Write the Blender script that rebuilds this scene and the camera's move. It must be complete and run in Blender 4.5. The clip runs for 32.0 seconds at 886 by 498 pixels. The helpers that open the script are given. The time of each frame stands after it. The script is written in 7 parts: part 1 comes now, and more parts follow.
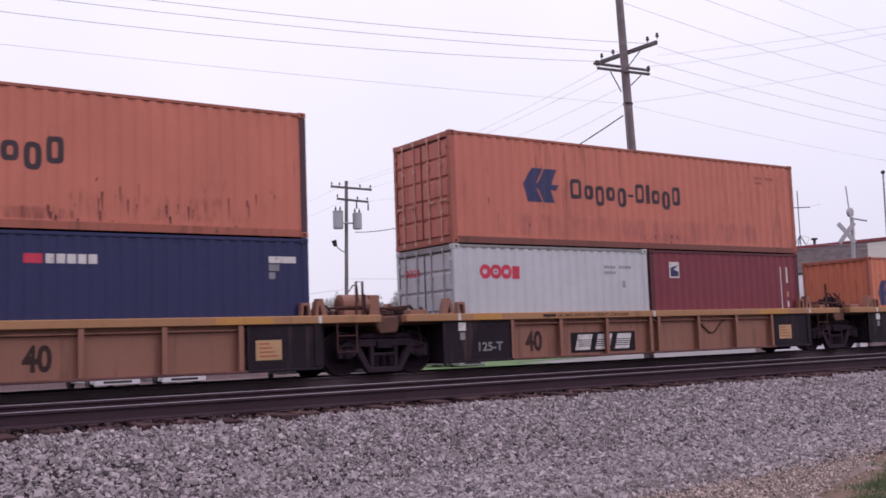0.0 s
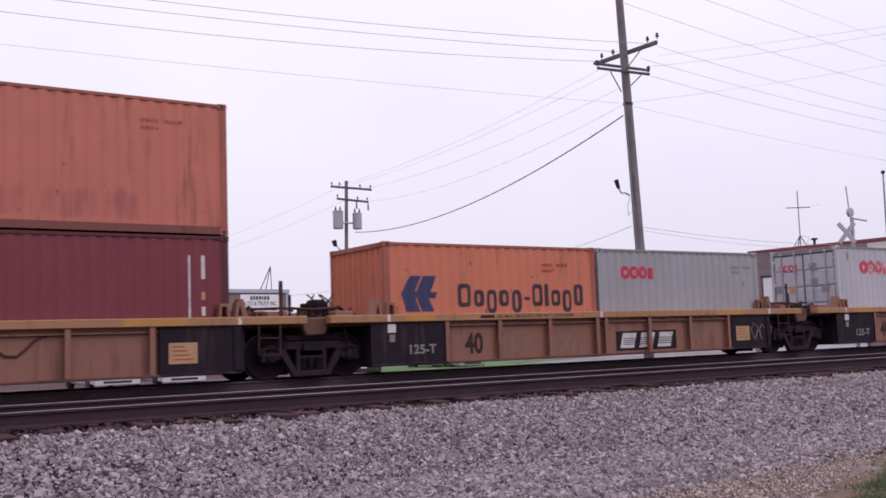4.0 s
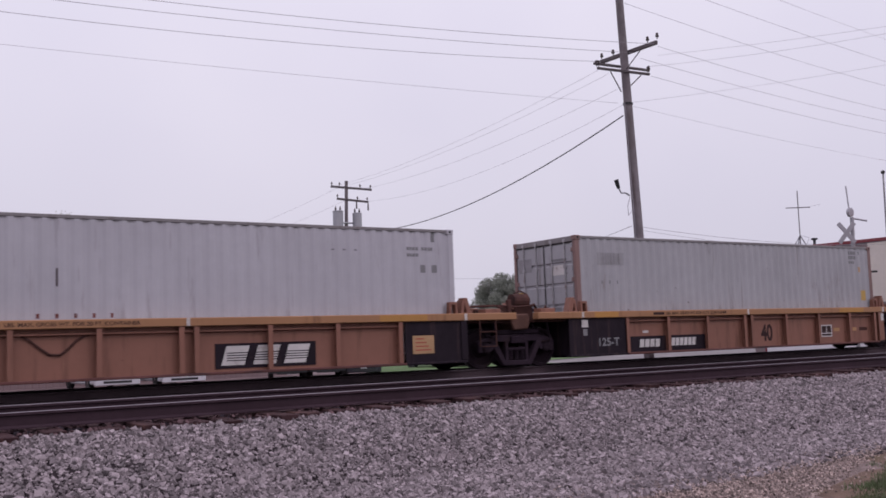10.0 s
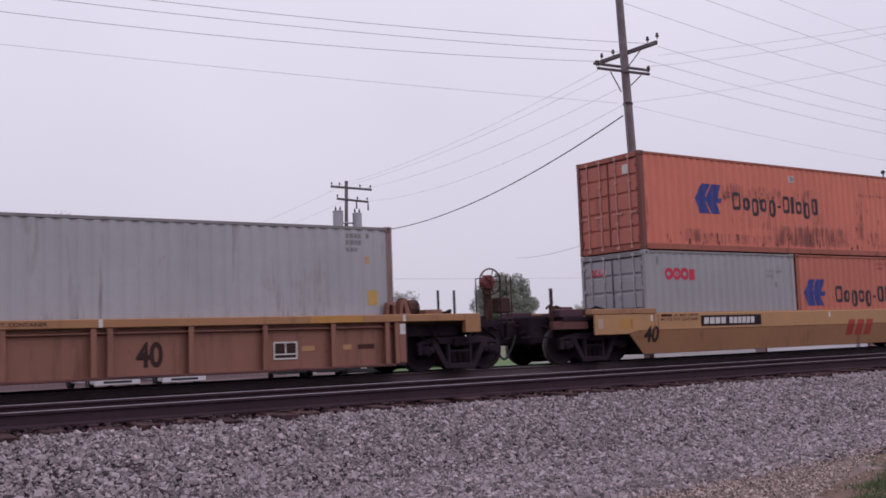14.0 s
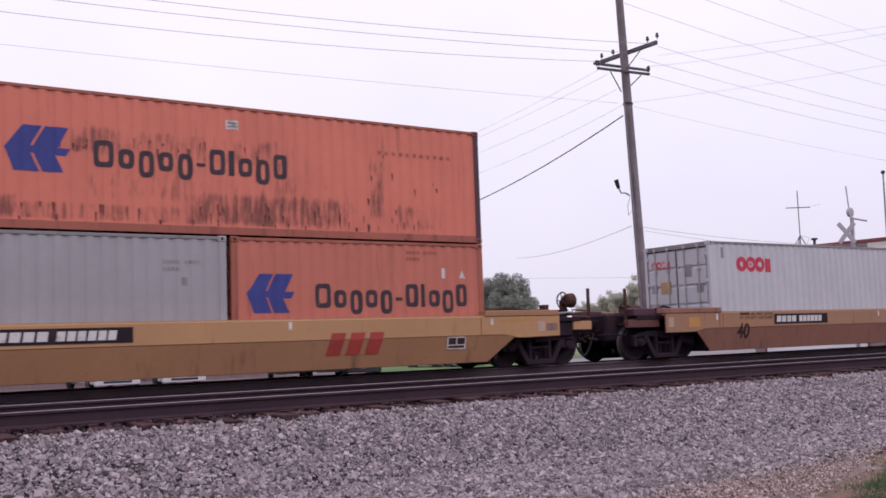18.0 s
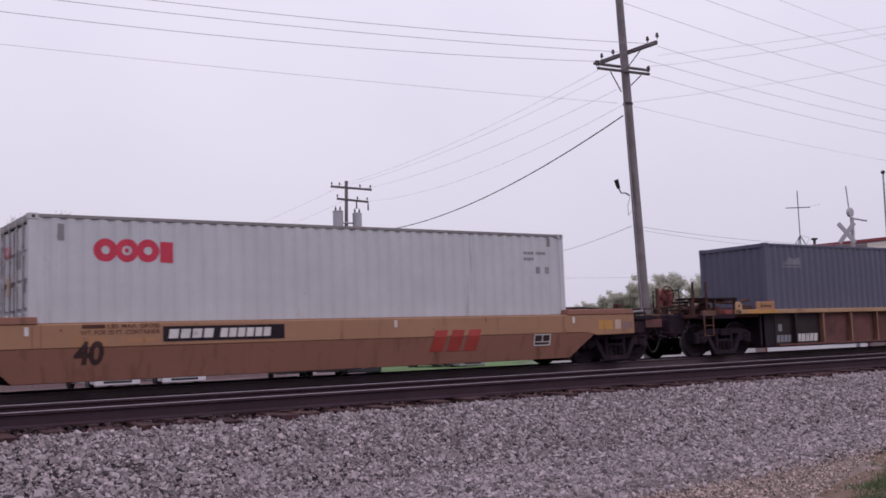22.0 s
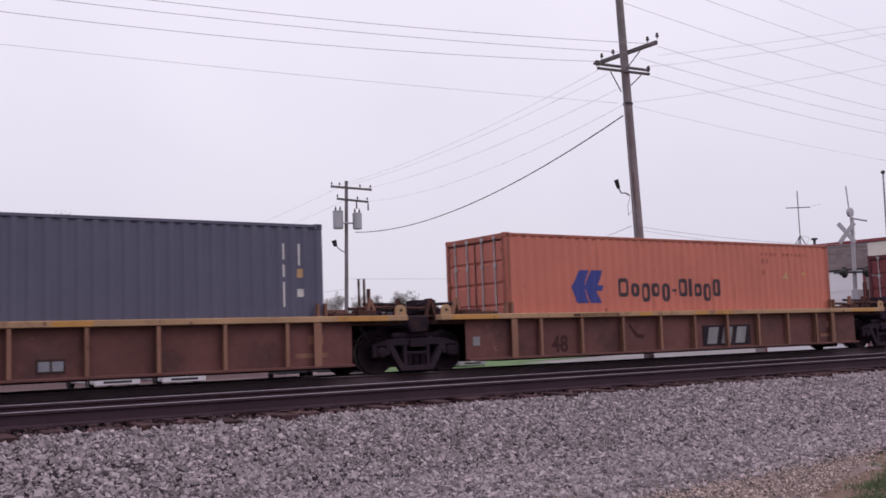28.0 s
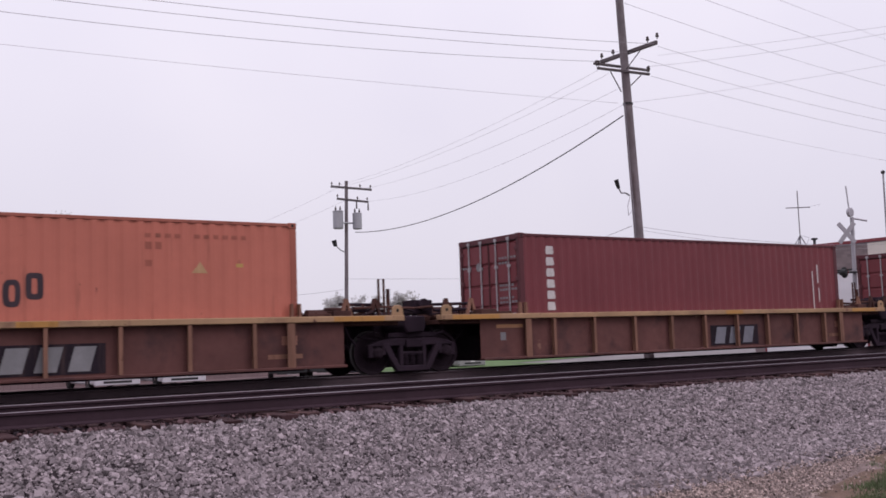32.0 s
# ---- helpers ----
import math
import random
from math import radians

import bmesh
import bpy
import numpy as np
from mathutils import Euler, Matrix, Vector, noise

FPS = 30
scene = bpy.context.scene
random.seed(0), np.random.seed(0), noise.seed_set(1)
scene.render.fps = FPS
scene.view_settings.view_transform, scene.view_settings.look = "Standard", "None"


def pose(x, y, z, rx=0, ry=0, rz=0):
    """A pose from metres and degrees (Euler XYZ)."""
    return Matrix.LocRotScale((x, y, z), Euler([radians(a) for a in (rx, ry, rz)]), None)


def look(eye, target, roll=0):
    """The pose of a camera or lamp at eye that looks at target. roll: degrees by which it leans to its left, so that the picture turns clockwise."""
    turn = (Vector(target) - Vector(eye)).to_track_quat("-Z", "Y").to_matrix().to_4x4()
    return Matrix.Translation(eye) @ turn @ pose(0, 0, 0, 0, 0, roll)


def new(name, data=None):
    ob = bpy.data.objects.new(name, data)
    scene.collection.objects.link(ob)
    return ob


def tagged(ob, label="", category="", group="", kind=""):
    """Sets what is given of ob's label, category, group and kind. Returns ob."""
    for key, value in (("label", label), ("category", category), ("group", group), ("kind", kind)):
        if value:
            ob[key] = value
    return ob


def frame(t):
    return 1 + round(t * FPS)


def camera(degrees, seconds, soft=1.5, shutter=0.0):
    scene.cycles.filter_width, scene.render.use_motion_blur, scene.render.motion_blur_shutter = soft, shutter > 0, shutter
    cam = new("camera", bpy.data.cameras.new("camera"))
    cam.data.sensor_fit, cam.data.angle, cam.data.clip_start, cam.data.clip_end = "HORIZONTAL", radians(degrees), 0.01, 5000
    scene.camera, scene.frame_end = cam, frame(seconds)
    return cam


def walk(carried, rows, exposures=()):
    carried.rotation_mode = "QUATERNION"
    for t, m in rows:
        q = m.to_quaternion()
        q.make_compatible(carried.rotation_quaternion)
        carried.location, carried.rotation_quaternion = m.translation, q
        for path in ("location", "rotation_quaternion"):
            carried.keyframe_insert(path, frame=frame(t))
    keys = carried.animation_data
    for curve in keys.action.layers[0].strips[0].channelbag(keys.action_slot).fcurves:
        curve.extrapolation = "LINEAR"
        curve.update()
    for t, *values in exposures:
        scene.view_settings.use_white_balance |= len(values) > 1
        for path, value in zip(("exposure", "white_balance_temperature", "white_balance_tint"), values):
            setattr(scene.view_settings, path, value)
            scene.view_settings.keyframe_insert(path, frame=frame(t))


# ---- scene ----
# The camera stands still beside a double-track line; a stack train rolls past on the far track.
# World: x runs along the tracks, y away from the camera, z = 0 is the top of the rails.
cam = camera(47.1, 32.0, soft=1.65, shutter=0.25)
EYE = (0.0, 0.0, 0.578)
# the clip's camera opens up while tall stacks fill its picture
EXPOSURE = [(0.0, .12), (1.0, .14), (2.0, .14), (3.0, .14), (6.0, -.06), (7.0, -.12), (8.0, -.18), (9.0, -.22), (11.0, -.20), (13.0, -.23), (14.2, -.25), (17.0, .08), (18.0, .14), (19.0, .16), (20.5, -.05), (22.0, -.16), (23.0, -.20), (25.0, -.19), (29.0, -.04), (32.0, -.05)]
VIEW = look(EYE, (0.5646, 0.8202, 0.6703), -2.039)
# and its white balance drifts a little
WHITE = [(0.0, 6200, 24), (3.0, 6200, 24), (6.0, 6330, 22.3), (8.0, 6230, 24), (14.2, 6210, 24.4), (17.0, 6240, 24.1), (19.0, 6240, 24.3), (20.0, 6270, 23.8), (22.0, 6210, 24.3), (25.0, 6210, 24.3), (28.0, 6340, 22.3), (32.0, 6340, 22.3)]
def white(t, k):
    for p, q in zip(WHITE, WHITE[1:]):
        if t <= q[0]:
            return p[k] + (q[k] - p[k]) * (t - p[0]) / (q[0] - p[0])
walk(cam, [(0.0, VIEW), (32.0, VIEW)], exposures=[(t, e, white(t, 1), white(t, 2)) for t, e in EXPOSURE])

# ---- sky and sun: a bright, hazy overcast ----
world = bpy.data.worlds.new("overcast_sky")
scene.world = world
world.use_nodes = True
wn, wl = world.node_tree.nodes, world.node_tree.links
wn.clear()
sky = wn.new("ShaderNodeTexSky")
sky.sky_type = 'NISHITA'
sky.sun_disc = False
sky.sun_elevation, sky.sun_rotation = radians(50), radians(200)
sky.air_density, sky.dust_density, sky.ozone_density = 1.0, 6.0, 1.0
dim = wn.new("ShaderNodeVectorMath")
dim.operation = 'SCALE'
dim.inputs[3].default_value = 0.08
wl.new(sky.outputs[0], dim.inputs[0])
where = wn.new("ShaderNodeTexCoord")
split = wn.new("ShaderNodeSeparateXYZ")
wl.new(where.outputs["Generated"], split.inputs[0])
ramp = wn.new("ShaderNodeValToRGB")
ramp.color_ramp.elements[0].position, ramp.color_ramp.elements[0].color = 0.0, (0.75, 0.756, 0.79, 1)
ramp.color_ramp.elements[1].position, ramp.color_ramp.elements[1].color = 1.0, (1.70, 1.66, 1.76, 1)
mid = ramp.color_ramp.elements.new(0.34)
mid.color = (0.96, 0.962, 0.998, 1)
wl.new(split.outputs[2], ramp.inputs[0])
cloud = wn.new("ShaderNodeMix")
cloud.data_type = 'RGBA'
cloud.inputs[0].default_value = 0.92
wl.new(dim.outputs[0], cloud.inputs[6])
wl.new(ramp.outputs[0], cloud.inputs[7])
back = wn.new("ShaderNodeBackground")
# soft mottling of the cloud
mottle = wn.new("ShaderNodeTexNoise")
mottle.inputs["Scale"].default_value, mottle.inputs["Detail"].default_value = 3.2, 3.0
wl.new(where.outputs["Generated"], mottle.inputs["Vector"])
tone = wn.new("ShaderNodeValToRGB")
tone.color_ramp.elements[0].position, tone.color_ramp.elements[0].color = 0.3, (0.955, 0.955, 0.975, 1)
tone.color_ramp.elements[1].position, tone.color_ramp.elements[1].color = 0.7, (1.03, 1.025, 1.02, 1)
wl.new(mottle.outputs["Fac"], tone.inputs[0])
veil = wn.new("ShaderNodeMix")
veil.data_type, veil.blend_type = 'RGBA', 'MULTIPLY'
veil.inputs[0].default_value = 1.0
wl.new(cloud.outputs[2], veil.inputs[6])
wl.new(tone.outputs[0], veil.inputs[7])
wl.new(veil.outputs[2], back.inputs[0])
back.inputs[1].default_value = 1.0
wout = wn.new("ShaderNodeOutputWorld")
wl.new(back.outputs[0], wout.inputs[0])

sun = new("sun", bpy.data.lights.new("sun", 'SUN'))
sun.data.energy, sun.data.angle, sun.data.color = 0.7, radians(25), (1.0, 0.97, 0.93)
sun.matrix_world = look((30, -45, 60), (0, 0, 0))

# ---- how the train moves: metres along x at t seconds ----
def train_shift(t):
    u = t / 32.0
    return -4.39645 * t + 4 * u * (1 - u) * (-0.0464 + 0.8284 * (u - .5) + 0.406 * (u - .5) ** 2 - 3.922 * (u - .5) ** 3)

TRACK_Y = 19.776          # centre of the far track
NEAR_TRACK_Y = 12.987     # centre of the near track
SETTLE = 0.04             # the far track lies a little lower
RIDERS = []               # things that ride along: (thing, x, y, z)
WHEELSETS = []            # wheelsets that turn: (part, x, z, radius)

# ---- materials ----
def material(name, colour, rough=0.6, metal=0.0, vary=0.12, grain=9.0, bump=0.1, bump_scale=40.0, stain=None,
             stain_amount=0.0, stain_scale=1.5, streak=False, emit=None, island=0.0, spec=0.3, fleck=None, fleck_amount=0.0, fleck_scale=14.0):
    m = bpy.data.materials.new(name)
    m.use_nodes = True
    n, l = m.node_tree.nodes, m.node_tree.links
    b = n["Principled BSDF"]
    b.inputs["Roughness"].default_value, b.inputs["Metallic"].default_value = rough, metal
    b.inputs["Specular IOR Level"].default_value = spec
    tc, info, shift = n.new("ShaderNodeTexCoord"), n.new("ShaderNodeObjectInfo"), n.new("ShaderNodeVectorMath")
    shift.operation = 'MULTIPLY_ADD'
    l.new(info.outputs["Random"], shift.inputs[0])
    shift.inputs[1].default_value = (37.0, 17.0, 23.0)
    l.new(tc.outputs["Object"], shift.inputs[2])

    def tex(scale, detail=6, stretch=None, rough_=0.6):
        t = n.new("ShaderNodeTexNoise")
        t.inputs["Scale"].default_value, t.inputs["Detail"].default_value, t.inputs["Roughness"].default_value = scale, detail, rough_
        if stretch:
            mp = n.new("ShaderNodeMapping")
            mp.inputs["Scale"].default_value = stretch
            l.new(shift.outputs[0], mp.inputs[0])
            l.new(mp.outputs[0], t.inputs["Vector"])
        else:
            l.new(shift.outputs[0], t.inputs["Vector"])
        return t.outputs["Fac"]

    def blend(fac, a, c, mode='MIX'):
        x = n.new("ShaderNodeMix")
        x.data_type, x.blend_type = 'RGBA', mode
        for sock, v in ((x.inputs[0], fac), (x.inputs[6], a), (x.inputs[7], c)):
            if isinstance(v, (int, float)):
                sock.default_value = v
            elif isinstance(v, tuple):
                sock.default_value = (*v, 1)
            else:
                l.new(v, sock)
        return x.outputs[2]

    def span(value, lo, hi):
        r = n.new("ShaderNodeMapRange")
        r.inputs[1].default_value, r.inputs[2].default_value = lo, hi
        l.new(value, r.inputs[0])
        return r.outputs[0]

    light = tuple(min(1, c * (1 + vary)) for c in colour)
    dark = tuple(c * (1 - vary) for c in colour)
    c = blend(span(tex(grain * 0.12, 4), 0.3, 0.7), dark, light)
    c = blend(span(tex(grain, 8), 0.25, 0.75), c, blend(0.35, c, tuple(v * (1 - 2 * vary) if v * (1 - 2 * vary) > 0 else 0 for v in colour)))
    if island:
        g = n.new("ShaderNodeNewGeometry")
        hs = n.new("ShaderNodeHueSaturation")
        l.new(c, hs.inputs["Color"])
        l.new(span(g.outputs["Random Per Island"], -0.0, 1.0), hs.inputs["Value"])
        mr = hs.inputs["Value"].links[0].from_node
        mr.inputs[3].default_value, mr.inputs[4].default_value = 1 - island, 1 + island
        c = hs.outputs[0]
    if stain:
        f = tex(stain_scale, 7, (3.5, 3.5, 0.35) if streak else None, 0.65)
        lo = 0.72 - 0.4 * stain_amount
        c = blend(span(f, lo, lo + 0.16), c, stain)
    if fleck:
        lo = 0.76 - 0.3 * fleck_amount
        c = blend(span(tex(fleck_scale, 5), lo, lo + 0.05), c, fleck)
    l.new(c, b.inputs["Base Color"])
    l.new(span(tex(grain * 0.5, 4), 0.0, 1.0), b.inputs["Roughness"])
    rr = b.inputs["Roughness"].links[0].from_node
    rr.inputs[3].default_value, rr.inputs[4].default_value = max(0.05, rough - 0.15), min(1.0, rough + 0.15)
    if bump:
        bp = n.new("ShaderNodeBump")
        bp.inputs["Strength"].default_value, bp.inputs["Distance"].default_value = bump, 0.02
        l.new(tex(bump_scale, 6), bp.inputs["Height"])
        l.new(bp.outputs[0], b.inputs["Normal"])
    if emit:
        b.inputs["Emission Color"].default_value, b.inputs["Emission Strength"].default_value = (*emit[0], 1), emit[1]
    return m

RUST = (0.085, 0.038, 0.022)
def paint(name, colour, amount=0.25, rough=0.55, vary=0.08):
    return material(name, colour, rough, 0.0, vary, 6.0, 0.06, 30.0, tuple(0.45 * c + 0.35 * r for c, r in zip(colour, RUST)), amount, 1.1, True,
                    fleck=RUST, fleck_amount=amount * 0.55, fleck_scale=5.0)

M = {
    "orange": paint("orange_container_paint", (0.445, 0.137, 0.096), 0.30),
    "orange_stained": paint("rust_streaked_orange_paint", (0.545, 0.158, 0.108), 0.30),
    "post_rust": paint("dark_rusted_post_paint", (0.165, 0.055, 0.046), 0.5),
    "orange_top": paint("rust_washed_orange_paint", (0.455, 0.140, 0.098), 0.30),
    "orange_soot": paint("soot_washed_orange_paint", (0.450, 0.140, 0.100), 0.34),
    "orange_old": paint("faded_orange_paint", (0.485, 0.152, 0.088), 0.36),
    "navy": paint("navy_container_paint", (0.020, 0.022, 0.075), 0.12),
    "white": paint("white_container_paint", (0.425, 0.422, 0.452), 0.20),
    "grey": paint("grey_container_paint", (0.285, 0.277, 0.292), 0.18),
    "silver": paint("weathered_light_grey_paint", (0.333, 0.326, 0.347), 0.30),
    "pale_grey": paint("pale_lavender_grey_paint", (0.405, 0.392, 0.428), 0.28),
    "maroon": paint("maroon_container_paint", (0.165, 0.032, 0.045), 0.15),
    "red_brown": paint("oxide_red_container_paint", (0.160, 0.034, 0.041), 0.18),
    "slate": paint("slate_blue_container_paint", (0.082, 0.081, 0.122), 0.15),
    "tan": paint("tan_yellow_railcar_paint", (0.225, 0.101, 0.072), 0.48),
    "tan_chord": paint("ochre_railcar_paint", (0.315, 0.158, 0.078), 0.38),
    "yellow": paint("golden_yellow_railcar_paint", (0.375, 0.205, 0.098), 0.30),
    "ochre_dull": paint("dull_ochre_railcar_paint", (0.285, 0.150, 0.088), 0.40),
    "yellow_darker": paint("darker_golden_railcar_paint", (0.295, 0.150, 0.078), 0.38),
    "rust_grey": paint("rust_washed_grey_paint", (0.205, 0.125, 0.115), 0.50),
    "drip": material("dark_rust_drips", (0.150, 0.045, 0.040), 0.8, 0, 0.3, 8, 0.05, 30, (0.07, 0.026, 0.026), 0.55, 2.5),
    "chord_worn": material("flaking_tan_yellow_paint", (0.345, 0.212, 0.120), 0.75, 0, 0.2, 6, 0.15, 30, (0.165, 0.085, 0.062), 0.45, 1.3, fleck=(0.10, 0.045, 0.035), fleck_amount=0.35, fleck_scale=4.0),
    # darker copy of the orange: rust plus the shade of the door end
    "orange_door": paint("rust_stained_shaded_orange_door_paint", (0.410, 0.132, 0.098), 0.4),
    "orange_edge": paint("dark_rusty_orange_edge_paint", (0.30, 0.090, 0.062), 0.5),
    "maroon_edge": paint("dark_maroon_edge_paint", (0.085, 0.020, 0.026), 0.3),
    "grey_edge": paint("dirty_grey_edge_paint", (0.20, 0.185, 0.19), 0.4),
    "rusty": material("rusted_brown_railcar_paint", (0.118, 0.047, 0.042), 0.8, 0, 0.28, 5, 0.15, 30, (0.050, 0.024, 0.025), 0.50, 0.9, fleck=(0.20, 0.105, 0.075), fleck_amount=0.25, fleck_scale=3.0),
    "maroon_dark": paint("dark_maroon_railcar_paint", (0.022, 0.012, 0.015), 0.25, 0.75, 0.2),
    "rusty_rib": paint("worn_tan_rib_paint", (0.215, 0.105, 0.072), 0.60, 0.75, 0.2),
    "black_paint": material("black_railcar_paint", (0.0195, 0.0130, 0.0190), 0.7, 0, 0.2, 8, 0.08, 30, (0.055, 0.034, 0.034), 0.42, 1.2, True, spec=0.12),
    "bright_yellow": paint("bright_yellow_patch_paint", (0.40, 0.200, 0.055), 0.4),
    "truck_iron": material("dirty_cast_iron", (0.032, 0.0205, 0.030), 0.85, 0, 0.25, 14, 0.3, 30, (0.04, 0.024, 0.023), 0.4, 2.0, spec=0.1),
    "grime": material("greasy_dark_steel", (0.023, 0.0140, 0.0215), 0.8, 0, 0.3, 12, 0.3, 30, (0.04, 0.022, 0.02), 0.4, 2.0, spec=0.1),
    "wheel_iron": material("dark_wheel_iron", (0.024, 0.0150, 0.0210), 0.85, 0, 0.25, 14, 0.2, 30, (0.025, 0.016, 0.017), 0.4, 2.0, spec=0.1),
    "chalk": material("chalk_scribble", (0.30, 0.24, 0.22), 0.9, 0, 0.2, 14, 0, 30, (0.17, 0.10, 0.08), 0.6, 6.0),
    "chalk_faint": material("washed_out_chalk", (0.285, 0.185, 0.150), 0.9, 0, 0.2, 14, 0, 30, (0.22, 0.115, 0.08), 0.6, 6.0),
    "rust_iron": material("rusted_iron", (0.075, 0.035, 0.030), 0.9, 0.0, 0.3, 14, 0.4, 40, (0.035, 0.019, 0.018), 0.5, 2.5, spec=0.15),
    "casting": material("brown_rusted_casting", (0.135, 0.070, 0.055), 0.85, 0, 0.3, 8, 0.3, 30, (0.06, 0.034, 0.03), 0.5, 2.5, spec=0.15),
    "rubber": material("black_rubber_hose", (0.015, 0.015, 0.016), 0.6, 0, 0.1, 20, 0.05),
    "tread": material("worn_wheel_steel", (0.13, 0.12, 0.125), 0.55, 0.7, 0.1, 20, 0.05),
    "logo_navy": material("dark_navy_lettering_paint", (0.042, 0.026, 0.034), 0.6, 0, 0.15, 10, 0.03, 30, (0.45, 0.12, 0.06), 0.12, 3.0),
    "logo_blue": material("blue_emblem_paint", (0.035, 0.045, 0.20), 0.6, 0, 0.15, 10, 0.03, 30, (0.4, 0.11, 0.06), 0.1, 3.0),
    "logo_dark_blue": material("dark_blue_emblem_paint", (0.035, 0.036, 0.095), 0.6, 0, 0.15, 10, 0.03),
    "logo_red": material("red_emblem_paint", (0.47, 0.036, 0.070), 0.6, 0, 0.12, 10, 0.03),
    "logo_red_worn": material("worn_red_emblem_paint", (0.50, 0.055, 0.085), 0.6, 0, 0.15, 10, 0.03, 30, (0.48, 0.47, 0.48), 0.55, 4.0),
    "car_red": material("brick_red_lettering_paint", (0.33, 0.045, 0.035), 0.6, 0, 0.2, 10, 0.03),
    "gear_red": material("dull_rusty_red_paint", (0.20, 0.050, 0.048), 0.75, 0, 0.25, 10, 0.1, 30, (0.07, 0.035, 0.03), 0.4, 4.0),
    "mark_white": material("white_marking_paint", (0.54, 0.51, 0.50), 0.7, 0, 0.12, 12, 0.03, 30, (0.20, 0.15, 0.14), 0.4, 4.0),
    "mark_black": material("black_marking_paint", (0.045, 0.026, 0.026), 0.8, 0, 0.2, 12, 0.03, spec=0.1),
    "faint_black": material("washed_out_black_paint", (0.052, 0.024, 0.025), 0.8, 0, 0.3, 8, 0.03, spec=0.1),
    "mark_grey": material("grey_marking_paint", (0.20, 0.195, 0.205), 0.65, 0, 0.2, 12, 0.03),
    "emblem_grey": material("faded_grey_emblem_paint", (0.18, 0.18, 0.21), 0.65, 0, 0.2, 12, 0.03),
    "rod_steel": material("galvanised_lock_rod", (0.36, 0.35, 0.365), 0.55, 0.2, 0.15, 12, 0.05, 30, (0.16, 0.10, 0.09), 0.4, 3.0),
    "rod_pale": material("chalky_orange_lock_rod", (0.47, 0.26, 0.215), 0.65, 0, 0.15, 12, 0.05, 30, (0.20, 0.08, 0.06), 0.4, 3.0),
    "soft_grey": material("faint_grey_label_paint", (0.245, 0.235, 0.25), 0.65, 0, 0.2, 12, 0.03),
    "mark_yellow": material("yellow_label_film", (0.45, 0.29, 0.09), 0.6, 0, 0.12, 12, 0.03),
    "faded_patch": material("faded_buff_paint_patch", (0.40, 0.29, 0.23), 0.7, 0, 0.15, 12, 0.03),
    "placard": material("ochre_placard_board", (0.40, 0.245, 0.130), 0.7, 0, 0.15, 12, 0.03),
    "gap_black": material("dark_seam_and_hole_shade", (0.012, 0.011, 0.011), 0.8, 0, 0.1, 10, 0),
    "post_dark": paint("dark_oily_post_paint", (0.060, 0.026, 0.038), 0.4),
    "rail": material("rail_steel", (0.044, 0.026, 0.034), 0.8, 0, 0.2, 12, 0.15, spec=0.1),
    "rail_dusty": material("dusty_brown_rail_steel", (0.075, 0.052, 0.060), 0.85, 0, 0.2, 12, 0.15, spec=0.15),
    "rail_head": material("polished_rail_head", (0.165, 0.145, 0.163), 0.48, 1.0, 0.1, 30, 0.02),
    "tie": material("creosoted_timber", (0.048, 0.025, 0.027), 0.9, 0, 0.35, 10, 0.6, 26, (0.110, 0.059, 0.053), 0.5, 2.2, spec=0.1),
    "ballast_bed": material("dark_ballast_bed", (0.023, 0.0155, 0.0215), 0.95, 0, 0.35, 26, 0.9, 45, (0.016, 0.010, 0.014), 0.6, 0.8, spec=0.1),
    "brown_stone": material("rust_dusted_stones", (0.085, 0.052, 0.056), 0.95, 0, 0.3, 26, 0.5, 45, island=0.8, spec=0.1),
    # near-black so that the shade in the gaps between stones is painted in
    "gravel_bed": material("stone_bed_gap_shade", (0.024, 0.017, 0.020), 0.95, 0, 0.3, 60, 0.8, 60, spec=0.1),
    "stone": material("crushed_limestone", (0.226, 0.190, 0.200), 0.9, 0, 0.15, 30, 0.3, 80, island=0.58, spec=0.2),
    "tan_gravel": material("tan_fine_gravel", (0.20, 0.150, 0.140), 0.95, 0, 0.3, 70, 0.7, 90, (0.15, 0.105, 0.095), 0.45, 2.2, spec=0.15),
    "tan_stone": material("tan_pebbles", (0.29, 0.225, 0.205), 0.9, 0, 0.15, 30, 0.2, 80, island=0.7),
    "dirt": material("trodden_dirt", (0.15, 0.098, 0.075), 0.95, 0, 0.35, 20, 0.8, 60, (0.085, 0.075, 0.04), 0.5, 2.5, spec=0.15),
    "grass": material("spring_grass", (0.092, 0.124, 0.058), 0.9, 0, 0.3, 12, 0.5, 60, (0.13, 0.13, 0.06), 0.4, 0.7, island=0.4),
    "far_grass": material("mown_lawn", (0.085, 0.145, 0.050), 0.95, 0, 0.25, 6, 0.4, 40),
    "lot": material("pinkish_gravel_lot", (0.155, 0.108, 0.110), 0.95, 0, 0.18, 5, 0.4, 40, (0.12, 0.085, 0.085), 0.4, 0.4),
    "concrete": material("worn_concrete", (0.175, 0.158, 0.160), 0.9, 0, 0.12, 4, 0.3, 40, (0.30, 0.28, 0.27), 0.4, 0.5),
    "field": material("far_ground", (0.13, 0.14, 0.075), 0.95, 0, 0.25, 0.6, 0.2, 10),
}

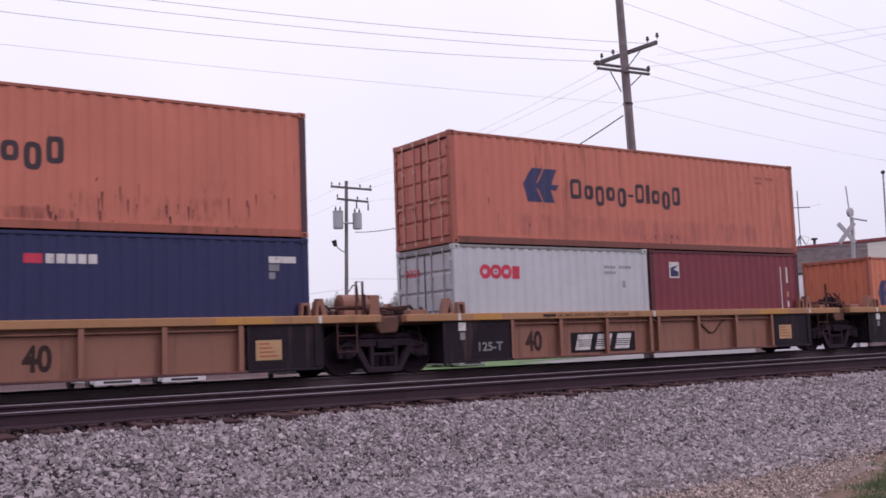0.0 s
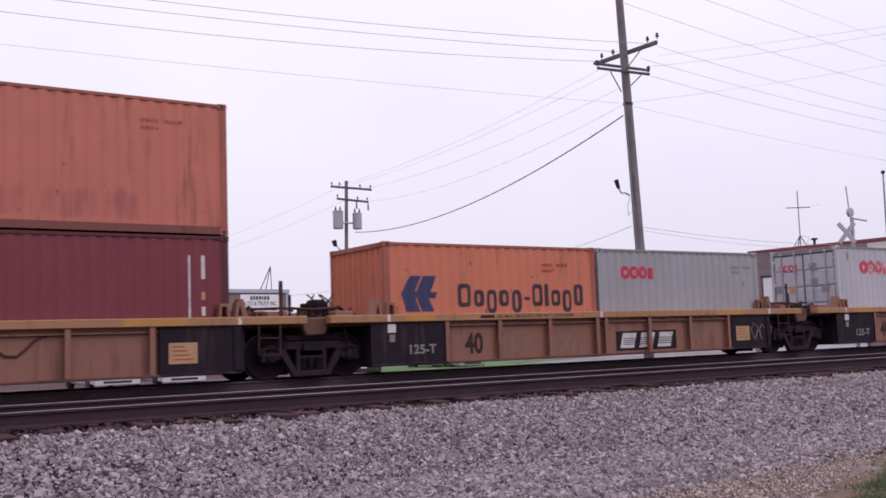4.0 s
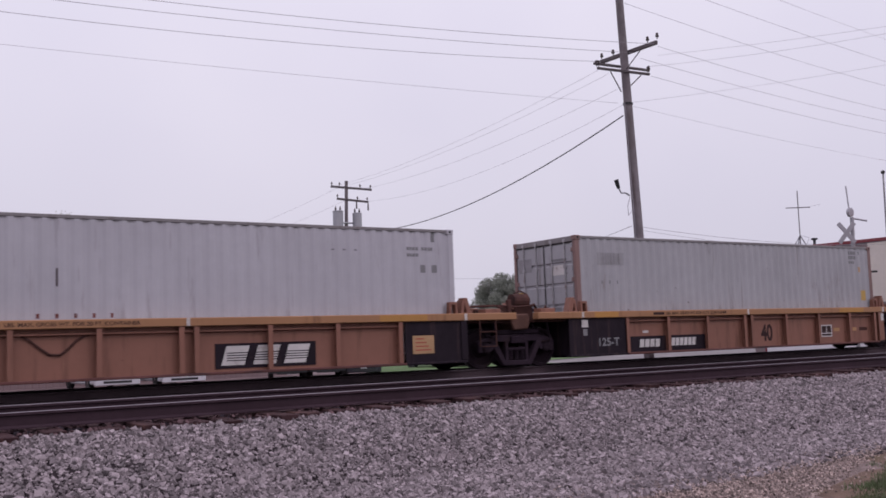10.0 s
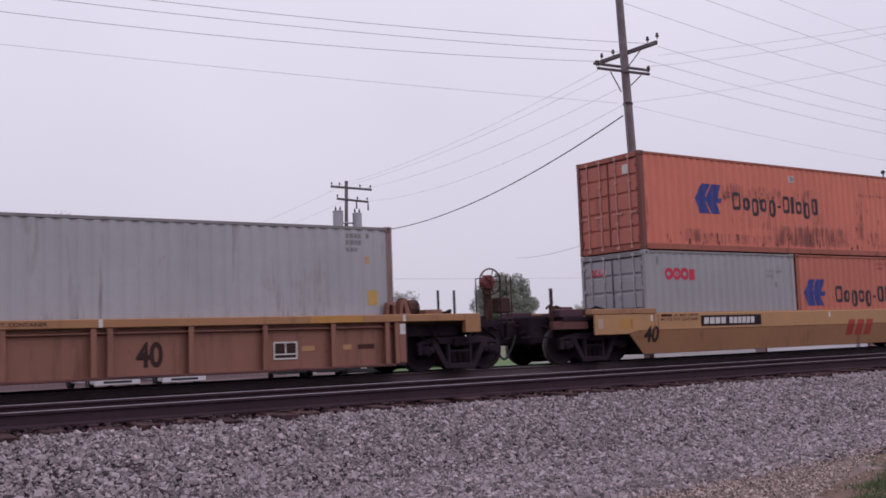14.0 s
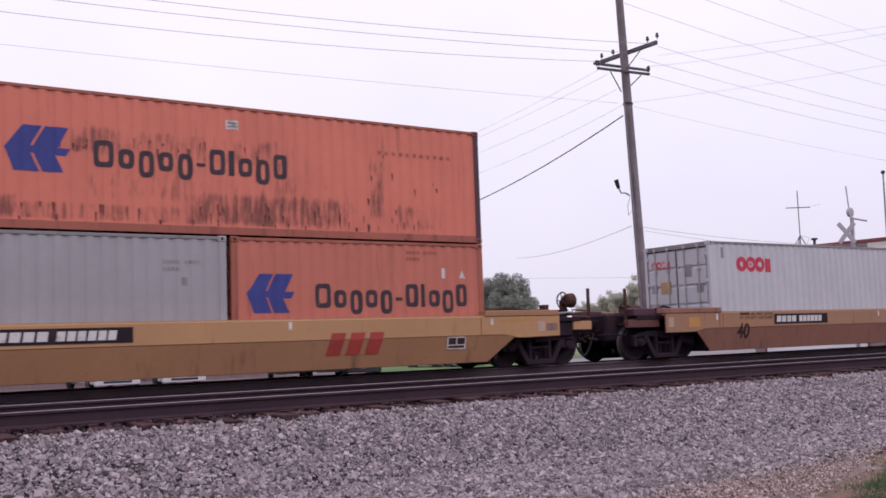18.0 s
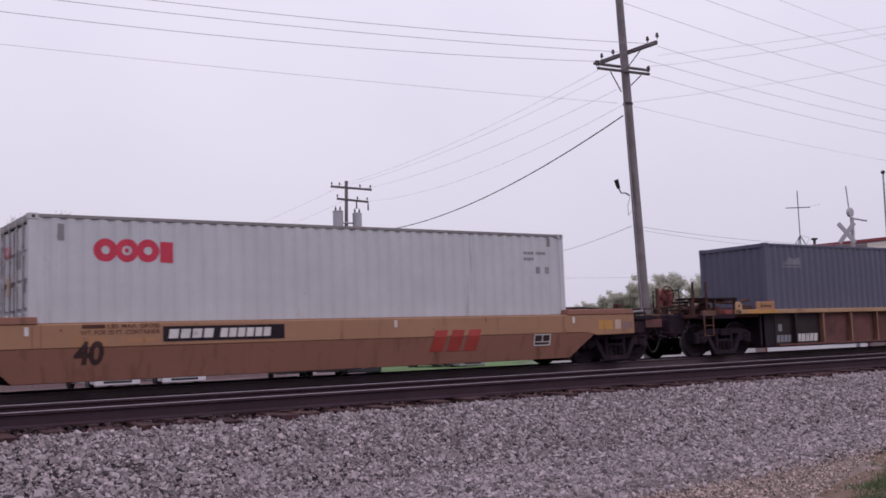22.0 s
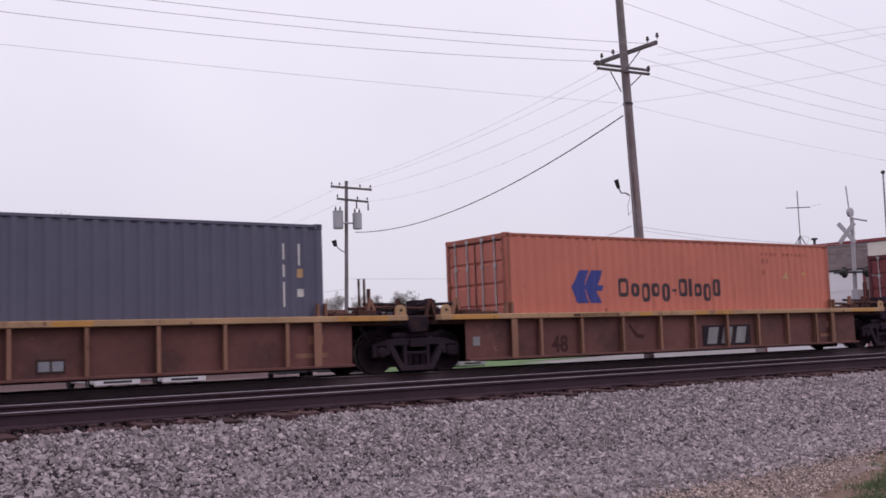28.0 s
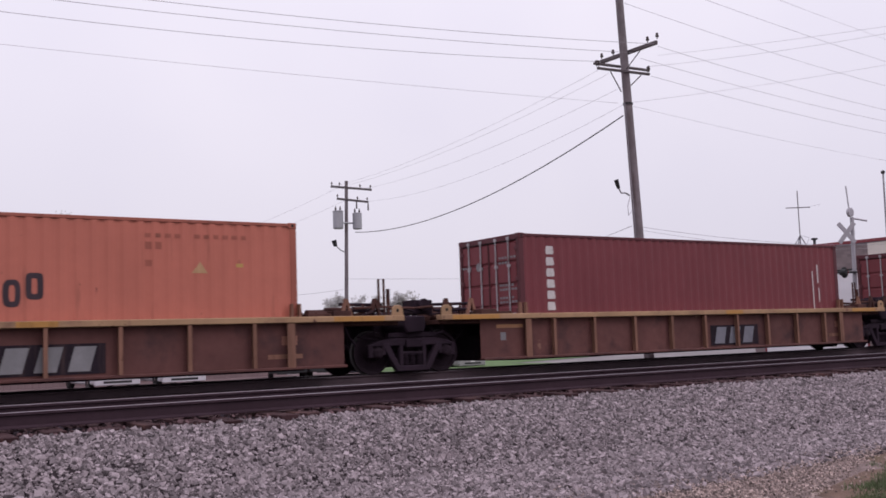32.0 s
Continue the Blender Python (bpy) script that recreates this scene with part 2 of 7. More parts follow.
def weathered(name, zones, colour, scale=2.2):
    """Rust washes of their own shape on a coat of paint; zones: (x0, x1, z0, z1, amount) on the thing."""
    m = M[name]
    n, l = m.node_tree.nodes, m.node_tree.links
    b = n["Principled BSDF"]
    base_ = b.inputs["Base Color"].links[0].from_socket
    tc, sp = n.new("ShaderNodeTexCoord"), n.new("ShaderNodeSeparateXYZ")
    l.new(tc.outputs["Object"], sp.inputs[0])
    def calc(op, a, c):
        q = n.new("ShaderNodeMath")
        q.operation = op
        for sock, v in zip(q.inputs, (a, c)):
            if isinstance(v, (int, float)):
                sock.default_value = v
            else:
                l.new(v, sock)
        return q.outputs[0]
    def edge(value, lo, hi):
        r = n.new("ShaderNodeMapRange")
        r.interpolation_type = 'SMOOTHSTEP'
        r.inputs[1].default_value, r.inputs[2].default_value = lo, hi
        l.new(value, r.inputs[0])
        return r.outputs[0]
    def cloud_(stretch, size, detail):
        mp, t = n.new("ShaderNodeMapping"), n.new("ShaderNodeTexNoise")
        mp.inputs["Scale"].default_value = stretch
        l.new(tc.outputs["Object"], mp.inputs[0])
        l.new(mp.outputs[0], t.inputs["Vector"])
        t.inputs["Scale"].default_value, t.inputs["Detail"].default_value, t.inputs["Roughness"].default_value = size, detail, .62
        return t.outputs["Fac"]
    total = None
    for x0, x1, z0, z1, amount in zones:
        fx_, fz = .18 * (x1 - x0), .22 * (z1 - z0)
        f = calc('MULTIPLY', edge(sp.outputs[0], x0 - fx_, x0 + fx_), edge(sp.outputs[0], x1 + fx_, x1 - fx_))
        f = calc('MULTIPLY', f, calc('MULTIPLY', edge(sp.outputs[2], z0 - fz, z0 + fz), edge(sp.outputs[2], z1 + 2 * fz, z1 - fz)))
        f = calc('MULTIPLY', f, amount)
        total = f if total is None else calc('MAXIMUM', total, f)
    streaks = calc('ADD', calc('MULTIPLY', cloud_((5.0, 5.0, .8), scale, 6), .65), calc('MULTIPLY', cloud_((1, 1, 1), 1.3, 5), .35))
    mask = edge(calc('SUBTRACT', streaks, calc('SUBTRACT', .82, calc('MULTIPLY', total, .5))), 0.0, .22)
    mix = n.new("ShaderNodeMix")
    mix.data_type = 'RGBA'
    l.new(calc('MULTIPLY', mask, .85), mix.inputs[0])
    l.new(base_, mix.inputs[6])
    mix.inputs[7].default_value = (*colour, 1)
    l.new(mix.outputs[2], b.inputs["Base Color"])

weathered("orange_stained", ((1.0, 10.0, .16, .52, .76), (5.0, 9.2, .16, .85, .88), (1.5, 2.3, .2, .62, .84), (2.6, 7.8, 1.35, 1.95, .80), (3.2, 8.4, .55, 1.35, .68), (9.35, 9.75, .3, 1.8, .86), (9.9, 11.4, .2, .8, .74), (0, .30, .2, 2.4, .8)), (0.125, 0.042, 0.038))
weathered("orange_top", ((7.0, 11.8, .16, .75, .70), (0.3, 7.0, .16, .45, .62), (9.6, 11.0, .7, 1.7, .62), (5.2, 8.0, .16, .42, .80)), (0.200, 0.060, 0.045))
weathered("silver", ((.3, 12, .2, 1.2, .62), (8.6, 11.6, .3, 2.1, .70), (.2, 1.3, .2, 2.6, .62), (3.5, 8.0, 1.2, 2.8, .52)), (0.215, 0.178, 0.172), 2.6)
weathered("pale_grey", ((.3, 12, .2, .9, .60), (.2, .9, .3, 2.7, .60), (7.0, 11.5, 1.5, 2.8, .50)), (0.285, 0.258, 0.262), 2.6)
weathered("white", ((.2, 12, .2, .7, .56), (.1, .7, .3, 2.7, .62), (4.5, 6.2, .2, 2.3, .54)), (0.300, 0.272, 0.272), 2.6)
weathered("orange_soot", ((.1, 12.2, .16, .80, .80), (5.5, 8.3, .16, .45, .88), (9.3, 12.2, 1.2, 2.5, .66), (.1, 1.2, .2, 2.3, .62)), (0.285, 0.088, 0.076), 1.2)

# ---- mesh helpers ----
def box(bm, x0, x1, y0, y1, z0, z1):
    vs = [bm.verts.new(p) for p in ((x0, y0, z0), (x1, y0, z0), (x1, y1, z0), (x0, y1, z0), (x0, y0, z1), (x1, y0, z1), (x1, y1, z1), (x0, y1, z1))]
    for f in ((3, 2, 1, 0), (4, 5, 6, 7), (0, 1, 5, 4), (1, 2, 6, 5), (2, 3, 7, 6), (3, 0, 4, 7)):
        bm.faces.new([vs[i] for i in f])
    return bm

def prism(bm, pts, lo, hi, axis="y"):
    """A polygon (given in the two other axes, in order x, y, z) drawn out from lo to hi along axis."""
    def place(a, b, c):
        return {"x": (c, a, b), "y": (a, c, b), "z": (a, b, c)}[axis]
    u = [bm.verts.new(place(a, b, lo)) for a, b in pts]
    v = [bm.verts.new(place(a, b, hi)) for a, b in pts]
    n = len(pts)
    bm.faces.new(u)
    bm.faces.new(v[::-1])
    for i in range(n):
        bm.faces.new((u[i], v[i], v[(i + 1) % n], u[(i + 1) % n]))
    return bm

def rod(bm, a, b, r, r2=None, sides=8, caps=True):
    a, b = Vector(a), Vector(b)
    d = (b - a).normalized()
    s = d.cross(Vector((0, 0, 1)) if abs(d.z) < 0.9 else Vector((1, 0, 0))).normalized()
    t = d.cross(s)
    r2 = r if r2 is None else r2
    rings = [[bm.verts.new(p + q * (s * math.cos(2 * math.pi * i / sides) + t * math.sin(2 * math.pi * i / sides))) for i in range(sides)] for p, q in ((a, r), (b, r2))]
    for i in range(sides):
        j = (i + 1) % sides
        bm.faces.new((rings[0][i], rings[0][j], rings[1][j], rings[1][i]))
    if caps:
        bm.faces.new(rings[0][::-1])
        bm.faces.new(rings[1])
    return bm

def tube(bm, pts, r, sides=6):
    return loft(bm, [Vector(p) for p in pts], [r] * len(pts), sides)

def loft(bm, pts, radii, sides):
    """One closed skin along a line of points."""
    rings = []
    up = None
    for i, p in enumerate(pts):
        d = (pts[min(i + 1, len(pts) - 1)] - pts[max(i - 1, 0)]).normalized()
        if up is None:
            up = d.cross(Vector((0, 0, 1)) if abs(d.z) < 0.9 else Vector((1, 0, 0))).normalized()
        up = (up - d * up.dot(d)).normalized()
        t = d.cross(up)
        rings.append([bm.verts.new(p + radii[i] * (up * math.cos(2 * math.pi * k / sides) + t * math.sin(2 * math.pi * k / sides))) for k in range(sides)])
    for a, b in zip(rings, rings[1:]):
        for k in range(sides):
            bm.faces.new((a[k], a[(k + 1) % sides], b[(k + 1) % sides], b[k]))
    bm.faces.new(rings[0][::-1])
    bm.faces.new(rings[-1])
    return bm

def turned(bm, centre, profile, axis="y", sides=24):
    """A solid of revolution: profile of (along, radius)."""
    rings = []
    for along, r in profile:
        ring = []
        for i in range(sides):
            a = 2 * math.pi * i / sides
            u, v = r * math.cos(a), r * math.sin(a)
            p = {"x": (along, u, v), "y": (u, along, v), "z": (u, v, along)}[axis]
            ring.append(bm.verts.new(Vector(p) + Vector(centre)))
        rings.append(ring)
    for a, b in zip(rings, rings[1:]):
        for i in range(sides):
            bm.faces.new((a[i], a[(i + 1) % sides], b[(i + 1) % sides], b[i]))
    bm.faces.new(rings[0][::-1])
    bm.faces.new(rings[-1])
    return bm

def mesh_of(name, bm, mat, bevel=0.0, smooth=False):
    bmesh.ops.recalc_face_normals(bm, faces=bm.faces[:])
    if bevel:
        bmesh.ops.bevel(bm, geom=[e for e in bm.edges if e.calc_length() > 3 * bevel], offset=bevel, segments=1, affect='EDGES', clamp_overlap=True)
    me = bpy.data.meshes.new(name)
    bm.to_mesh(me)
    bm.free()
    if mat:
        me.materials.append(M[mat] if isinstance(mat, str) else mat)
    if smooth:
        me.polygons.foreach_set("use_smooth", [True] * len(me.polygons))
    return me

def part(name, shape, mat=None, parent=None, label="", at=None, bevel=0.0, smooth=False):
    """ONE mesh object under a thing or a part; shape is a bmesh, or a mesh that several parts share."""
    me = shape if isinstance(shape, bpy.types.Mesh) else mesh_of(name, shape, mat, bevel, smooth)
    ob = new(name, me)
    ob.parent = parent
    if at:
        ob.location = at
    if label:
        tagged(ob, label)
    return ob

def thing(name, label, category, group="", kind=""):
    return tagged(new(name), label, category, group, kind)

def B():
    return bmesh.new()

def lettering(words, height, x, z, y=0.0, stretch=1.0, slant=0.0, weight=0.022):
    """Flat letters in the xz plane facing -y, with their lower left corner at x, z."""
    cu = bpy.data.curves.new("letters", 'FONT')
    cu.body, cu.size, cu.extrude, cu.shear, cu.offset = words, height / 0.70, 0.0, slant, height * weight
    ob = new("letters", cu)
    me = bpy.data.meshes.new_from_object(ob)
    bpy.data.objects.remove(ob)
    bpy.data.curves.remove(cu)
    xs = [v.co.x for v in me.vertices]
    left = min(xs)
    for v in me.vertices:
        v.co = Vector((x + (v.co.x - left) * stretch, y, z + v.co.y))
    return me

def written(name, words, height, x, z, y, mat, parent, width=None, slant=0.0, weight=0.022, fold=None):
    me = lettering(words, height, x, z, y, 1.0, slant, weight)
    if fold:                   # cut where the side sheet folds
        bm = B()
        bm.from_mesh(me)
        fold(bm)
        bm.to_mesh(me)
        bm.free()
    if width:
        w = max(v.co.x for v in me.vertices) - x
        for v in me.vertices:
            v.co.x = x + (v.co.x - x) * width / w
    if len(words) > 6:         # a line of fine print
        me.materials.append(M[mat])
        ob = new(name, me)
        ob.parent = parent
        return tagged(ob, kind="stuff")
    # large figures: each character is a piece of its own
    bm = B()
    bm.from_mesh(me)
    bpy.data.meshes.remove(me)
    bm.faces.index_update()
    left = {f.index: f for f in bm.faces}
    while left:
        todo, piece = [left.pop(min(left))], []
        while todo:
            f = todo.pop()
            piece.append(f)
            for e in f.edges:
                for g in e.link_faces:
                    if g.index in left:
                        todo.append(left.pop(g.index))
        one = B()
        for f in piece:
            one.faces.new([one.verts.new(v.co) for v in f.verts])
        bmesh.ops.remove_doubles(one, verts=one.verts[:], dist=1e-5)
        part("painted_" + name, one, mat, parent)
    bm.free()

def bars(bm, x, z, widths, heights, y, gap=0.03, t=0.003):
    """A row of plain bars standing for writing: widths in metres, heights as (low, high) from z."""
    for w, (lo, hi) in zip(widths, heights):
        box(bm, x, x + w, y - t, y, z + lo, z + hi)
        x += w + gap
    return bm

# ---- ground, near to far ----
def sheet(name, label, mat, xs, ys, height, category="ground", bumpy=0.0):
    bm = B()
    rows = []
    for y in ys:
        rows.append([bm.verts.new((x, y, height(x, y) + (bumpy * noise.noise(Vector((x * 1.3, y * 1.3, 3.1))) if bumpy else 0))) for x in xs])
    for a, b in zip(rows, rows[1:]):
        for i in range(len(xs) - 1):
            bm.faces.new((a[i], a[i + 1], b[i + 1], b[i]))
    ob = new(name, mesh_of(name, bm, mat, smooth=True))
    return tagged(ob, label, category, kind="structure")

def steps(a, b, n):
    return [a + (b - a) * i / n for i in range(n + 1)]

def near_height(x, y):
    """Ground between the camera and the near track: a flat strip, then the ballast shoulder."""
    if y < 9.3:
        return -0.85
    if y < 11.55:
        return -0.85 + (y - 9.3) / 2.25 * 0.555
    return -0.295

sheet("ground", "flat hazy ground reaching the horizon", "field", steps(-2500, 2500, 20), steps(-2500, 2500, 20), lambda x, y: -1.15)
# bed sheet under the loose stones; its dark colour stands for shaded gaps
sheet("ballast_shoulder", "near-black bed under the crushed stones, gap shade in its colour, sloping down from the near track", "gravel_bed", steps(-60, 90, 150), steps(6.9, 11.6, 16), near_height, bumpy=0.03)
sheet("gravel_path", "tan fine gravel strip beside the ballast", "tan_gravel", steps(-60, 90, 150), steps(-9, 6.9, 20), lambda x, y: -0.852, bumpy=0.02)
sheet("track_bed", "dark ballast round both tracks", "ballast_bed", steps(-300, 300, 300), [11.6, 12.2, 13.0, 13.8, 14.4, 15.2, 16.5, 17.8, 18.6, 19.8, 21.0, 21.6, 22.6, 23.4],
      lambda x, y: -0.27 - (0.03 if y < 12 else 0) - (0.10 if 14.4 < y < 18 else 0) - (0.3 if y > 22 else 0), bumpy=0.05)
sheet("gravel_lot", "pinkish gravel parking lot behind the tracks", "lot", steps(-60, 27.0, 60), steps(23.3, 90, 40), lambda x, y: -0.655 - .10 * min(1, (y - 23.3) / 8), bumpy=0.02)
def lawn():
    """A mown strip with a slanting edge against the lot."""
    bm, rows = B(), []
    for j in range(62):
        y = 30 + .5 * j
        x0 = .577 * y + .3 * noise.noise(Vector((y * .8, 0, 0)))
        rows.append([bm.verts.new((x0 + (34.5 + max(0, y - 44) * 2 - x0) * i / 24, y, -.625 + .03 * noise.noise(Vector((x0 + i, y, 0))))) for i in range(25)])
    for a, b in zip(rows, rows[1:]):
        for i in range(24):
            bm.faces.new((a[i], a[i + 1], b[i + 1], b[i]))
    tagged(new("lawn", mesh_of("lawn", bm, "far_grass", smooth=True)), "mown green grass strip beside the lot", "ground", kind="structure")
lawn()
sheet("road", "worn pale concrete road behind the tracks", "concrete", steps(27.0, 120, 40), steps(23.3, 60, 20), lambda x, y: -0.655)

def pebbles(name, label, mat, count, spot, size, seed, angular=False):
    """Loose stones, one mesh: each a rough lump or a broken block."""
    rng = np.random.default_rng(seed)
    g = (1 + 5 ** 0.5) / 2
    ico = np.array([(-1, g, 0), (1, g, 0), (-1, -g, 0), (1, -g, 0), (0, -1, g), (0, 1, g), (0, -1, -g), (0, 1, -g), (g, 0, -1), (g, 0, 1), (-g, 0, -1), (-g, 0, 1)]) / 1.9
    tri = np.array([0, 11, 5, 0, 5, 1, 0, 1, 7, 0, 7, 10, 0, 10, 11, 1, 5, 9, 5, 11, 4, 11, 10, 2, 10, 7, 6, 7, 1, 8, 3, 9, 4, 3, 4, 2, 3, 2, 6, 3, 6, 8, 3, 8, 9, 4, 9, 5, 2, 4, 11, 6, 2, 10, 8, 6, 7, 9, 8, 1]).reshape(-1, 3)
    if angular:      # broken blocks: eight corners, twelve faces
        ico = np.array([(x, y, z) for x in (-1, 1) for y in (-1, 1) for z in (-1, 1)]) / 1.6
        tri = np.array([0, 1, 3, 0, 3, 2, 4, 6, 7, 4, 7, 5, 0, 4, 5, 0, 5, 1, 2, 3, 7, 2, 7, 6, 0, 2, 6, 0, 6, 4, 1, 5, 7, 1, 7, 3]).reshape(-1, 3)
    nv = len(ico)
    at = spot(rng, count)
    count = len(at)
    q = rng.normal(size=(count, 4))
    q /= np.linalg.norm(q, axis=1)[:, None]
    w, x, y, z = q.T
    rot = np.stack([1 - 2 * (y * y + z * z), 2 * (x * y - z * w), 2 * (x * z + y * w), 2 * (x * y + z * w), 1 - 2 * (x * x + z * z), 2 * (y * z - x * w),
                    2 * (x * z - y * w), 2 * (y * z + x * w), 1 - 2 * (x * x + y * y)], 1).reshape(-1, 3, 3)
    s = size * np.clip(rng.lognormal(0, 0.33, (count, 1)), .4, 1.9) * rng.uniform(0.6, 1.25, (count, 3))
    shape = ico[None] * rng.uniform(0.58, 1.32, (count, nv, 1)) * s[:, None, :]
    verts = np.einsum("nij,nkj->nki", rot, shape) + at[:, None, :]
    faces = (tri[None] + (np.arange(count) * nv)[:, None, None]).reshape(-1, 3)
    me = bpy.data.meshes.new(name)
    me.vertices.add(count * nv)
    me.vertices.foreach_set("co", verts.astype(np.float32).ravel())
    me.loops.add(faces.size)
    me.loops.foreach_set("vertex_index", faces.astype(np.int32).ravel())
    me.polygons.add(len(faces))
    me.polygons.foreach_set("loop_start", np.arange(0, faces.size, 3, dtype=np.int32))
    me.update(calc_edges=True)
    me.validate()
    me.polygons.foreach_set("use_smooth", np.zeros(len(faces), dtype=bool))
    me.materials.append(M[mat])
    return tagged(new(name, me), label, "gravel", kind="stuff")

def shoulder_spot(rng, n):
    y = rng.uniform(6.6, 11.75, n)
    x = rng.uniform(-1.0, 21.0, n)
    keep = (x > y * 0.11 - 0.6) & (x < y * 1.62 + 2.0) & (rng.random(n) < np.clip((y - 6.35 - np.maximum(x - 6.5, 0) * .15) / .75, 0, 1))
    x, y = x[keep], y[keep]
    z = np.where(y < 9.3, -0.85, np.where(y < 11.55, -0.85 + (y - 9.3) / 2.25 * 0.555, -0.295)) + rng.uniform(-0.018, 0.021, len(x))
    return np.stack([x, y, z], 1)

def path_spot(rng, n):
    y, x = rng.uniform(4.3, 7.6, n), rng.uniform(0.0, 14.0, n)
    keep = (x < y * 1.62 + 2.0) & ((rng.random(n) < .12) | (y > 5.62 + (x - 7.74) * .45))
    x, y = x[keep], y[keep]
    return np.stack([x, y, -0.846 + rng.uniform(-0.006, 0.010, len(x))], 1)

def far_spot(rng, n):
    y, x = rng.uniform(11.6, 18.4, n), rng.uniform(0.0, 32.0, n)
    keep = (np.abs((y - NEAR_TRACK_Y)) > 0.0) & (x < y * 1.65 + 1.0) & (x > y * 0.15 - 1)
    x, y = x[keep], y[keep]
    return np.stack([x, y, np.where(y > 14.4, -0.35, np.where(y < 12.1, -0.268, -0.25)) + rng.uniform(-0.02, 0.02, len(x))], 1)

pebbles("ballast_stones", "loose crushed grey and white ballast stones", "stone", 145000, shoulder_spot, 0.0243, 5, True)
pebbles("path_pebbles", "small tan pebbles on the path", "tan_stone", 46000, path_spot, 0.0105, 6, True)
pebbles("dark_ballast_stones", "dark ballast stones between the rails", "brown_stone", 16000, far_spot, 0.028, 7, True)

# ---- the two tracks ----
RAIL = [(-0.075, -0.185), (0.075, -0.185), (0.075, -0.172), (0.012, -0.150), (0.010, -0.045), (0.036, -0.034), (0.036, -0.006),
        (-0.036, -0.006), (-0.036, -0.034), (-0.010, -0.045), (-0.012, -0.150), (-0.075, -0.172)]
def track(name, label, y, x0, x1, z=0.0, tilt=0.0):
    t = thing(name, label, "railway track", kind="structure")
    t.location, t.rotation_euler = (0, y, z), (tilt, 0, 0)
    rail = prism(B(), RAIL, -300, 300, "x")
    rail = mesh_of("rail", rail, "rail" if y < 15 else "rail_dusty")
    head = mesh_of("rail_head", prism(B(), [(-0.034, -0.0055), (0.034, -0.0055), (0.030, 0.0), (-0.030, 0.0)], -300, 300, "x"), "rail_head")
    for side in (-0.7535, 0.7535):
        r = part("rail", rail, parent=t, at=(0, side, 0))
        part("running_surface", head, parent=r, label="polished bright rail head")
    rng = random.Random(len(name))
    kinds = []
    for k in range(4):
        bm = box(B(), -0.115, 0.115, -1.295 - 0.03 * k, 1.295, -0.365, -0.186)
        for v in bm.verts:
            v.co += Vector((0.03 * noise.noise(v.co * 3 + Vector((k, 0, 0))), 0.05 * noise.noise(v.co * 5 + Vector((0, k, 0))), 0.02 * noise.noise(v.co * 4 + Vector((0, 0, k)))))
        me = mesh_of("tie", bm, "tie", bevel=0.008)
        kinds.append(me)
    x = x0
    while x < x1:
        o = part("tie", kinds[rng.randrange(4)], parent=t, at=(x + rng.uniform(-0.06, 0.06), rng.uniform(-0.14, 0.14), rng.uniform(-0.03, 0.0)))
        o.rotation_euler = (rng.uniform(-0.008, 0.008), 0, rng.uniform(-0.05, 0.05))
        x += 0.52
    return t
track("near_track", "empty near railway track with bright worn rails on dark ties", NEAR_TRACK_Y, -6, 40, -0.013, 0.0113)
track("far_track", "far railway track under the train", TRACK_Y, -6, 52, -SETTLE)

# ---- shipping containers: local x from the left end, y across (camera side is -y), z from the underside ----
HALF = 1.219
CACHE = {}
def once(key, make):
    if key not in CACHE:
        CACHE[key] = make()
    return CACHE[key]

def wave_wall(x0, x1, outer, depth, pitch):
    """Trapezoid corrugation along u (x0..x1); returns the outline as (u, v) with v measured outwards."""
    n = max(1, round((x1 - x0) / pitch))
    p = (x1 - x0) / n
    pts = []
    for i in range(n):
        u = x0 + i * p
        pts += [(u, outer), (u + 0.26 * p, outer), (u + 0.50 * p, outer - depth), (u + 0.76 * p, outer - depth)]
    pts.append((x1, outer))
    return pts

def wave_mesh(name, pts, z0, z1, mat, place, thick=0.004):
    bm = B()
    lo = [bm.verts.new(place(u, v, z0)) for u, v in pts]
    hi = [bm.verts.new(place(u, v, z1)) for u, v in pts]
    lo2 = [bm.verts.new(place(u, v - thick, z0)) for u, v in pts]
    hi2 = [bm.verts.new(place(u, v - thick, z1)) for u, v in pts]
    for i in range(len(pts) - 1):
        bm.faces.new((lo[i], lo[i + 1], hi[i + 1], hi[i]))
        bm.faces.new((lo2[i], hi2[i], hi2[i + 1], lo2[i + 1]))
    return mesh_of(name, bm, mat)

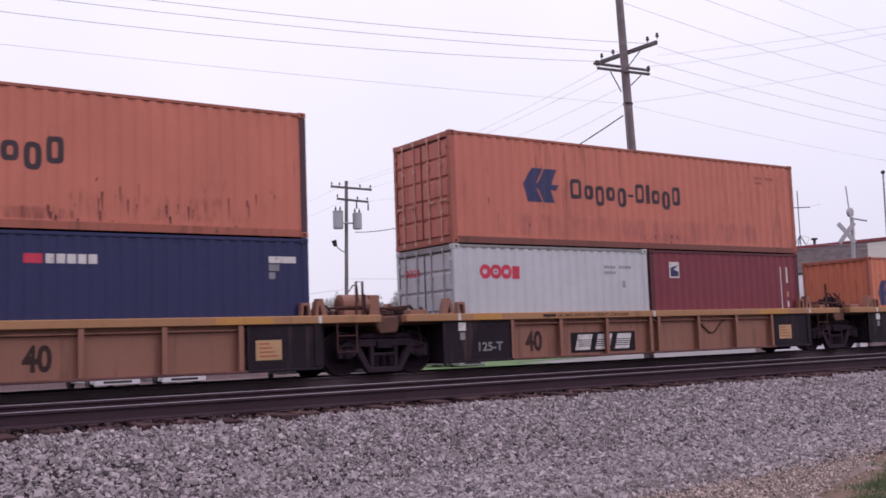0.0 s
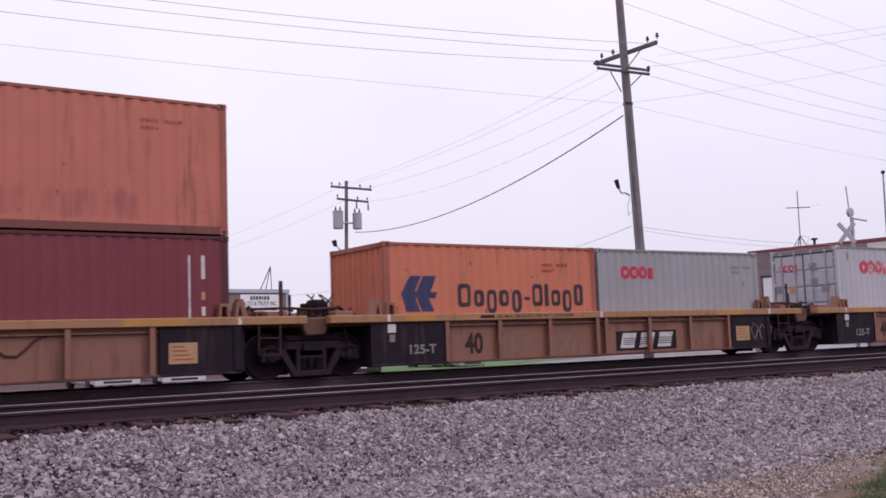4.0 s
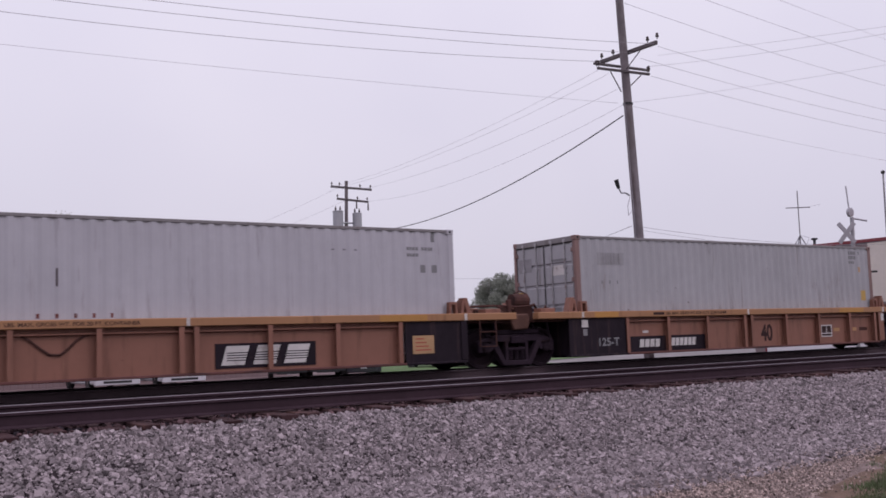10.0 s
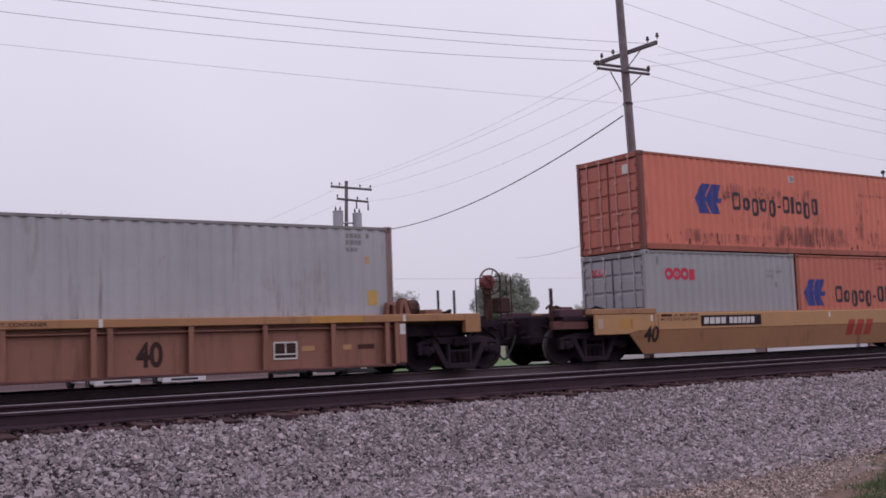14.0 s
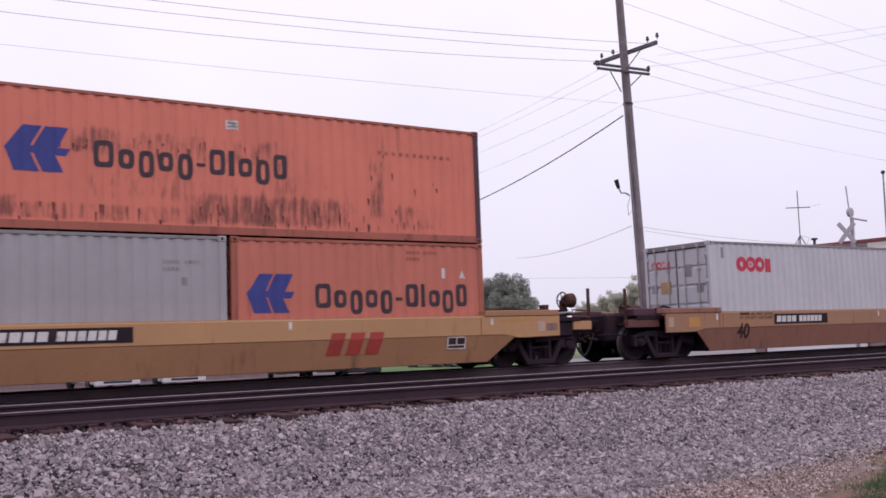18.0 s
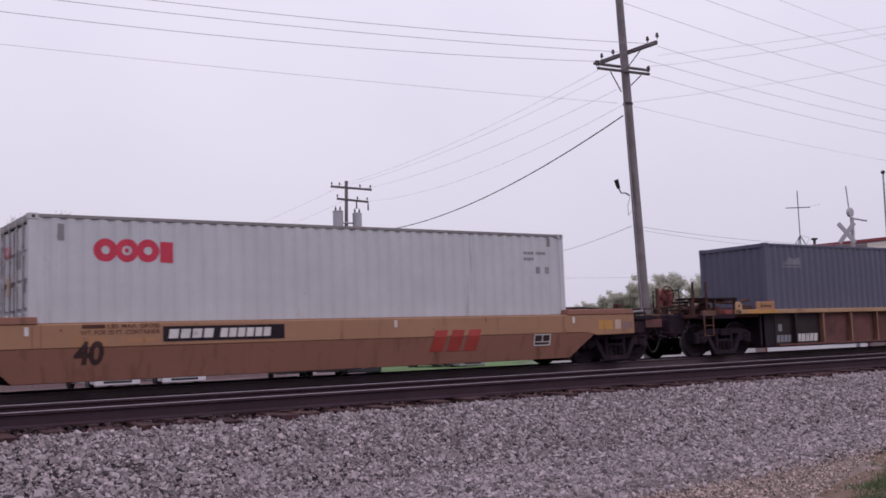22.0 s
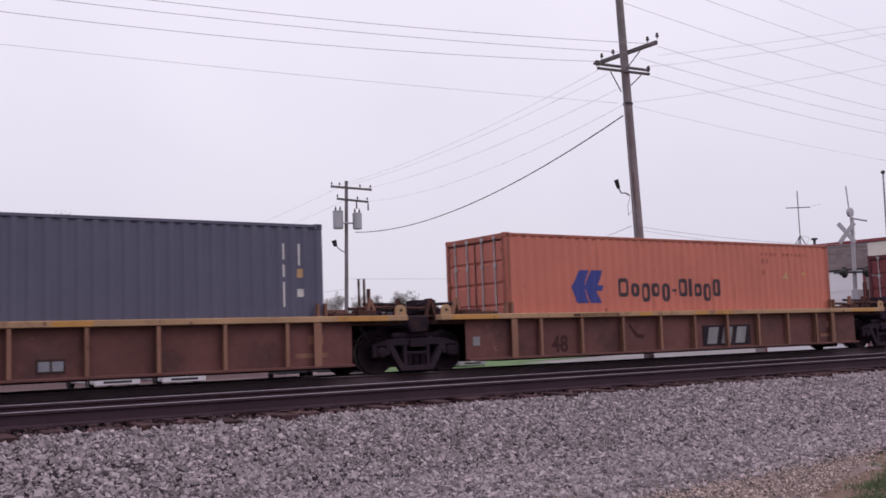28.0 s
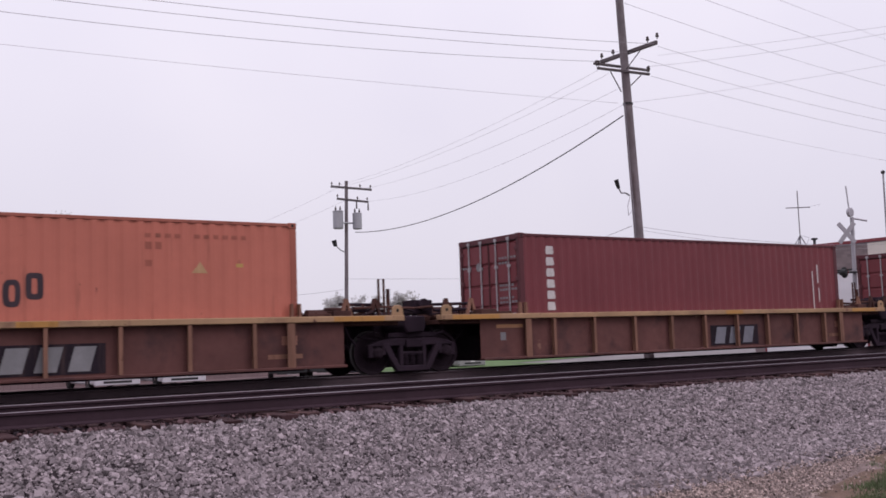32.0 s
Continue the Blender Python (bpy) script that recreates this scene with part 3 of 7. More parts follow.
def container(label, L, H, mat, door=True, rail_mat=None, post_mat=None, end_post=None, rods=None, sill_mat=None):
    sill_mat = sill_mat or rail_mat or mat
    rods = rods or ("rod_pale" if "orange" in mat else "rod_steel")
    # orange doors get a darker coat with the end's shade mixed in
    leaf_mat = "orange_door" if "orange" in mat else mat
    c = thing("shipping_container", label, "shipping container", "containers on the train")
    key = (L, H)
    rail_mat, post_mat = rail_mat or mat, post_mat or mat
    def P(name, builder, m, label="", bevel=0.0):
        return part(name, once((name, key, m), lambda: mesh_of(name, builder(), m, bevel)), parent=c, label=label)
    WAVES[c.name] = (L, 0.278 if L > 7 else 0.280, 0.036 if mat == "slate" else 0.024)
    y = HALF - 0.012
    pitch = 0.278 if L > 7 else 0.280
    for s in (-1, 1):
        part("side_panel", once(("side", key, mat, s), lambda: wave_mesh("side_panel", wave_wall(0.14, L - 0.14, y - 0.006, 0.036 if mat == "slate" else 0.024, pitch), 0.15, H - 0.075, mat,
             lambda u, v, z: (u, s * v, z))), parent=c)
        part("top_rail", once(("toprail", key, rail_mat, s), lambda: mesh_of("top_rail", box(B(), 0.16, L - 0.16, min(s * y, s * (y - 0.06)), max(s * y, s * (y - 0.06)), H - 0.078, H - 0.014), rail_mat, 0.006)), parent=c)
        part("bottom_rail", once(("botrail", key, sill_mat, s), lambda: mesh_of("bottom_rail", box(B(), 0.16, L - 0.16, min(s * y, s * (y - 0.05)), max(s * y, s * (y - 0.05)), 0.012, 0.165), sill_mat, 0.006)), parent=c)
        for x in (0.0, L):
            a, b = (x + 0.006, x + 0.15) if x == 0 else (x - 0.15, x - 0.006)
            pm = end_post if end_post and x else post_mat
            part("corner_post", once(("post", key, pm, s, x), lambda: mesh_of("corner_post", box(B(), a, b, min(s * (y + 0.004), s * (y - 0.10)), max(s * (y + 0.004), s * (y - 0.10)), 0.118, H - 0.118), pm, 0.008)), parent=c)
            for z in (0.0, H - 0.118):
                def casting():
                    bm = box(B(), *((x, x + 0.178) if x == 0 else (x - 0.178, x)), min(s * HALF, s * (HALF - 0.162)), max(s * HALF, s * (HALF - 0.162)), z, z + 0.118)
                    return mesh_of("corner_casting", bm, post_mat, 0.012)
                k = part("corner_casting", once(("cast", key, post_mat, s, x, z), casting), parent=c)
                xc = x + (0.09 if x == 0 else -0.09)
                # no hole is cut: a black disc stands for its shaded inside
                hole = once(("hole", key, s, x, z), lambda: mesh_of("twistlock_hole", turned(B(), (xc, 0, z + 0.058), [(s * (HALF + 0.001), 0.032), (s * (HALF - 0.01), 0.032)], "y", 10), "gap_black"))
                part("twistlock_hole", hole, parent=k)
    P("roof_panel", lambda: box(B(), 0.15, L - 0.15, -y + 0.06, y - 0.06, H - 0.05, H - 0.03), mat)
    P("floor_frame", lambda: box(B(), 0.15, L - 0.15, -y + 0.05, y - 0.05, 0.03, 0.16), "grime")
    # far end: corrugated
    for x, s in ((L, 1), (0.0, -1)):
        if s == -1 and door:
            continue
        part("end_panel", once(("end", key, mat, s), lambda: wave_mesh("end_panel", wave_wall(-y + 0.1, y - 0.1, 0.0, 0.046, 0.25), 0.12, H - 0.12, mat, lambda u, v, z: (x + s * (v - 0.02), u, z))), parent=c)
        part("end_header", once(("header", key, rail_mat, s), lambda: mesh_of("end_header", box(B(), min(x, x - s * 0.06), max(x, x - s * 0.06), -y + 0.1, y - 0.1, H - 0.12, H - 0.014), rail_mat, 0.006)), parent=c)
        part("end_sill", once(("sill", key, rail_mat, s), lambda: mesh_of("end_sill", box(B(), min(x, x - s * 0.06), max(x, x - s * 0.06), -y + 0.1, y - 0.1, 0.012, 0.13), rail_mat, 0.006)), parent=c)
    if door:
        P("door_header", lambda: box(B(), 0.004, 0.10, -y + 0.1, y - 0.1, H - 0.145, H - 0.012), rail_mat, bevel=0.008)
        P("door_sill", lambda: box(B(), 0.004, 0.10, -y + 0.1, y - 0.1, 0.012, 0.15), rail_mat, bevel=0.008)
        for s in (-1, 1):
            a, b = (-y + 0.115, -0.012) if s < 0 else (0.012, y - 0.115)
            def leaf():        # a plate with pressed panels, dark grooves between them
                bm = box(B(), 0.058, 0.085, a, b, 0.155, H - 0.15)
                n = 5
                for i in range(n):
                    z0, z1 = 0.16 + (H - 0.31) * i / n, 0.16 + (H - 0.31) * (i + 1) / n
                    prism(bm, [(0.058, z0 + .025), (0.058, z1 - .025), (0.026, z1 - .055), (0.026, z0 + .045)], a + .045, b - .045)
                for yy in (a, b - 0.035):
                    box(bm, 0.030, 0.059, yy, yy + 0.035, 0.155, H - 0.15)
                return mesh_of("door", bm, leaf_mat)
            leaf_ob = part("door", once(("door", key, leaf_mat, s), leaf), parent=c)
            def gasket():        # dark rubber lip round the leaf
                bm = B()
                for z0, z1 in ((.150, .162), (H - .162, H - .146)):
                    box(bm, .018, .05, a - .008, b + .008, z0, z1)
                for yy in (a - .012, b - .002):
                    box(bm, .018, .05, yy, yy + .014, .15, H - .148)
                return mesh_of("door_lip", bm, "gap_black")
            part("door_lip", once(("lip", key, s), gasket), parent=leaf_ob, label="dark rubber door seal")
            for f in (0.27, 0.73):
                yy = a + (b - a) * f
                def bar():
                    bm = rod(B(), (0.002, yy, 0.06), (0.002, yy, H - 0.06), 0.019)
                    for z in (0.10, 0.75, H - 0.75, H - 0.10):
                        box(bm, -0.012, 0.03, yy - 0.05, yy + 0.05, z - 0.035, z + 0.035)
                    box(bm, -0.02, 0.0, min(yy, yy + s * 0.22), max(yy, yy + s * 0.22), 0.98, 1.02)
                    return mesh_of("lock_rod", bm, rods)
                part("lock_rod", once(("rod", key, rods, s, f), bar), parent=leaf_ob, label="galvanised lock rod with handle")
            for i in range(4):
                z = 0.35 + (H - 0.7) * i / 3
                yh = a if s < 0 else b
                part("hinge", once(("hinge", key, mat, s, i), lambda: mesh_of("hinge", box(B(), 0.0, 0.06, yh - 0.06, yh + 0.06, z - 0.05, z + 0.05), post_mat, 0.01)), parent=leaf_ob)
        P("door_gasket", lambda: box(B(), 0.045, 0.07, -0.012, 0.012, 0.16, H - 0.15), "gap_black")
    return c

SKIN = -(HALF + 0.002)     # plane of paint marks on the camera's side
WAVES = {}                 # container name: (length, pitch, depth) of its corrugated side
def decal(name, bm, mat, parent, label=""):
    """A paint mark; on the camera's side it follows the folds of the sheet."""
    bmesh.ops.remove_doubles(bm, verts=bm.verts[:], dist=1e-4)
    xs = [v.co.x for v in bm.verts]
    if parent.name in WAVES and max(v.co.y for v in bm.verts) < -1.2 and min(xs) > .14:
        L, pitch, depth = WAVES[parent.name]
        n = max(1, round((L - .28) / pitch))
        p = (L - .28) / n
        def fold(x):
            u = ((x - .14) / p) % 1.0
            if u < .26:
                return 0.0
            if u < .50:
                return (u - .26) / .24
            return 1.0 if u < .76 else (1 - u) / .24
        for i in range(n):
            for f in (0.0, .26, .50, .76):
                x = .14 + (i + f) * p
                if min(xs) + .002 < x < max(xs) - .002:
                    bmesh.ops.bisect_plane(bm, geom=bm.verts[:] + bm.edges[:] + bm.faces[:], plane_co=(x, 0, 0), plane_no=(1, 0, 0))
        for v in bm.verts:
            v.co.y += (SKIN + 1.201) * -1 - .002 + depth * fold(min(max(v.co.x, .141), L - .141))
    return part(name, bm, mat, parent, label)

def ship_emblem(c, x, z, w, h, mat):
    """Two slanted bent bars and a small foot: the owner's emblem as plain shapes."""
    bm = B()
    y0, y1 = SKIN - 0.003, SKIN
    m = z + h * 0.5
    prism(bm, [(x, m), (x + w * .27, z + h), (x + w * .56, z + h), (x + w * .36, m), (x + w * .52, z), (x + w * .14, z)], y0, y1)
    prism(bm, [(x + w * .405, m), (x + w * .605, z + h), (x + w * .97, z + h), (x + w * .80, m + h * .04), (x + w, m + h * .04), (x + w * .93, m - h * .13), (x + w * .76, m - h * .13), (x + w * .89, z), (x + w * .565, z)], y0, y1)
    prism(bm, [(x + w * .34, m - h * .10), (x + w * .46, m - h * .10), (x + w * .46, m + h * .06), (x + w * .34, m + h * .06)], y0 - .001, y1 - .001)
    decal("emblem", bm, mat, c, "blue emblem of slanted bars")

def name_bars(c_, x, z, w, h, mat):
    """The owner's name as plain bars with its rise and fall."""
    pat = [(1.25, 0, 1.0), (1, 0, .74), (1, -.28, .74), (1, 0, .74), (1, -.28, .74), (.6, .28, .42), (1.1, 0, 1.0), (.4, 0, 1.0), (1, 0, .74), (1, -.28, .74), (1, 0, 1.0)]
    total = sum(p[0] for p in pat) + 0.26 * (len(pat) - 1)
    u = w / total
    for wd, lo, hi in pat:
        x1, z0, z1, k = x + wd * u, z + lo * h, z + hi * h, .33 * u
        bm = B()
        if wd > .8:          # a hollow rounded bar
            cx, cz, n = (x + x1) / 2, (z0 + z1) / 2, 28
            def rim(rw, rh):
                out = []
                for i in range(n):
                    a = 2 * math.pi * (i + .5) / n
                    c, q = math.cos(a), math.sin(a)
                    e = .62 if hi < .9 else .40
                    out.append(bm.verts.new((cx + rw * math.copysign(abs(c) ** e, c), SKIN - .002, cz + rh * math.copysign(abs(q) ** e, q))))
                return out
            o, i_ = rim((x1 - x) / 2, (z1 - z0) / 2), rim((x1 - x) / 2 - k, (z1 - z0) / 2 - k)
            for i in range(n):
                bm.faces.new((o[i], o[(i + 1) % n], i_[(i + 1) % n], i_[i]))
        else:
            box(bm, x, x1 if hi < .9 else x + min(k * 1.1, wd * u), SKIN - 0.003, SKIN, z0, z1)
        decal("name_bar", bm, mat, c_)
        x += (wd + 0.26) * u

def ring_marks(c, x, z, w, h, mat, y=None):
    """Three fat rings and a foot bar: the owner's mark as plain shapes."""
    y0 = SKIN if y is None else y
    r = h / 2
    step = w * 0.265
    for i in range(3):
        bm = B()
        n = 18
        cx = x + r * 0.98 + i * step
        for k in range(n):
            a0, a1 = 2 * math.pi * k / n, 2 * math.pi * (k + 1) / n
            inner = r * (0.36 if i != 1 else 0.42)
            q = [(cx + r * math.cos(a0), z + r + r * math.sin(a0)), (cx + r * math.cos(a1), z + r + r * math.sin(a1)), (cx + inner * math.cos(a1), z + r + inner * math.sin(a1)), (cx + inner * math.cos(a0), z + r + inner * math.sin(a0))]
            bm.faces.new([bm.verts.new((a, y0 - 0.002 - 0.0006 * i, b)) for a, b in q])
        if i == 1:
            bm.faces.new([bm.verts.new((cx + r * .2 * math.cos(a), y0 - 0.002, z + r + r * .2 * math.sin(a))) for a in [2 * math.pi * k / 6 for k in range(6)]])
        decal("ring_mark", bm, mat, c, "red ring mark")
    decal("block_mark", box(B(), x + w * 0.83, x + w, y0 - 0.004, y0, z, z + h * 0.9), mat, c)

def rear_ring_marks(c, y, z, w, h, mat):
    """The same mark, small, on the door leaf away from the camera: y is its far end, it runs towards -y."""
    r = h / 2
    for i in range(3):
        bm, n, cy = B(), 14, y - r - i * w * .265
        for k in range(n):
            a0, a1 = 2 * math.pi * k / n, 2 * math.pi * (k + 1) / n
            bm.faces.new([bm.verts.new((.0225 - .0004 * i, cy + q * math.cos(a), z + r + q * math.sin(a))) for a, q in ((a0, r), (a1, r), (a1, r * .45), (a0, r * .45))])
        decal("door_mark", bm, mat, c)
    decal("door_mark", box(B(), .0215, .0225, y - w, y - w * .86, z, z + h * .9), mat, c)

def id_bars(c, x, z, mat, rows=((0.07, 9), (0.07, 4)), w=0.07):
    for r, (h, n) in enumerate(rows):
        for i in range(n):
            if n > 5 and i in (4,):
                continue
            decal("id_bar", box(B(), x + i * (w + 0.02), x + i * (w + 0.02) + w, SKIN - 0.003, SKIN, z - r * 0.14, z - r * 0.14 + h), mat, c)

def side_label(c, x0, x1, z0, z1, mat, label="", out=0.0):
    return decal("label_sticker", box(B(), x0, x1, SKIN - 0.003 - out, SKIN - out, z0, z1), mat, c, label)

def drips(c, seed, n, x0, x1, z0, z1, length):
    """Dark rust runs of their own shape on the camera's side: from z down by a length."""
    rng = random.Random(seed)
    bm = B()
    for _ in range(n):
        x, z = rng.uniform(x0, x1), rng.uniform(z0, z1)
        l, w = length * rng.uniform(.2, 1.5), rng.uniform(.006, .030)
        pts = [(x - w, z), (x - w * .2, z + w * .8), (x + w, z), (x + w * .7, z - l * .6), (x + w * .1, z - l), (x - w * .6, z - l * .5)]
        bm.faces.new([bm.verts.new((a, SKIN - .0012, max(b, .17))) for a, b in pts])
    tagged(decal("rust_staining", bm, "drip", c, "dark rust runs"), kind="stuff")

def load(c, x, z):
    RIDERS.append((c, x, TRACK_Y, z))
    return c

FLOOR = 0.215
L40, L20, HS, HC = 12.30, 6.11, 2.591, 2.896
XZ, XA, XB, XJ, XE, XC, XD, XI, XG, XH, XK = -2.85, 13.05, 28.85, 44.87, 60.8, 80.7, 100.66, 120.52, 137.57, 155.62, 172.6

# unit ahead: navy box below, orange above
c = load(container("navy blue forty-foot container in a well car", L40, HS, "navy"), XZ, FLOOR)
decal("name_bar", box(B(), 6.80, 7.12, SKIN - .003, SKIN, 2.01, 2.18), "logo_red", c)
for i in range(5):
    decal("name_bar", box(B(), 7.17 + i * .185, 7.32 + i * .185, SKIN - .003, SKIN, 2.01, 2.18), "mark_white", c)
for i, (w, z) in enumerate(((0.60, 2.08), (0.22, 1.92), (0.14, 1.76))):
    decal("id_bar", box(B(), 11.42, 11.42 + w, SKIN - .003, SKIN, z, z + 0.13), "mark_grey" if i else "mark_white", c)
c = load(container("orange forty-foot container with dark rust streaks, stacked on top", L40, HS, "orange_top", rail_mat="orange_edge", post_mat="orange_edge", end_post="post_dark"), XZ, FLOOR + HS + .012)
ship_emblem(c, 2.05, 1.05, 1.05, 0.80, "logo_dark_blue")
name_bars(c, 3.6, 1.19, 3.88, 0.49, "logo_navy")
drips(c, 1, 20, 8.0, 11.6, .18, .95, .28)
drips(c, 2, 24, 0.6, 8.0, .15, .5, .2)

# unit A: white and maroon twenty-footers, orange above
c = load(container("white corrugated twenty-foot container with red ring marks", L20, HS, "white", rail_mat="grey_edge"), XA, FLOOR)
ring_marks(c, 0.73, 1.80, 1.16, 0.33, "logo_red")
rear_ring_marks(c, 0.90, 1.93, 0.68, 0.20, "logo_red_worn")
id_bars(c, 4.59, 2.08, "soft_grey", w=.085)
side_label(c, 5.20, 5.32, 1.60, 1.78, "soft_grey")
c = load(container("maroon twenty-foot container with a small square emblem", L20, HS, "maroon", rail_mat="maroon_edge", post_mat="maroon_edge"), XA + 6.19, FLOOR)
side_label(c, 0.72, 1.12, 1.86, 2.28, "mark_white")
decal("emblem", prism(B(), [(.76, 1.90), (1.08, 1.90), (1.08, 2.02), (.90, 2.08), (1.06, 2.2), (.76, 2.12)], SKIN - .006, SKIN - .003), "logo_dark_blue", c)
decal("id_bar", box(B(), 5.30, 5.34, SKIN - .003, SKIN, 1.0, 2.2), "mark_white", c)
for z0, z1, m in ((1.75, 2.2, "mark_white"), (1.35, 1.5, "placard"), (1.05, 1.22, "mark_white")):
    decal("id_bar", box(B(), 5.56, 5.63, SKIN - .003, SKIN, z0, z1), m, c)
c = load(container("orange forty-foot container stacked on two shorter boxes", L40, HS, "orange_soot", rail_mat="orange_edge", post_mat="orange_edge", sill_mat="post_rust"), XA, FLOOR + HS + .012)
ship_emblem(c, 2.10, 1.05, 1.12, 0.82, "logo_dark_blue")
name_bars(c, 3.6, 1.19, 3.88, 0.49, "logo_navy")
id_bars(c, 10.6, 2.1, "orange_edge")
drips(c, 3, 10, 5.5, 8.0, .18, .40, .12)
drips(c, 4, 4, .3, 11.8, .3, 2.2, .12)

# unit B: orange and grey twenty-footers
c = load(container("faded orange twenty-foot container with a ribbed end", L20, HS, "orange_old", rail_mat="orange_edge", post_mat="orange_edge", door=False), XB, FLOOR)
ship_emblem(c, 0.42, 1.07, 0.96, 0.78, "logo_dark_blue")
name_bars(c, 1.93, 1.16, 3.74, 0.52, "logo_navy")
id_bars(c, 4.4, 2.1, "car_red")
drips(c, 10, 10, .3, 5.8, 1.0, 2.3, .12)
c = load(container("grey twenty-foot container with red ring marks", L20, HS, "grey", rail_mat="grey_edge"), XB + 6.19, FLOOR)
ring_marks(c, 0.80, 1.82, 1.16, 0.33, "logo_red")
id_bars(c, 5.0, 2.13, "mark_grey", w=.072)
side_label(c, 5.42, 5.54, 1.65, 1.78, "mark_grey")

# unit J: long light grey box
c = load(container("light grey forty-foot container with half-worn red ring marks", L40, HC, "pale_grey", rail_mat="grey_edge", post_mat="pale_grey"), XJ, FLOOR)
ring_marks(c, 1.17, 2.04, 1.47, 0.43, "logo_red_worn")
side_label(c, 3.73, 3.76, 1.60, 1.92, "mark_black")
id_bars(c, 11.06, 2.41, "mark_grey", w=.058)
rear_ring_marks(c, 0.94, 2.22, 0.70, 0.22, "logo_red_worn")
for yy, z, m in ((.28, 1.52, "placard"), (-.50, 1.72, "soft_grey"), (-.88, 1.50, "soft_grey"), (.78, 1.55, "mark_grey"), (-.48, 2.20, "soft_grey")):
    decal("door_mark", box(B(), .0205, .0225, yy, yy + .28, z, z + .24), m, c)
for x in (11.40, 11.70):
    side_label(c, x, x + .14, 1.92, 2.09, "mark_grey")
for i in range(5):
    side_label(c, 3.4 + .32 * i, 3.45 + .32 * i, 1.04, 1.12, "drip")
drips(c, 21, 16, 3.0, 6.5, .25, .8, .16)
side_label(c, .52, .62, 2.45, 2.72, "mark_grey")
side_label(c, 11.70, 11.80, 2.60, 2.82, "mark_grey")
for x in (9.22, 9.49, 9.76):
    side_label(c, x, x + .07, 2.37, 2.40, "mark_grey")

# unit E: weathered grey box with rusty posts
c = load(container("weathered grey forty-foot container with rusty end posts", L40, HC, "silver", rail_mat="grey_edge", post_mat="rust_grey"), XE, FLOOR)
side_label(c, 0.72, 1.66, 2.17, 2.48, "grey")
for i in range(7):
    side_label(c, 0.90 + .09 * i, 0.95 + .09 * i, 2.2, 2.46, "soft_grey", "", 0.004)
for i in range(3):
    side_label(c, 0.86 + .26 * i, 0.90 + .26 * i, 1.70, 1.78, "mark_grey")
for y0, y1, z0, z1, m in ((.78, 1.10, 1.38, 1.60, "mark_yellow"), (.50, 1.02, 2.10, 2.45, "soft_grey"), (-.85, -.25, 2.30, 2.36, "mark_grey"), (-.80, -.30, 1.95, 2.20, "mark_white"), (-.60, -.25, .85, 1.15, "soft_grey")):
    decal("door_mark", box(B(), .0205, .0225, y0, y1, z0, z1), m, c)
side_label(c, 11.66, 11.90, 1.22, 1.53, "mark_yellow", "yellow sticker")
id_bars(c, 11.18, 2.63, "mark_grey", ((0.10, 6), (0.10, 4), (.08, 3)), .075)
side_label(c, 11.61, 11.73, 2.09, 2.25, "placard")

# car C: grey and orange twenty-footers, streaked orange above
c = load(container("grey twenty-foot container with red ring marks", L20, HS, "grey", rail_mat="grey_edge"), XC, FLOOR)
ring_marks(c, 0.73, 1.81, 1.14, 0.32, "logo_red")
rear_ring_marks(c, 0.88, 2.0, 0.66, 0.20, "logo_red_worn")
id_bars(c, 4.84, 2.04, "soft_grey", w=.065)
side_label(c, 5.20, 5.32, 1.62, 1.78, "soft_grey")
side_label(c, .43, .53, 2.2, 2.42, "mark_grey")
c = load(container("orange twenty-foot container with a blue emblem", L20, HS, "orange", rail_mat="orange_edge", post_mat="orange_edge"), XC + 6.19, FLOOR)
ship_emblem(c, 0.33, 1.08, 1.03, 0.78, "logo_blue")
name_bars(c, 1.82, 1.17, 3.82, 0.50, "logo_navy")
id_bars(c, 4.05, 2.32, "orange_edge")
side_label(c, 4.97, 5.07, 1.80, 2.02, "mark_white")
decal("hazard_triangle", prism(B(), [(5.43, 1.80), (5.62, 1.80), (5.525, 1.98)], SKIN - .003, SKIN), "mark_white", c)
c = load(container("orange forty-foot container badly streaked with rust, stacked on top", L40, HS, "orange_stained", rail_mat="orange_edge", post_mat="post_rust", end_post="post_dark"), XC, FLOOR + HS + .012)
ship_emblem(c, 2.06, 1.03, 1.12, 0.82, "logo_blue")
name_bars(c, 3.58, 1.18, 3.86, 0.50, "logo_navy")
side_label(c, 6.14, 6.40, 2.11, 2.29, "mark_white")
side_label(c, 6.17, 6.37, 2.15, 2.18, "mark_grey", "", .004)
side_label(c, 6.17, 6.37, 2.22, 2.25, "mark_grey", "", .004)
drips(c, 5, 40, .9, 10.6, .2, .5, .22)
drips(c, 6, 26, 5.6, 9.4, .2, .7, .25)
drips(c, 7, 26, 2.6, 7.4, 1.5, 1.8, .2)
drips(c, 8, 10, 9.3, 11.2, .5, 1.9, .22)
for i in range(11):
    side_label(c, 9.6 + .18 * i, 9.68 + .18 * i, 1.86, 1.94, "orange_edge")
decal("door_mark", box(B(), .0205, .0225, -.80, -.55, 2.05, 2.30), "mark_white", c)

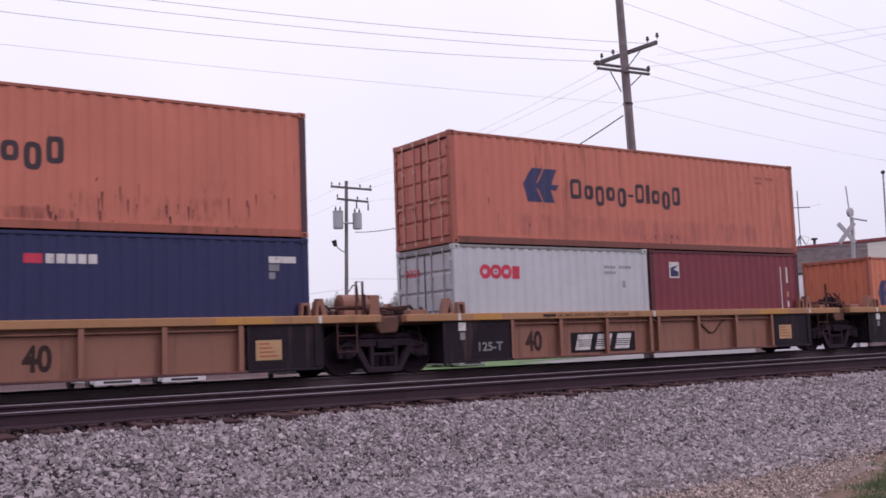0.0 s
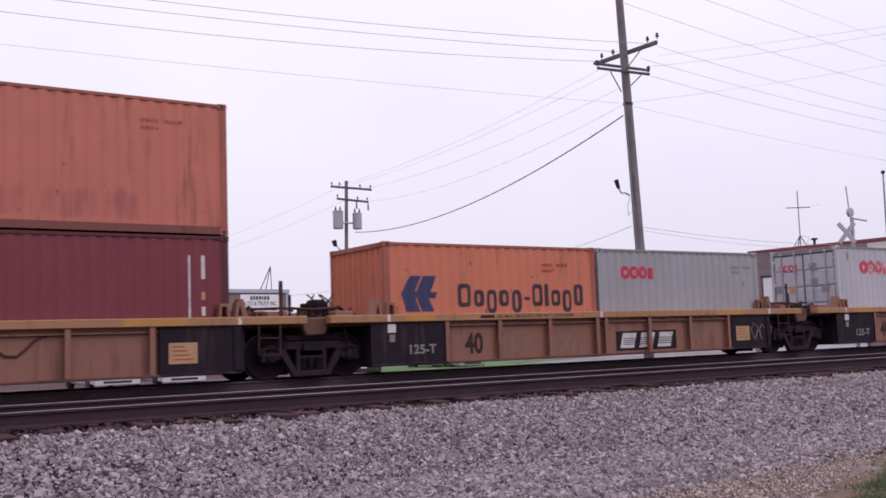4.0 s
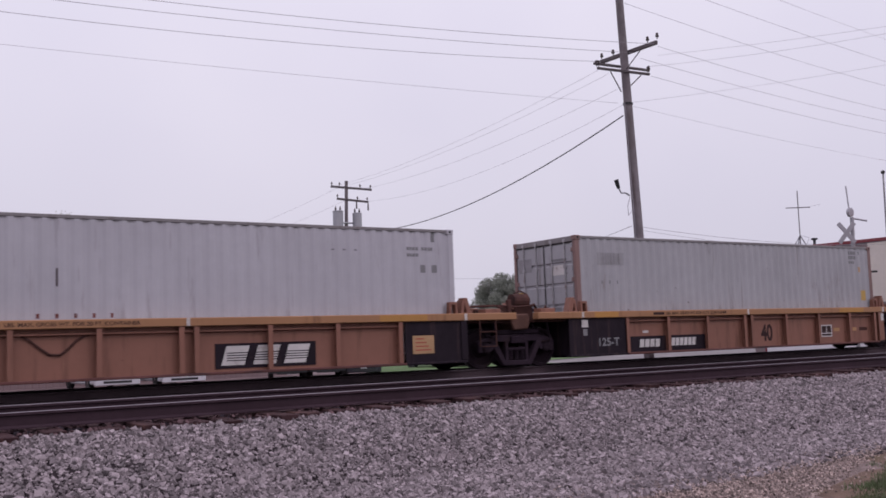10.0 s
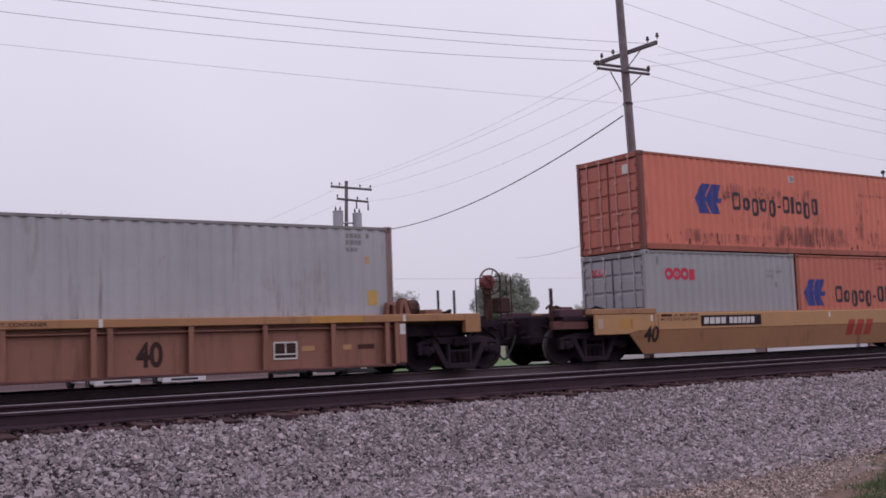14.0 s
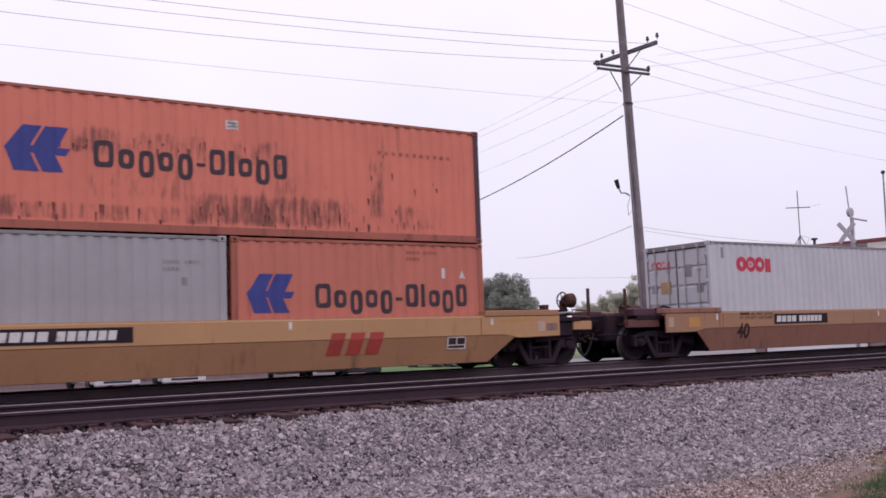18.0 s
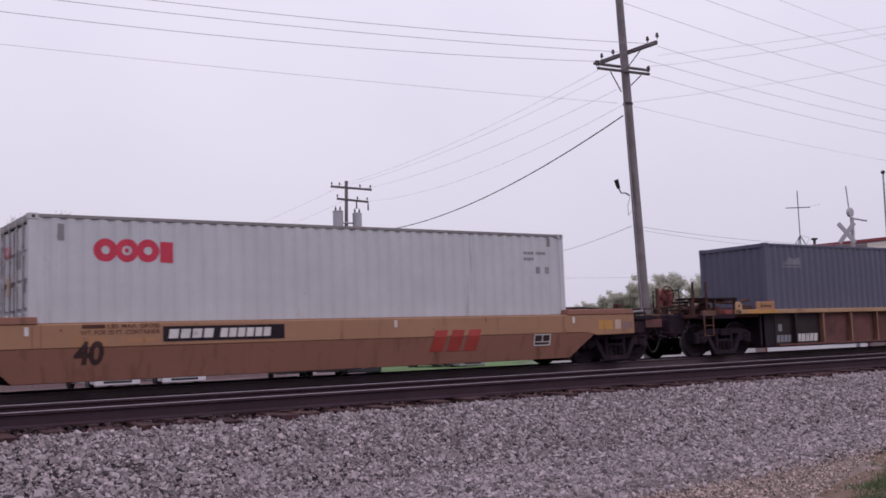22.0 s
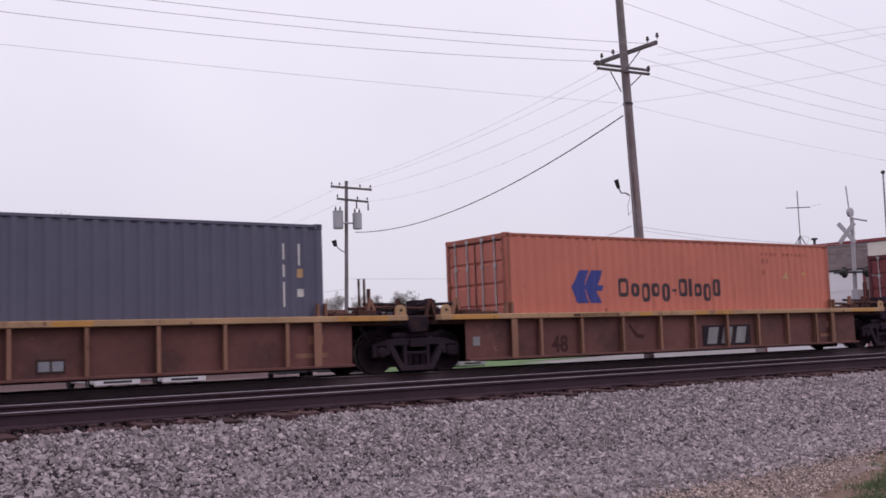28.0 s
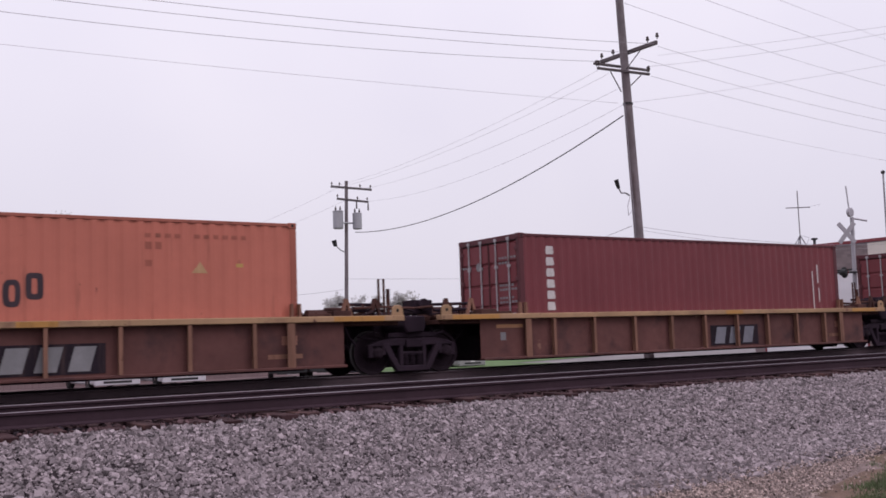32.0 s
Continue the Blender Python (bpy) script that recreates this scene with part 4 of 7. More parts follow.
# car D: clean light grey box
c = load(container("light grey forty-foot container with clean red ring marks", L40, HC, "white", rail_mat="grey_edge"), XD, FLOOR)
ring_marks(c, 1.13, 2.05, 1.47, 0.43, "logo_red")
rear_ring_marks(c, 0.96, 2.24, 0.72, 0.22, "logo_red_worn")
id_bars(c, 11.06, 2.38, "mark_grey", w=.058)
for x in (11.42, 11.70):
    side_label(c, x, x + .13, 1.93, 2.09, "mark_grey")
side_label(c, .50, .62, 2.42, 2.72, "mark_grey")
side_label(c, 11.80, 11.88, 2.58, 2.80, "mark_grey")
for y0, y1, z0, z1, m in ((.22, .62, 1.52, 1.86, "placard"), (.75, .98, 1.55, 1.80, "soft_grey"), (-.95, -.70, 1.50, 1.75, "mark_grey"), (-.55, -.30, 1.95, 2.30, "soft_grey"), (-.90, -.30, .80, .95, "soft_grey")):
    decal("door_mark", box(B(), .0205, .0225, y0, y1, z0, z1), m, c)

# car I: slate box with its ribbed end forward
c = load(container("slate blue forty-foot container with a ribbed end", L40, HC, "slate", door=False), XI, FLOOR)
for z0, z1 in ((1.2, 1.7), (1.8, 2.05), (2.15, 2.48)):
    side_label(c, 11.40, 11.45, z0, z1, "mark_white")
side_label(c, 11.76, 11.80, 2.04, 2.48, "mark_white")
side_label(c, 11.72, 11.85, 1.79, 1.97, "placard")
side_label(c, 11.72, 11.86, 1.40, 1.56, "mark_white")
decal("emblem", prism(B(), [(.80, 2.28), (1.14, 2.52), (1.30, 2.42), (1.55, 2.50), (1.60, 2.28)], SKIN - .003, SKIN), "emblem_grey", c, "faint grey emblem")
decal("id_bar", box(B(), .74, 1.64, SKIN - .003, SKIN, 2.20, 2.24), "emblem_grey", c)

# car G: orange box
c = load(container("orange forty-foot container with a blue emblem", L40, HC, "orange", rail_mat="orange_edge", post_mat="orange_edge", rods="rod_steel"), XG, FLOOR)
ship_emblem(c, 2.02, 1.22, 1.08, 0.81, "logo_blue")
name_bars(c, 3.58, 1.37, 3.82, 0.47, "logo_navy")
for i in range(11):
    if i != 4:
        side_label(c, 9.2 + .19 * i, 9.31 + .19 * i, 2.52, 2.60, "orange_edge")
for i in range(2):
    side_label(c, 9.2 + .19 * i, 9.33 + .19 * i, 2.30, 2.44, "orange_edge")
side_label(c, 9.2, 9.33, 1.98, 2.10, "orange_edge")
decal("hazard_triangle", prism(B(), [(10.1, 1.86), (10.42, 1.86), (10.26, 2.08)], SKIN - .003, SKIN), "placard", c)
side_label(c, 11.0, 11.14, 1.98, 2.05, "mark_yellow")
drips(c, 9, 5, .5, 11.6, .9, 2.4, .1)

# car H: oxide red box with white blocks down its side
c = load(container("oxide red forty-foot container with a column of white blocks", L40, HC, "red_brown", rail_mat="maroon_edge", post_mat="maroon_edge"), XH, FLOOR)
for i in range(6):
    z = 2.40 - .268 * i
    bm = prism(B(), [(.85, z), (1.06, z), (1.08, z + .06), (1.04, z + .19), (.86, z + .20), (.84, z + .10)], SKIN - .003, SKIN)
    decal("name_block", bm, "mark_white", c)
for x, z0, z1 in ((11.05, .95, 2.1), (11.30, 1.75, 2.3), (11.32, 1.2, 1.6)):
    side_label(c, x, x + .04, z0, z1, "mark_white")
for z, n in ((2.32, 6), (2.20, 3), (1.66, 5), (1.56, 6), (1.36, 5), (1.26, 6)):
    for i in range(n):
        decal("door_mark", box(B(), .0205, .0225, -.40 - .115 * i - .08, -.40 - .115 * i, z, z + .055), "mark_grey", c)
decal("door_mark", turned(B(), (0, .42, 2.20), [(.0205, .11), (.0225, .11)], "x", 14), "mark_grey", c)
for i in range(4):
    decal("door_mark", box(B(), .0205, .0225, .72 + .10 * i, .79 + .10 * i, 2.18, 2.23), "mark_grey", c)
c = load(container("oxide red forty-foot container", L40, HC, "red_brown", rail_mat="maroon_edge", post_mat="maroon_edge"), XK, FLOOR)

# ---- running gear ----
WHEEL_R, AXLE = 0.457, 1.778
def wheelset_mesh():
    bm = B()
    for s in (-1, 1):
        yin, yout = s * 0.68, s * 0.815
        turned(bm, (0, 0, 0), [(yin, 0.12), (yin, 0.36), (s * 0.672, 0.40), (s * 0.672, 0.482), (s * 0.700, 0.484), (s * 0.715, 0.459), (yout, 0.452), (yout, 0.385),
                               (s * 0.765, 0.365), (s * 0.745, 0.20), (s * 0.79, 0.145), (s * 0.83, 0.13), (s * 0.83, 0.09)], "y", 32)
        turned(bm, (0, 0, 0), [(s * 0.83, 0.075), (s * 1.10, 0.075)], "y", 12)
        turned(bm, (0, 0, 0), [(s * 0.88, 0.13), (s * 1.06, 0.13), (s * 1.10, 0.10), (s * 1.115, 0.05)], "y", 16)
        for k in range(3):          # cap screws
            a = 2 * math.pi * k / 3
            turned(bm, (0.07 * math.cos(a), 0, 0.07 * math.sin(a)), [(s * 1.10, 0.016), (s * 1.13, 0.016)], "y", 6)
    rod(bm, (0, -0.7, 0), (0, 0.7, 0), 0.085, sides=12)
    me = mesh_of("wheelset", bm, "wheel_iron")
    me.materials.append(M["tread"])
    for p in me.polygons:
        r = [math.hypot(me.vertices[i].co.x, me.vertices[i].co.z) for i in p.vertices]
        if min(r) > 0.44:
            p.material_index = 1
    return me

def side_frame_mesh(s):
    bm = B()
    lo, hi = ordered(s * 0.93, s * 1.06)
    h = AXLE / 2
    prism(bm, [(-h - .22, .50), (-h - .12, .60), (-.62, .60), (.62, .60), (h + .12, .60), (h + .22, .50), (h + .24, .62), (h + .02, .70), (.60, .76), (-.60, .76), (-h - .02, .70), (-h - .24, .62)], lo, hi)   # top chord
    for d in (-1, 1):
        prism(bm, [(d * .80, .66), (d * .62, .66), (d * .30, .09), (d * .42, .06)][::d], lo - .01, hi + .01)          # diagonal
        box(bm, *ordered(d * .25, d * .34), lo, hi, .16, .62)                                                         # column
        box(bm, *ordered(d * (h + .10), d * (h + .22)), lo, hi, .36, .58)                                             # pedestal legs
        box(bm, *ordered(d * (h - .20), d * (h - .11)), lo, hi, .40, .62)
    prism(bm, [(-.42, .05), (.42, .05), (.36, .17), (-.36, .17)], lo - .02, hi + .02)                                 # spring seat
    box(bm, -.26, .26, lo + .01, hi - .01, .41, .47)                                                                  # bolster end
    return mesh_of("side_frame", bm, "truck_iron", 0.014)

def springs_mesh(s, x):
    turns = [k * math.pi / 4 for k in range(41)]
    pts = [Vector((x + .062 * math.cos(a), s * 0.99 + .062 * math.sin(a), .17 + .0075 * a)) for a in turns]
    return mesh_of("coil_spring", loft(B(), pts, [.016] * len(pts), 5), "grime")

def bolster_mesh():
    bm = prism(B(), [(-1.12, .56), (1.12, .56), (1.12, .72), (.5, .80), (-.5, .80), (-1.12, .72)], -.20, .20, "x")
    turned(bm, (0, 0, 0), [(.80, .20), (.90, .20)], "z", 16)
    for x in (-.39, .39):           # brake hangers
        for y in (-.72, .72):
            box(bm, x - .11, x + .11, y - .03, y + .03, .14, .64)
    for x in (-.50, .50):
        box(bm, x - .05, x + .05, -.70, .70, .30, .42)          # brake beams
        for y in (-.7, .7):
            box(bm, x - .09, x + .09, y - .06, y + .06, .32, .62)
    return mesh_of("truck", bm, "grime", 0.01)

def bogie(car, x):
    t = part("truck", once("bolster", bolster_mesh), parent=car, at=(x, 0, -SETTLE), label="grimy cast-iron railway truck")
    for s in (-1, 1):
        part("side_frame", once(("frame", s), lambda: side_frame_mesh(s)), parent=t)
        for sx in (-.17, 0.0, .17):
            part("coil_spring", once(("springs", s, sx), lambda: springs_mesh(s, sx)), parent=t)
    for d in (-AXLE / 2, AXLE / 2):
        w = part("wheelset", once("wheelset", wheelset_mesh), parent=t, at=(d, 0, WHEEL_R))
        WHEELSETS.append((w, d, len(WHEELSETS)))
    return t

# ---- well cars: local x from the left end of the load, y from the track centre, z from the rails ----
FACE = -1.42
def ordered(a, b):
    return (a, b) if a < b else (b, a)

def car_mark(car, name, bm, mat, label=""):
    return part(name, bm, mat, car, label)

def to_fold(bm):
    """Lay marks onto the folded side of a smooth well car."""
    bmesh.ops.bisect_plane(bm, geom=bm.verts[:] + bm.edges[:] + bm.faces[:], plane_co=(0, 0, .715), plane_no=(0, 0, 1))
    for v in bm.verts:
        if v.co.z < .715:
            v.co.y += (.715 - v.co.z) / .585 * .118
    return bm

def slant_logo(car, x, z, w, h, mat, panel=None):
    """The car owner's mark as slanted plain bars, on a dark panel."""
    y = -1.278 if panel else FACE - 0.004
    if panel:
        car_mark(car, "logo_panel", box(B(), x - .12, x + w + .12, -1.276, -1.262, z - .06, z + h + .05), panel, "black logo panel")
    k = .30 * h
    for i in range(3):
        u = x + i * w * .345
        bm = prism(B(), [(u, z), (u + w * .25, z), (u + w * .25 + k, z + h), (u + k, z + h)], y - .003, y)
        car_mark(car, "logo_bar", bm if panel else to_fold(bm), mat)
    if panel:
        for i in range(4):
            car_mark(car, "logo_stripe", box(B(), x + w * .06, x + w * 1.0, y - .005, y - .0035, z + h * (.22 + .13 * i), z + h * (.27 + .13 * i)), panel)

def stencil_bars(car, x, z, n, w, h, mat, y=FACE - .07, gap=.25):
    for i in range(n):
        car_mark(car, "stencil_bar", prism(B(), [(x + i * w * (1 + gap), z), (x + i * w * (1 + gap) + w, z), (x + i * w * (1 + gap) + w + .15 * h, z + h), (x + i * w * (1 + gap) + .15 * h, z + h)], y - .003, y), mat)

def chord_writing(car, x, z, mat="mark_black", width=2.32):
    car_mark(car, "stencil_bar", box(B(), x - .2 * width, x - .03 * width, FACE - .004, FACE - .001, z, z + .065), mat)
    written("stencil", "LBS. MAX. GROSS WT. FOR 20 FT. CONTAINER", .066, x, z, FACE - .003, mat, car, width)

def end_gear(car, d, x_in, x_out, style):
    """Deck, centre sill and clutter over a truck. d: -1 left end, 1 right end; x_in at the load, x_out at the end."""
    a, b = ordered(x_in, x_out)
    part("end_deck", box(B(), a, b, -1.22, 1.22, 1.00, 1.10), "grime" if style == "yellow" else "rust_iron", car, "dirty end deck", bevel=.012)
    part("centre_sill", box(B(), *ordered(x_in - d * .3, x_out + d * .35), -.26, .26, .72, 1.0), "grime", car, bevel=.02)
    part("bulkhead", box(B(), *ordered(x_in, x_in + d * .10), -1.25, 1.25, .18, 1.06), "black_paint" if style != "rusty" else "grime", car)
    for s in (-1, 1):
        guide_mat = "rust_iron" if style == "rusty" else "tan"
        if style == "rusty":           # twin thin stops beside the load
            for u in (-.19, -.36):
                part("container_guide", prism(B(), [(x_in + d * (u - .03), 1.2), (x_in + d * (u + .03), 1.2), (x_in + d * (u + .02), 1.47), (x_in + d * (u - .02), 1.47)][::d], *ordered(s * 1.235, s * 1.33)), "rusty_rib", car)
        elif style != "yellow":
            y0, y1 = ordered(s * 1.14, s * 1.36)
            def frame_plate(pts, y0=y0, y1=y1):      # an upright plate with open windows, as strips
                bm = B()
                for q in pts:
                    prism(bm, [(x_in + d * u, w) for u, w in q][::d], y0, y1)
                part("container_guide", bm, guide_mat, car, bevel=.006)
            # a tall gusset with a slot, and a low open frame nearer the load
            frame_plate((((-.16, 1.08), (-.09, 1.08), (-.02, 1.52), (-.09, 1.52)), ((.06, 1.08), (.19, 1.08), (.04, 1.57), (-.06, 1.57)), ((-.12, 1.08), (.10, 1.08), (.08, 1.24), (-.10, 1.24))))
            frame_plate((((-.46, 1.22), (-.41, 1.22), (-.39, 1.47), (-.44, 1.47)), ((-.29, 1.22), (-.23, 1.22), (-.25, 1.47), (-.30, 1.47)), ((-.44, 1.42), (-.25, 1.42), (-.25, 1.48), (-.44, 1.48))), *ordered(s * 1.235, s * 1.37))
        part("deck_box", box(B(), *ordered(x_in + d * .55, x_in + d * .98), *ordered(s * 1.05, s * 1.34), 1.08, 1.32 if style != "yellow" else 1.26), guide_mat if style != "yellow" else "rust_iron", car, bevel=.012)
    rng = random.Random(int((x_in + 40) * 10) + len(style))
    m = (x_in + x_out) / 2
    # brake rigging: pipes, levers and a reservoir
    bm = tube(B(), [(m - .6, -.75, 1.17), (m - .1, -.75, 1.22), (m + .6, -.72, 1.16)], .022)
    tube(bm, [(m - .65, -.45, 1.20), (m + .65, -.35, 1.24)], .028)
    tube(bm, [(m - .5, .35, 1.20), (m + .5, .15, 1.30)], .03)
    box(bm, m - .06, m + .06, -.80, -.66, 1.08, 1.32)
    part("brake_rigging", bm, "rust_iron", car)
    # pipes, levers and boxes strewn over the deck
    for i in range(7):
        u0, u1 = rng.uniform(a + .08, b - .3), rng.uniform(a + .3, b - .08)
        yy, zz = rng.uniform(-1.12, .2), rng.uniform(1.13, 1.36)
        part("deck_pipe", tube(B(), [(u0, yy, zz), ((u0 + u1) / 2, yy + rng.uniform(-.1, .1), zz + rng.uniform(0, .10)), (u1, yy + rng.uniform(-.3, .3), zz - .03)], rng.uniform(.016, .04)), rng.choice(["grime", "rust_iron", "rust_iron"]), car)
    for i in range(4):
        u0, yy = rng.uniform(a + .05, b - .35), rng.uniform(-1.15, .4)
        part("deck_bracket", box(B(), u0, u0 + rng.uniform(.06, .30), yy, yy + rng.uniform(.05, .25), 1.09, rng.uniform(1.16, 1.42)), rng.choice(["grime", "rust_iron", "tan"]), car, bevel=.01)
    for i in range(5):
        u0, yy = rng.uniform(a + .05, b - .1), rng.uniform(-1.2, -.4)
        part("underframe_pipe", tube(B(), [(u0, yy, 1.0), (u0 + .1, yy, rng.uniform(.55, .9)), (u0 + rng.uniform(-.4, .4), yy + .1, rng.uniform(.5, .9))], .022), "grime", car)
    if style != "plain":
        bm = turned(B(), (m, .30, 1.26), [(-.33, .05), (-.32, .15), (.30, .15), (.33, .05)], "x", 14)
        part("brake_cylinder", bm, "rust_iron", car, "rusty brake cylinder", smooth=False)
    return m

def joint(car, x, style, top="levers"):
    """The covered coupling over a shared truck."""
    m = "casting" if style != "rusty" else "grime"
    bm = prism(B(), [(x - .27, 1.20), (x + .25, 1.20), (x + .29, 1.02), (x + .22, .84), (x - .20, .82), (x - .30, .98)], -1.18, 1.18)
    part("joint_casting", bm, m, car, "rusty brown casting over the shared truck", bevel=.03)
    part("joint_cover", prism(B(), [(x - .40, 1.08), (x + .42, 1.08), (x + .16, 1.30), (x - .05, 1.33)], -.55, .55), m, car, bevel=.02)
    part("side_bearing", box(B(), x - .62, x + .62, -1.05, -.90, .74, .84), "grime", car, bevel=.01)
    # long flat levers and a valve over the joint
    part("lever", tube(B(), [(x - 1.42, -1.0, 1.38), (x - .6, -1.0, 1.40), (x - .42, -1.0, 1.34)], .030), "rust_iron", car, "dark flat brake lever")
    part("lever", tube(B(), [(x - .45, -.9, 1.40), (x + .1, -.95, 1.37), (x + .65, -.9, 1.41)], .030), "rust_iron", car, "dark flat brake lever")
    bm = box(B(), x - .22, x - .12, -.9, -.75, 1.22, 1.40)
    tube(bm, [(x - .25, -.8, 1.24), (x - .05, -.8, 1.36), (x + .22, -.8, 1.30)], .025)
    part("brake_unit", bm, m, car, "dirty brake valve unit")
    if top == "tank":
        bm = turned(B(), (x - .62, -.8, 1.46), [(-.40, .12), (-.36, .22), (.30, .22), (.34, .12)], "x", 18)
        box(bm, x - .36, x - .10, -1.0, -.6, 1.1, 1.66)
        part("air_tank", bm, "tan", car, "tan air reservoir beside the joint", bevel=.01)
        tube_ob = tube(B(), [(x - .9, -1.1, 1.72), (x - .8, -1.1, 1.86), (x - .7, -1.1, 1.84), (x - .68, -1.1, 1.5)], .014)
        part("valve_pipe", tube_ob, "rust_iron", car)
    if top == "cluster":
        rng = random.Random(int(x * 7))
        for i in range(9):
            u, w, k = x + rng.uniform(.05, .45), rng.uniform(1.28, 1.56), rng.uniform(.05, .11)
            part("valve", box(B(), u - k, u + k, -.95 + .05 * i, -.82 + .05 * i, w - k, w + k), rng.choice(["grime", "grime", "rust_iron"]), car, bevel=.02)
        for i in range(5):
            u = x + rng.uniform(0, .5)
            part("valve_pipe", tube(B(), [(u, -.9, 1.2), (u + rng.uniform(-.1, .1), -.9, 1.5), (u + rng.uniform(-.2, .2), -.85, 1.68)], .016), "grime", car)
    if top == "drum":
        bm = turned(B(), (x + .36, -.7, 1.52), [(-.27, .10), (-.26, .17), (.20, .17), (.24, .10)], "x", 14)
        box(bm, x + .10, x + .62, -.85, -.55, 1.1, 1.36)
        tube(bm, [(x + .2, -.7, 1.70), (x + .4, -.7, 1.76), (x + .62, -.7, 1.66)], .02)
        part("air_tank", bm, "rust_iron", car, "rust-brown air reservoir")
        part("valve_post", box(B(), x - .22, x - .12, -1.0, -.9, 1.2, 1.54), "rust_iron", car, bevel=.01)

def scribble(car, x, z, w, h, seed, y=-1.270, half=.010, chalk="chalk", n=2):
    """Faded chalk strokes without meaning: angular loops, each one strip."""
    rng = random.Random(seed)
    for k in range(n):
        u = x + w * .5 * k
        pts = [(u + w * .20, z + h * .05), (u, z + h * .55), (u + w * .17, z + h * .98), (u + w * .40, z + h * .80), (u + w * .24, z + h * .08)][:4 + (seed + k) % 2]
        pts = [(a + rng.uniform(-.03, .03), b + rng.uniform(-.04, .04)) for a, b in pts]
        bm = B()
        left, right = [], []
        for i, (a, b) in enumerate(pts):
            (a0, b0), (a1, b1) = pts[max(i - 1, 0)], pts[min(i + 1, len(pts) - 1)]
            q = Vector((-(b1 - b0), a1 - a0)).normalized() * half
            left.append(bm.verts.new((a + q.x, y - .0005 * k, b + q.y)))
            right.append(bm.verts.new((a - q.x, y - .0005 * k, b - q.y)))
        for i in range(len(pts) - 1):
            bm.faces.new((left[i], left[i + 1], right[i + 1], right[i]))
        part("chalk_stroke", bm, chalk, car)

def handrail(car, x, y, z0, z1, w=.28, mat="rust_iron"):
    part("handrail", tube(B(), [(x, y, z0), (x, y, z1), (x + w, y, z1), (x + w, y, z0)], .026), mat, car)

def stirrup(car, x, w=.42, y=-1.38, z0=.52, mat="rust_iron"):
    bm = tube(B(), [(x, y, 1.06), (x, y, z0), (x + w, y, z0), (x + w, y, 1.06)], .019)
    tube(bm, [(x, y, .80), (x + w, y, .80)], .014)
    part("step_ladder", bm, mat, car, "steel side ladder")

def side_wall(car, x0, x1, z0, z1, mat, y_in, name="side_sheet"):
    for s in (-1, 1):
        part(name, box(B(), x0, x1, *ordered(s * y_in, s * (y_in + .02)), z0, z1), mat, car)

def rib_posts(car, xs, z0, z1, mat, w=.085, depth=.13):
    def shape():
        bm = prism(B(), [(-w / 2, 0), (w / 2, 0), (w / 2, .0 + .01), (.012, .012), (.012, depth), (-.012, depth), (-.012, .012), (-w / 2, .01)], z0, z1, "z")
        box(bm, -w / 2, w / 2, -.004, .012, z0, z1)
        return mesh_of("rib", bm, mat)
    me = once(("rib", z0, z1, mat, w), shape)
    for x in xs:
        for s in (-1, 1):
            r = part("rib", me, parent=car, at=(x, s * 1.40, 0))
            if s > 0:
                r.rotation_euler = (0, 0, math.pi)

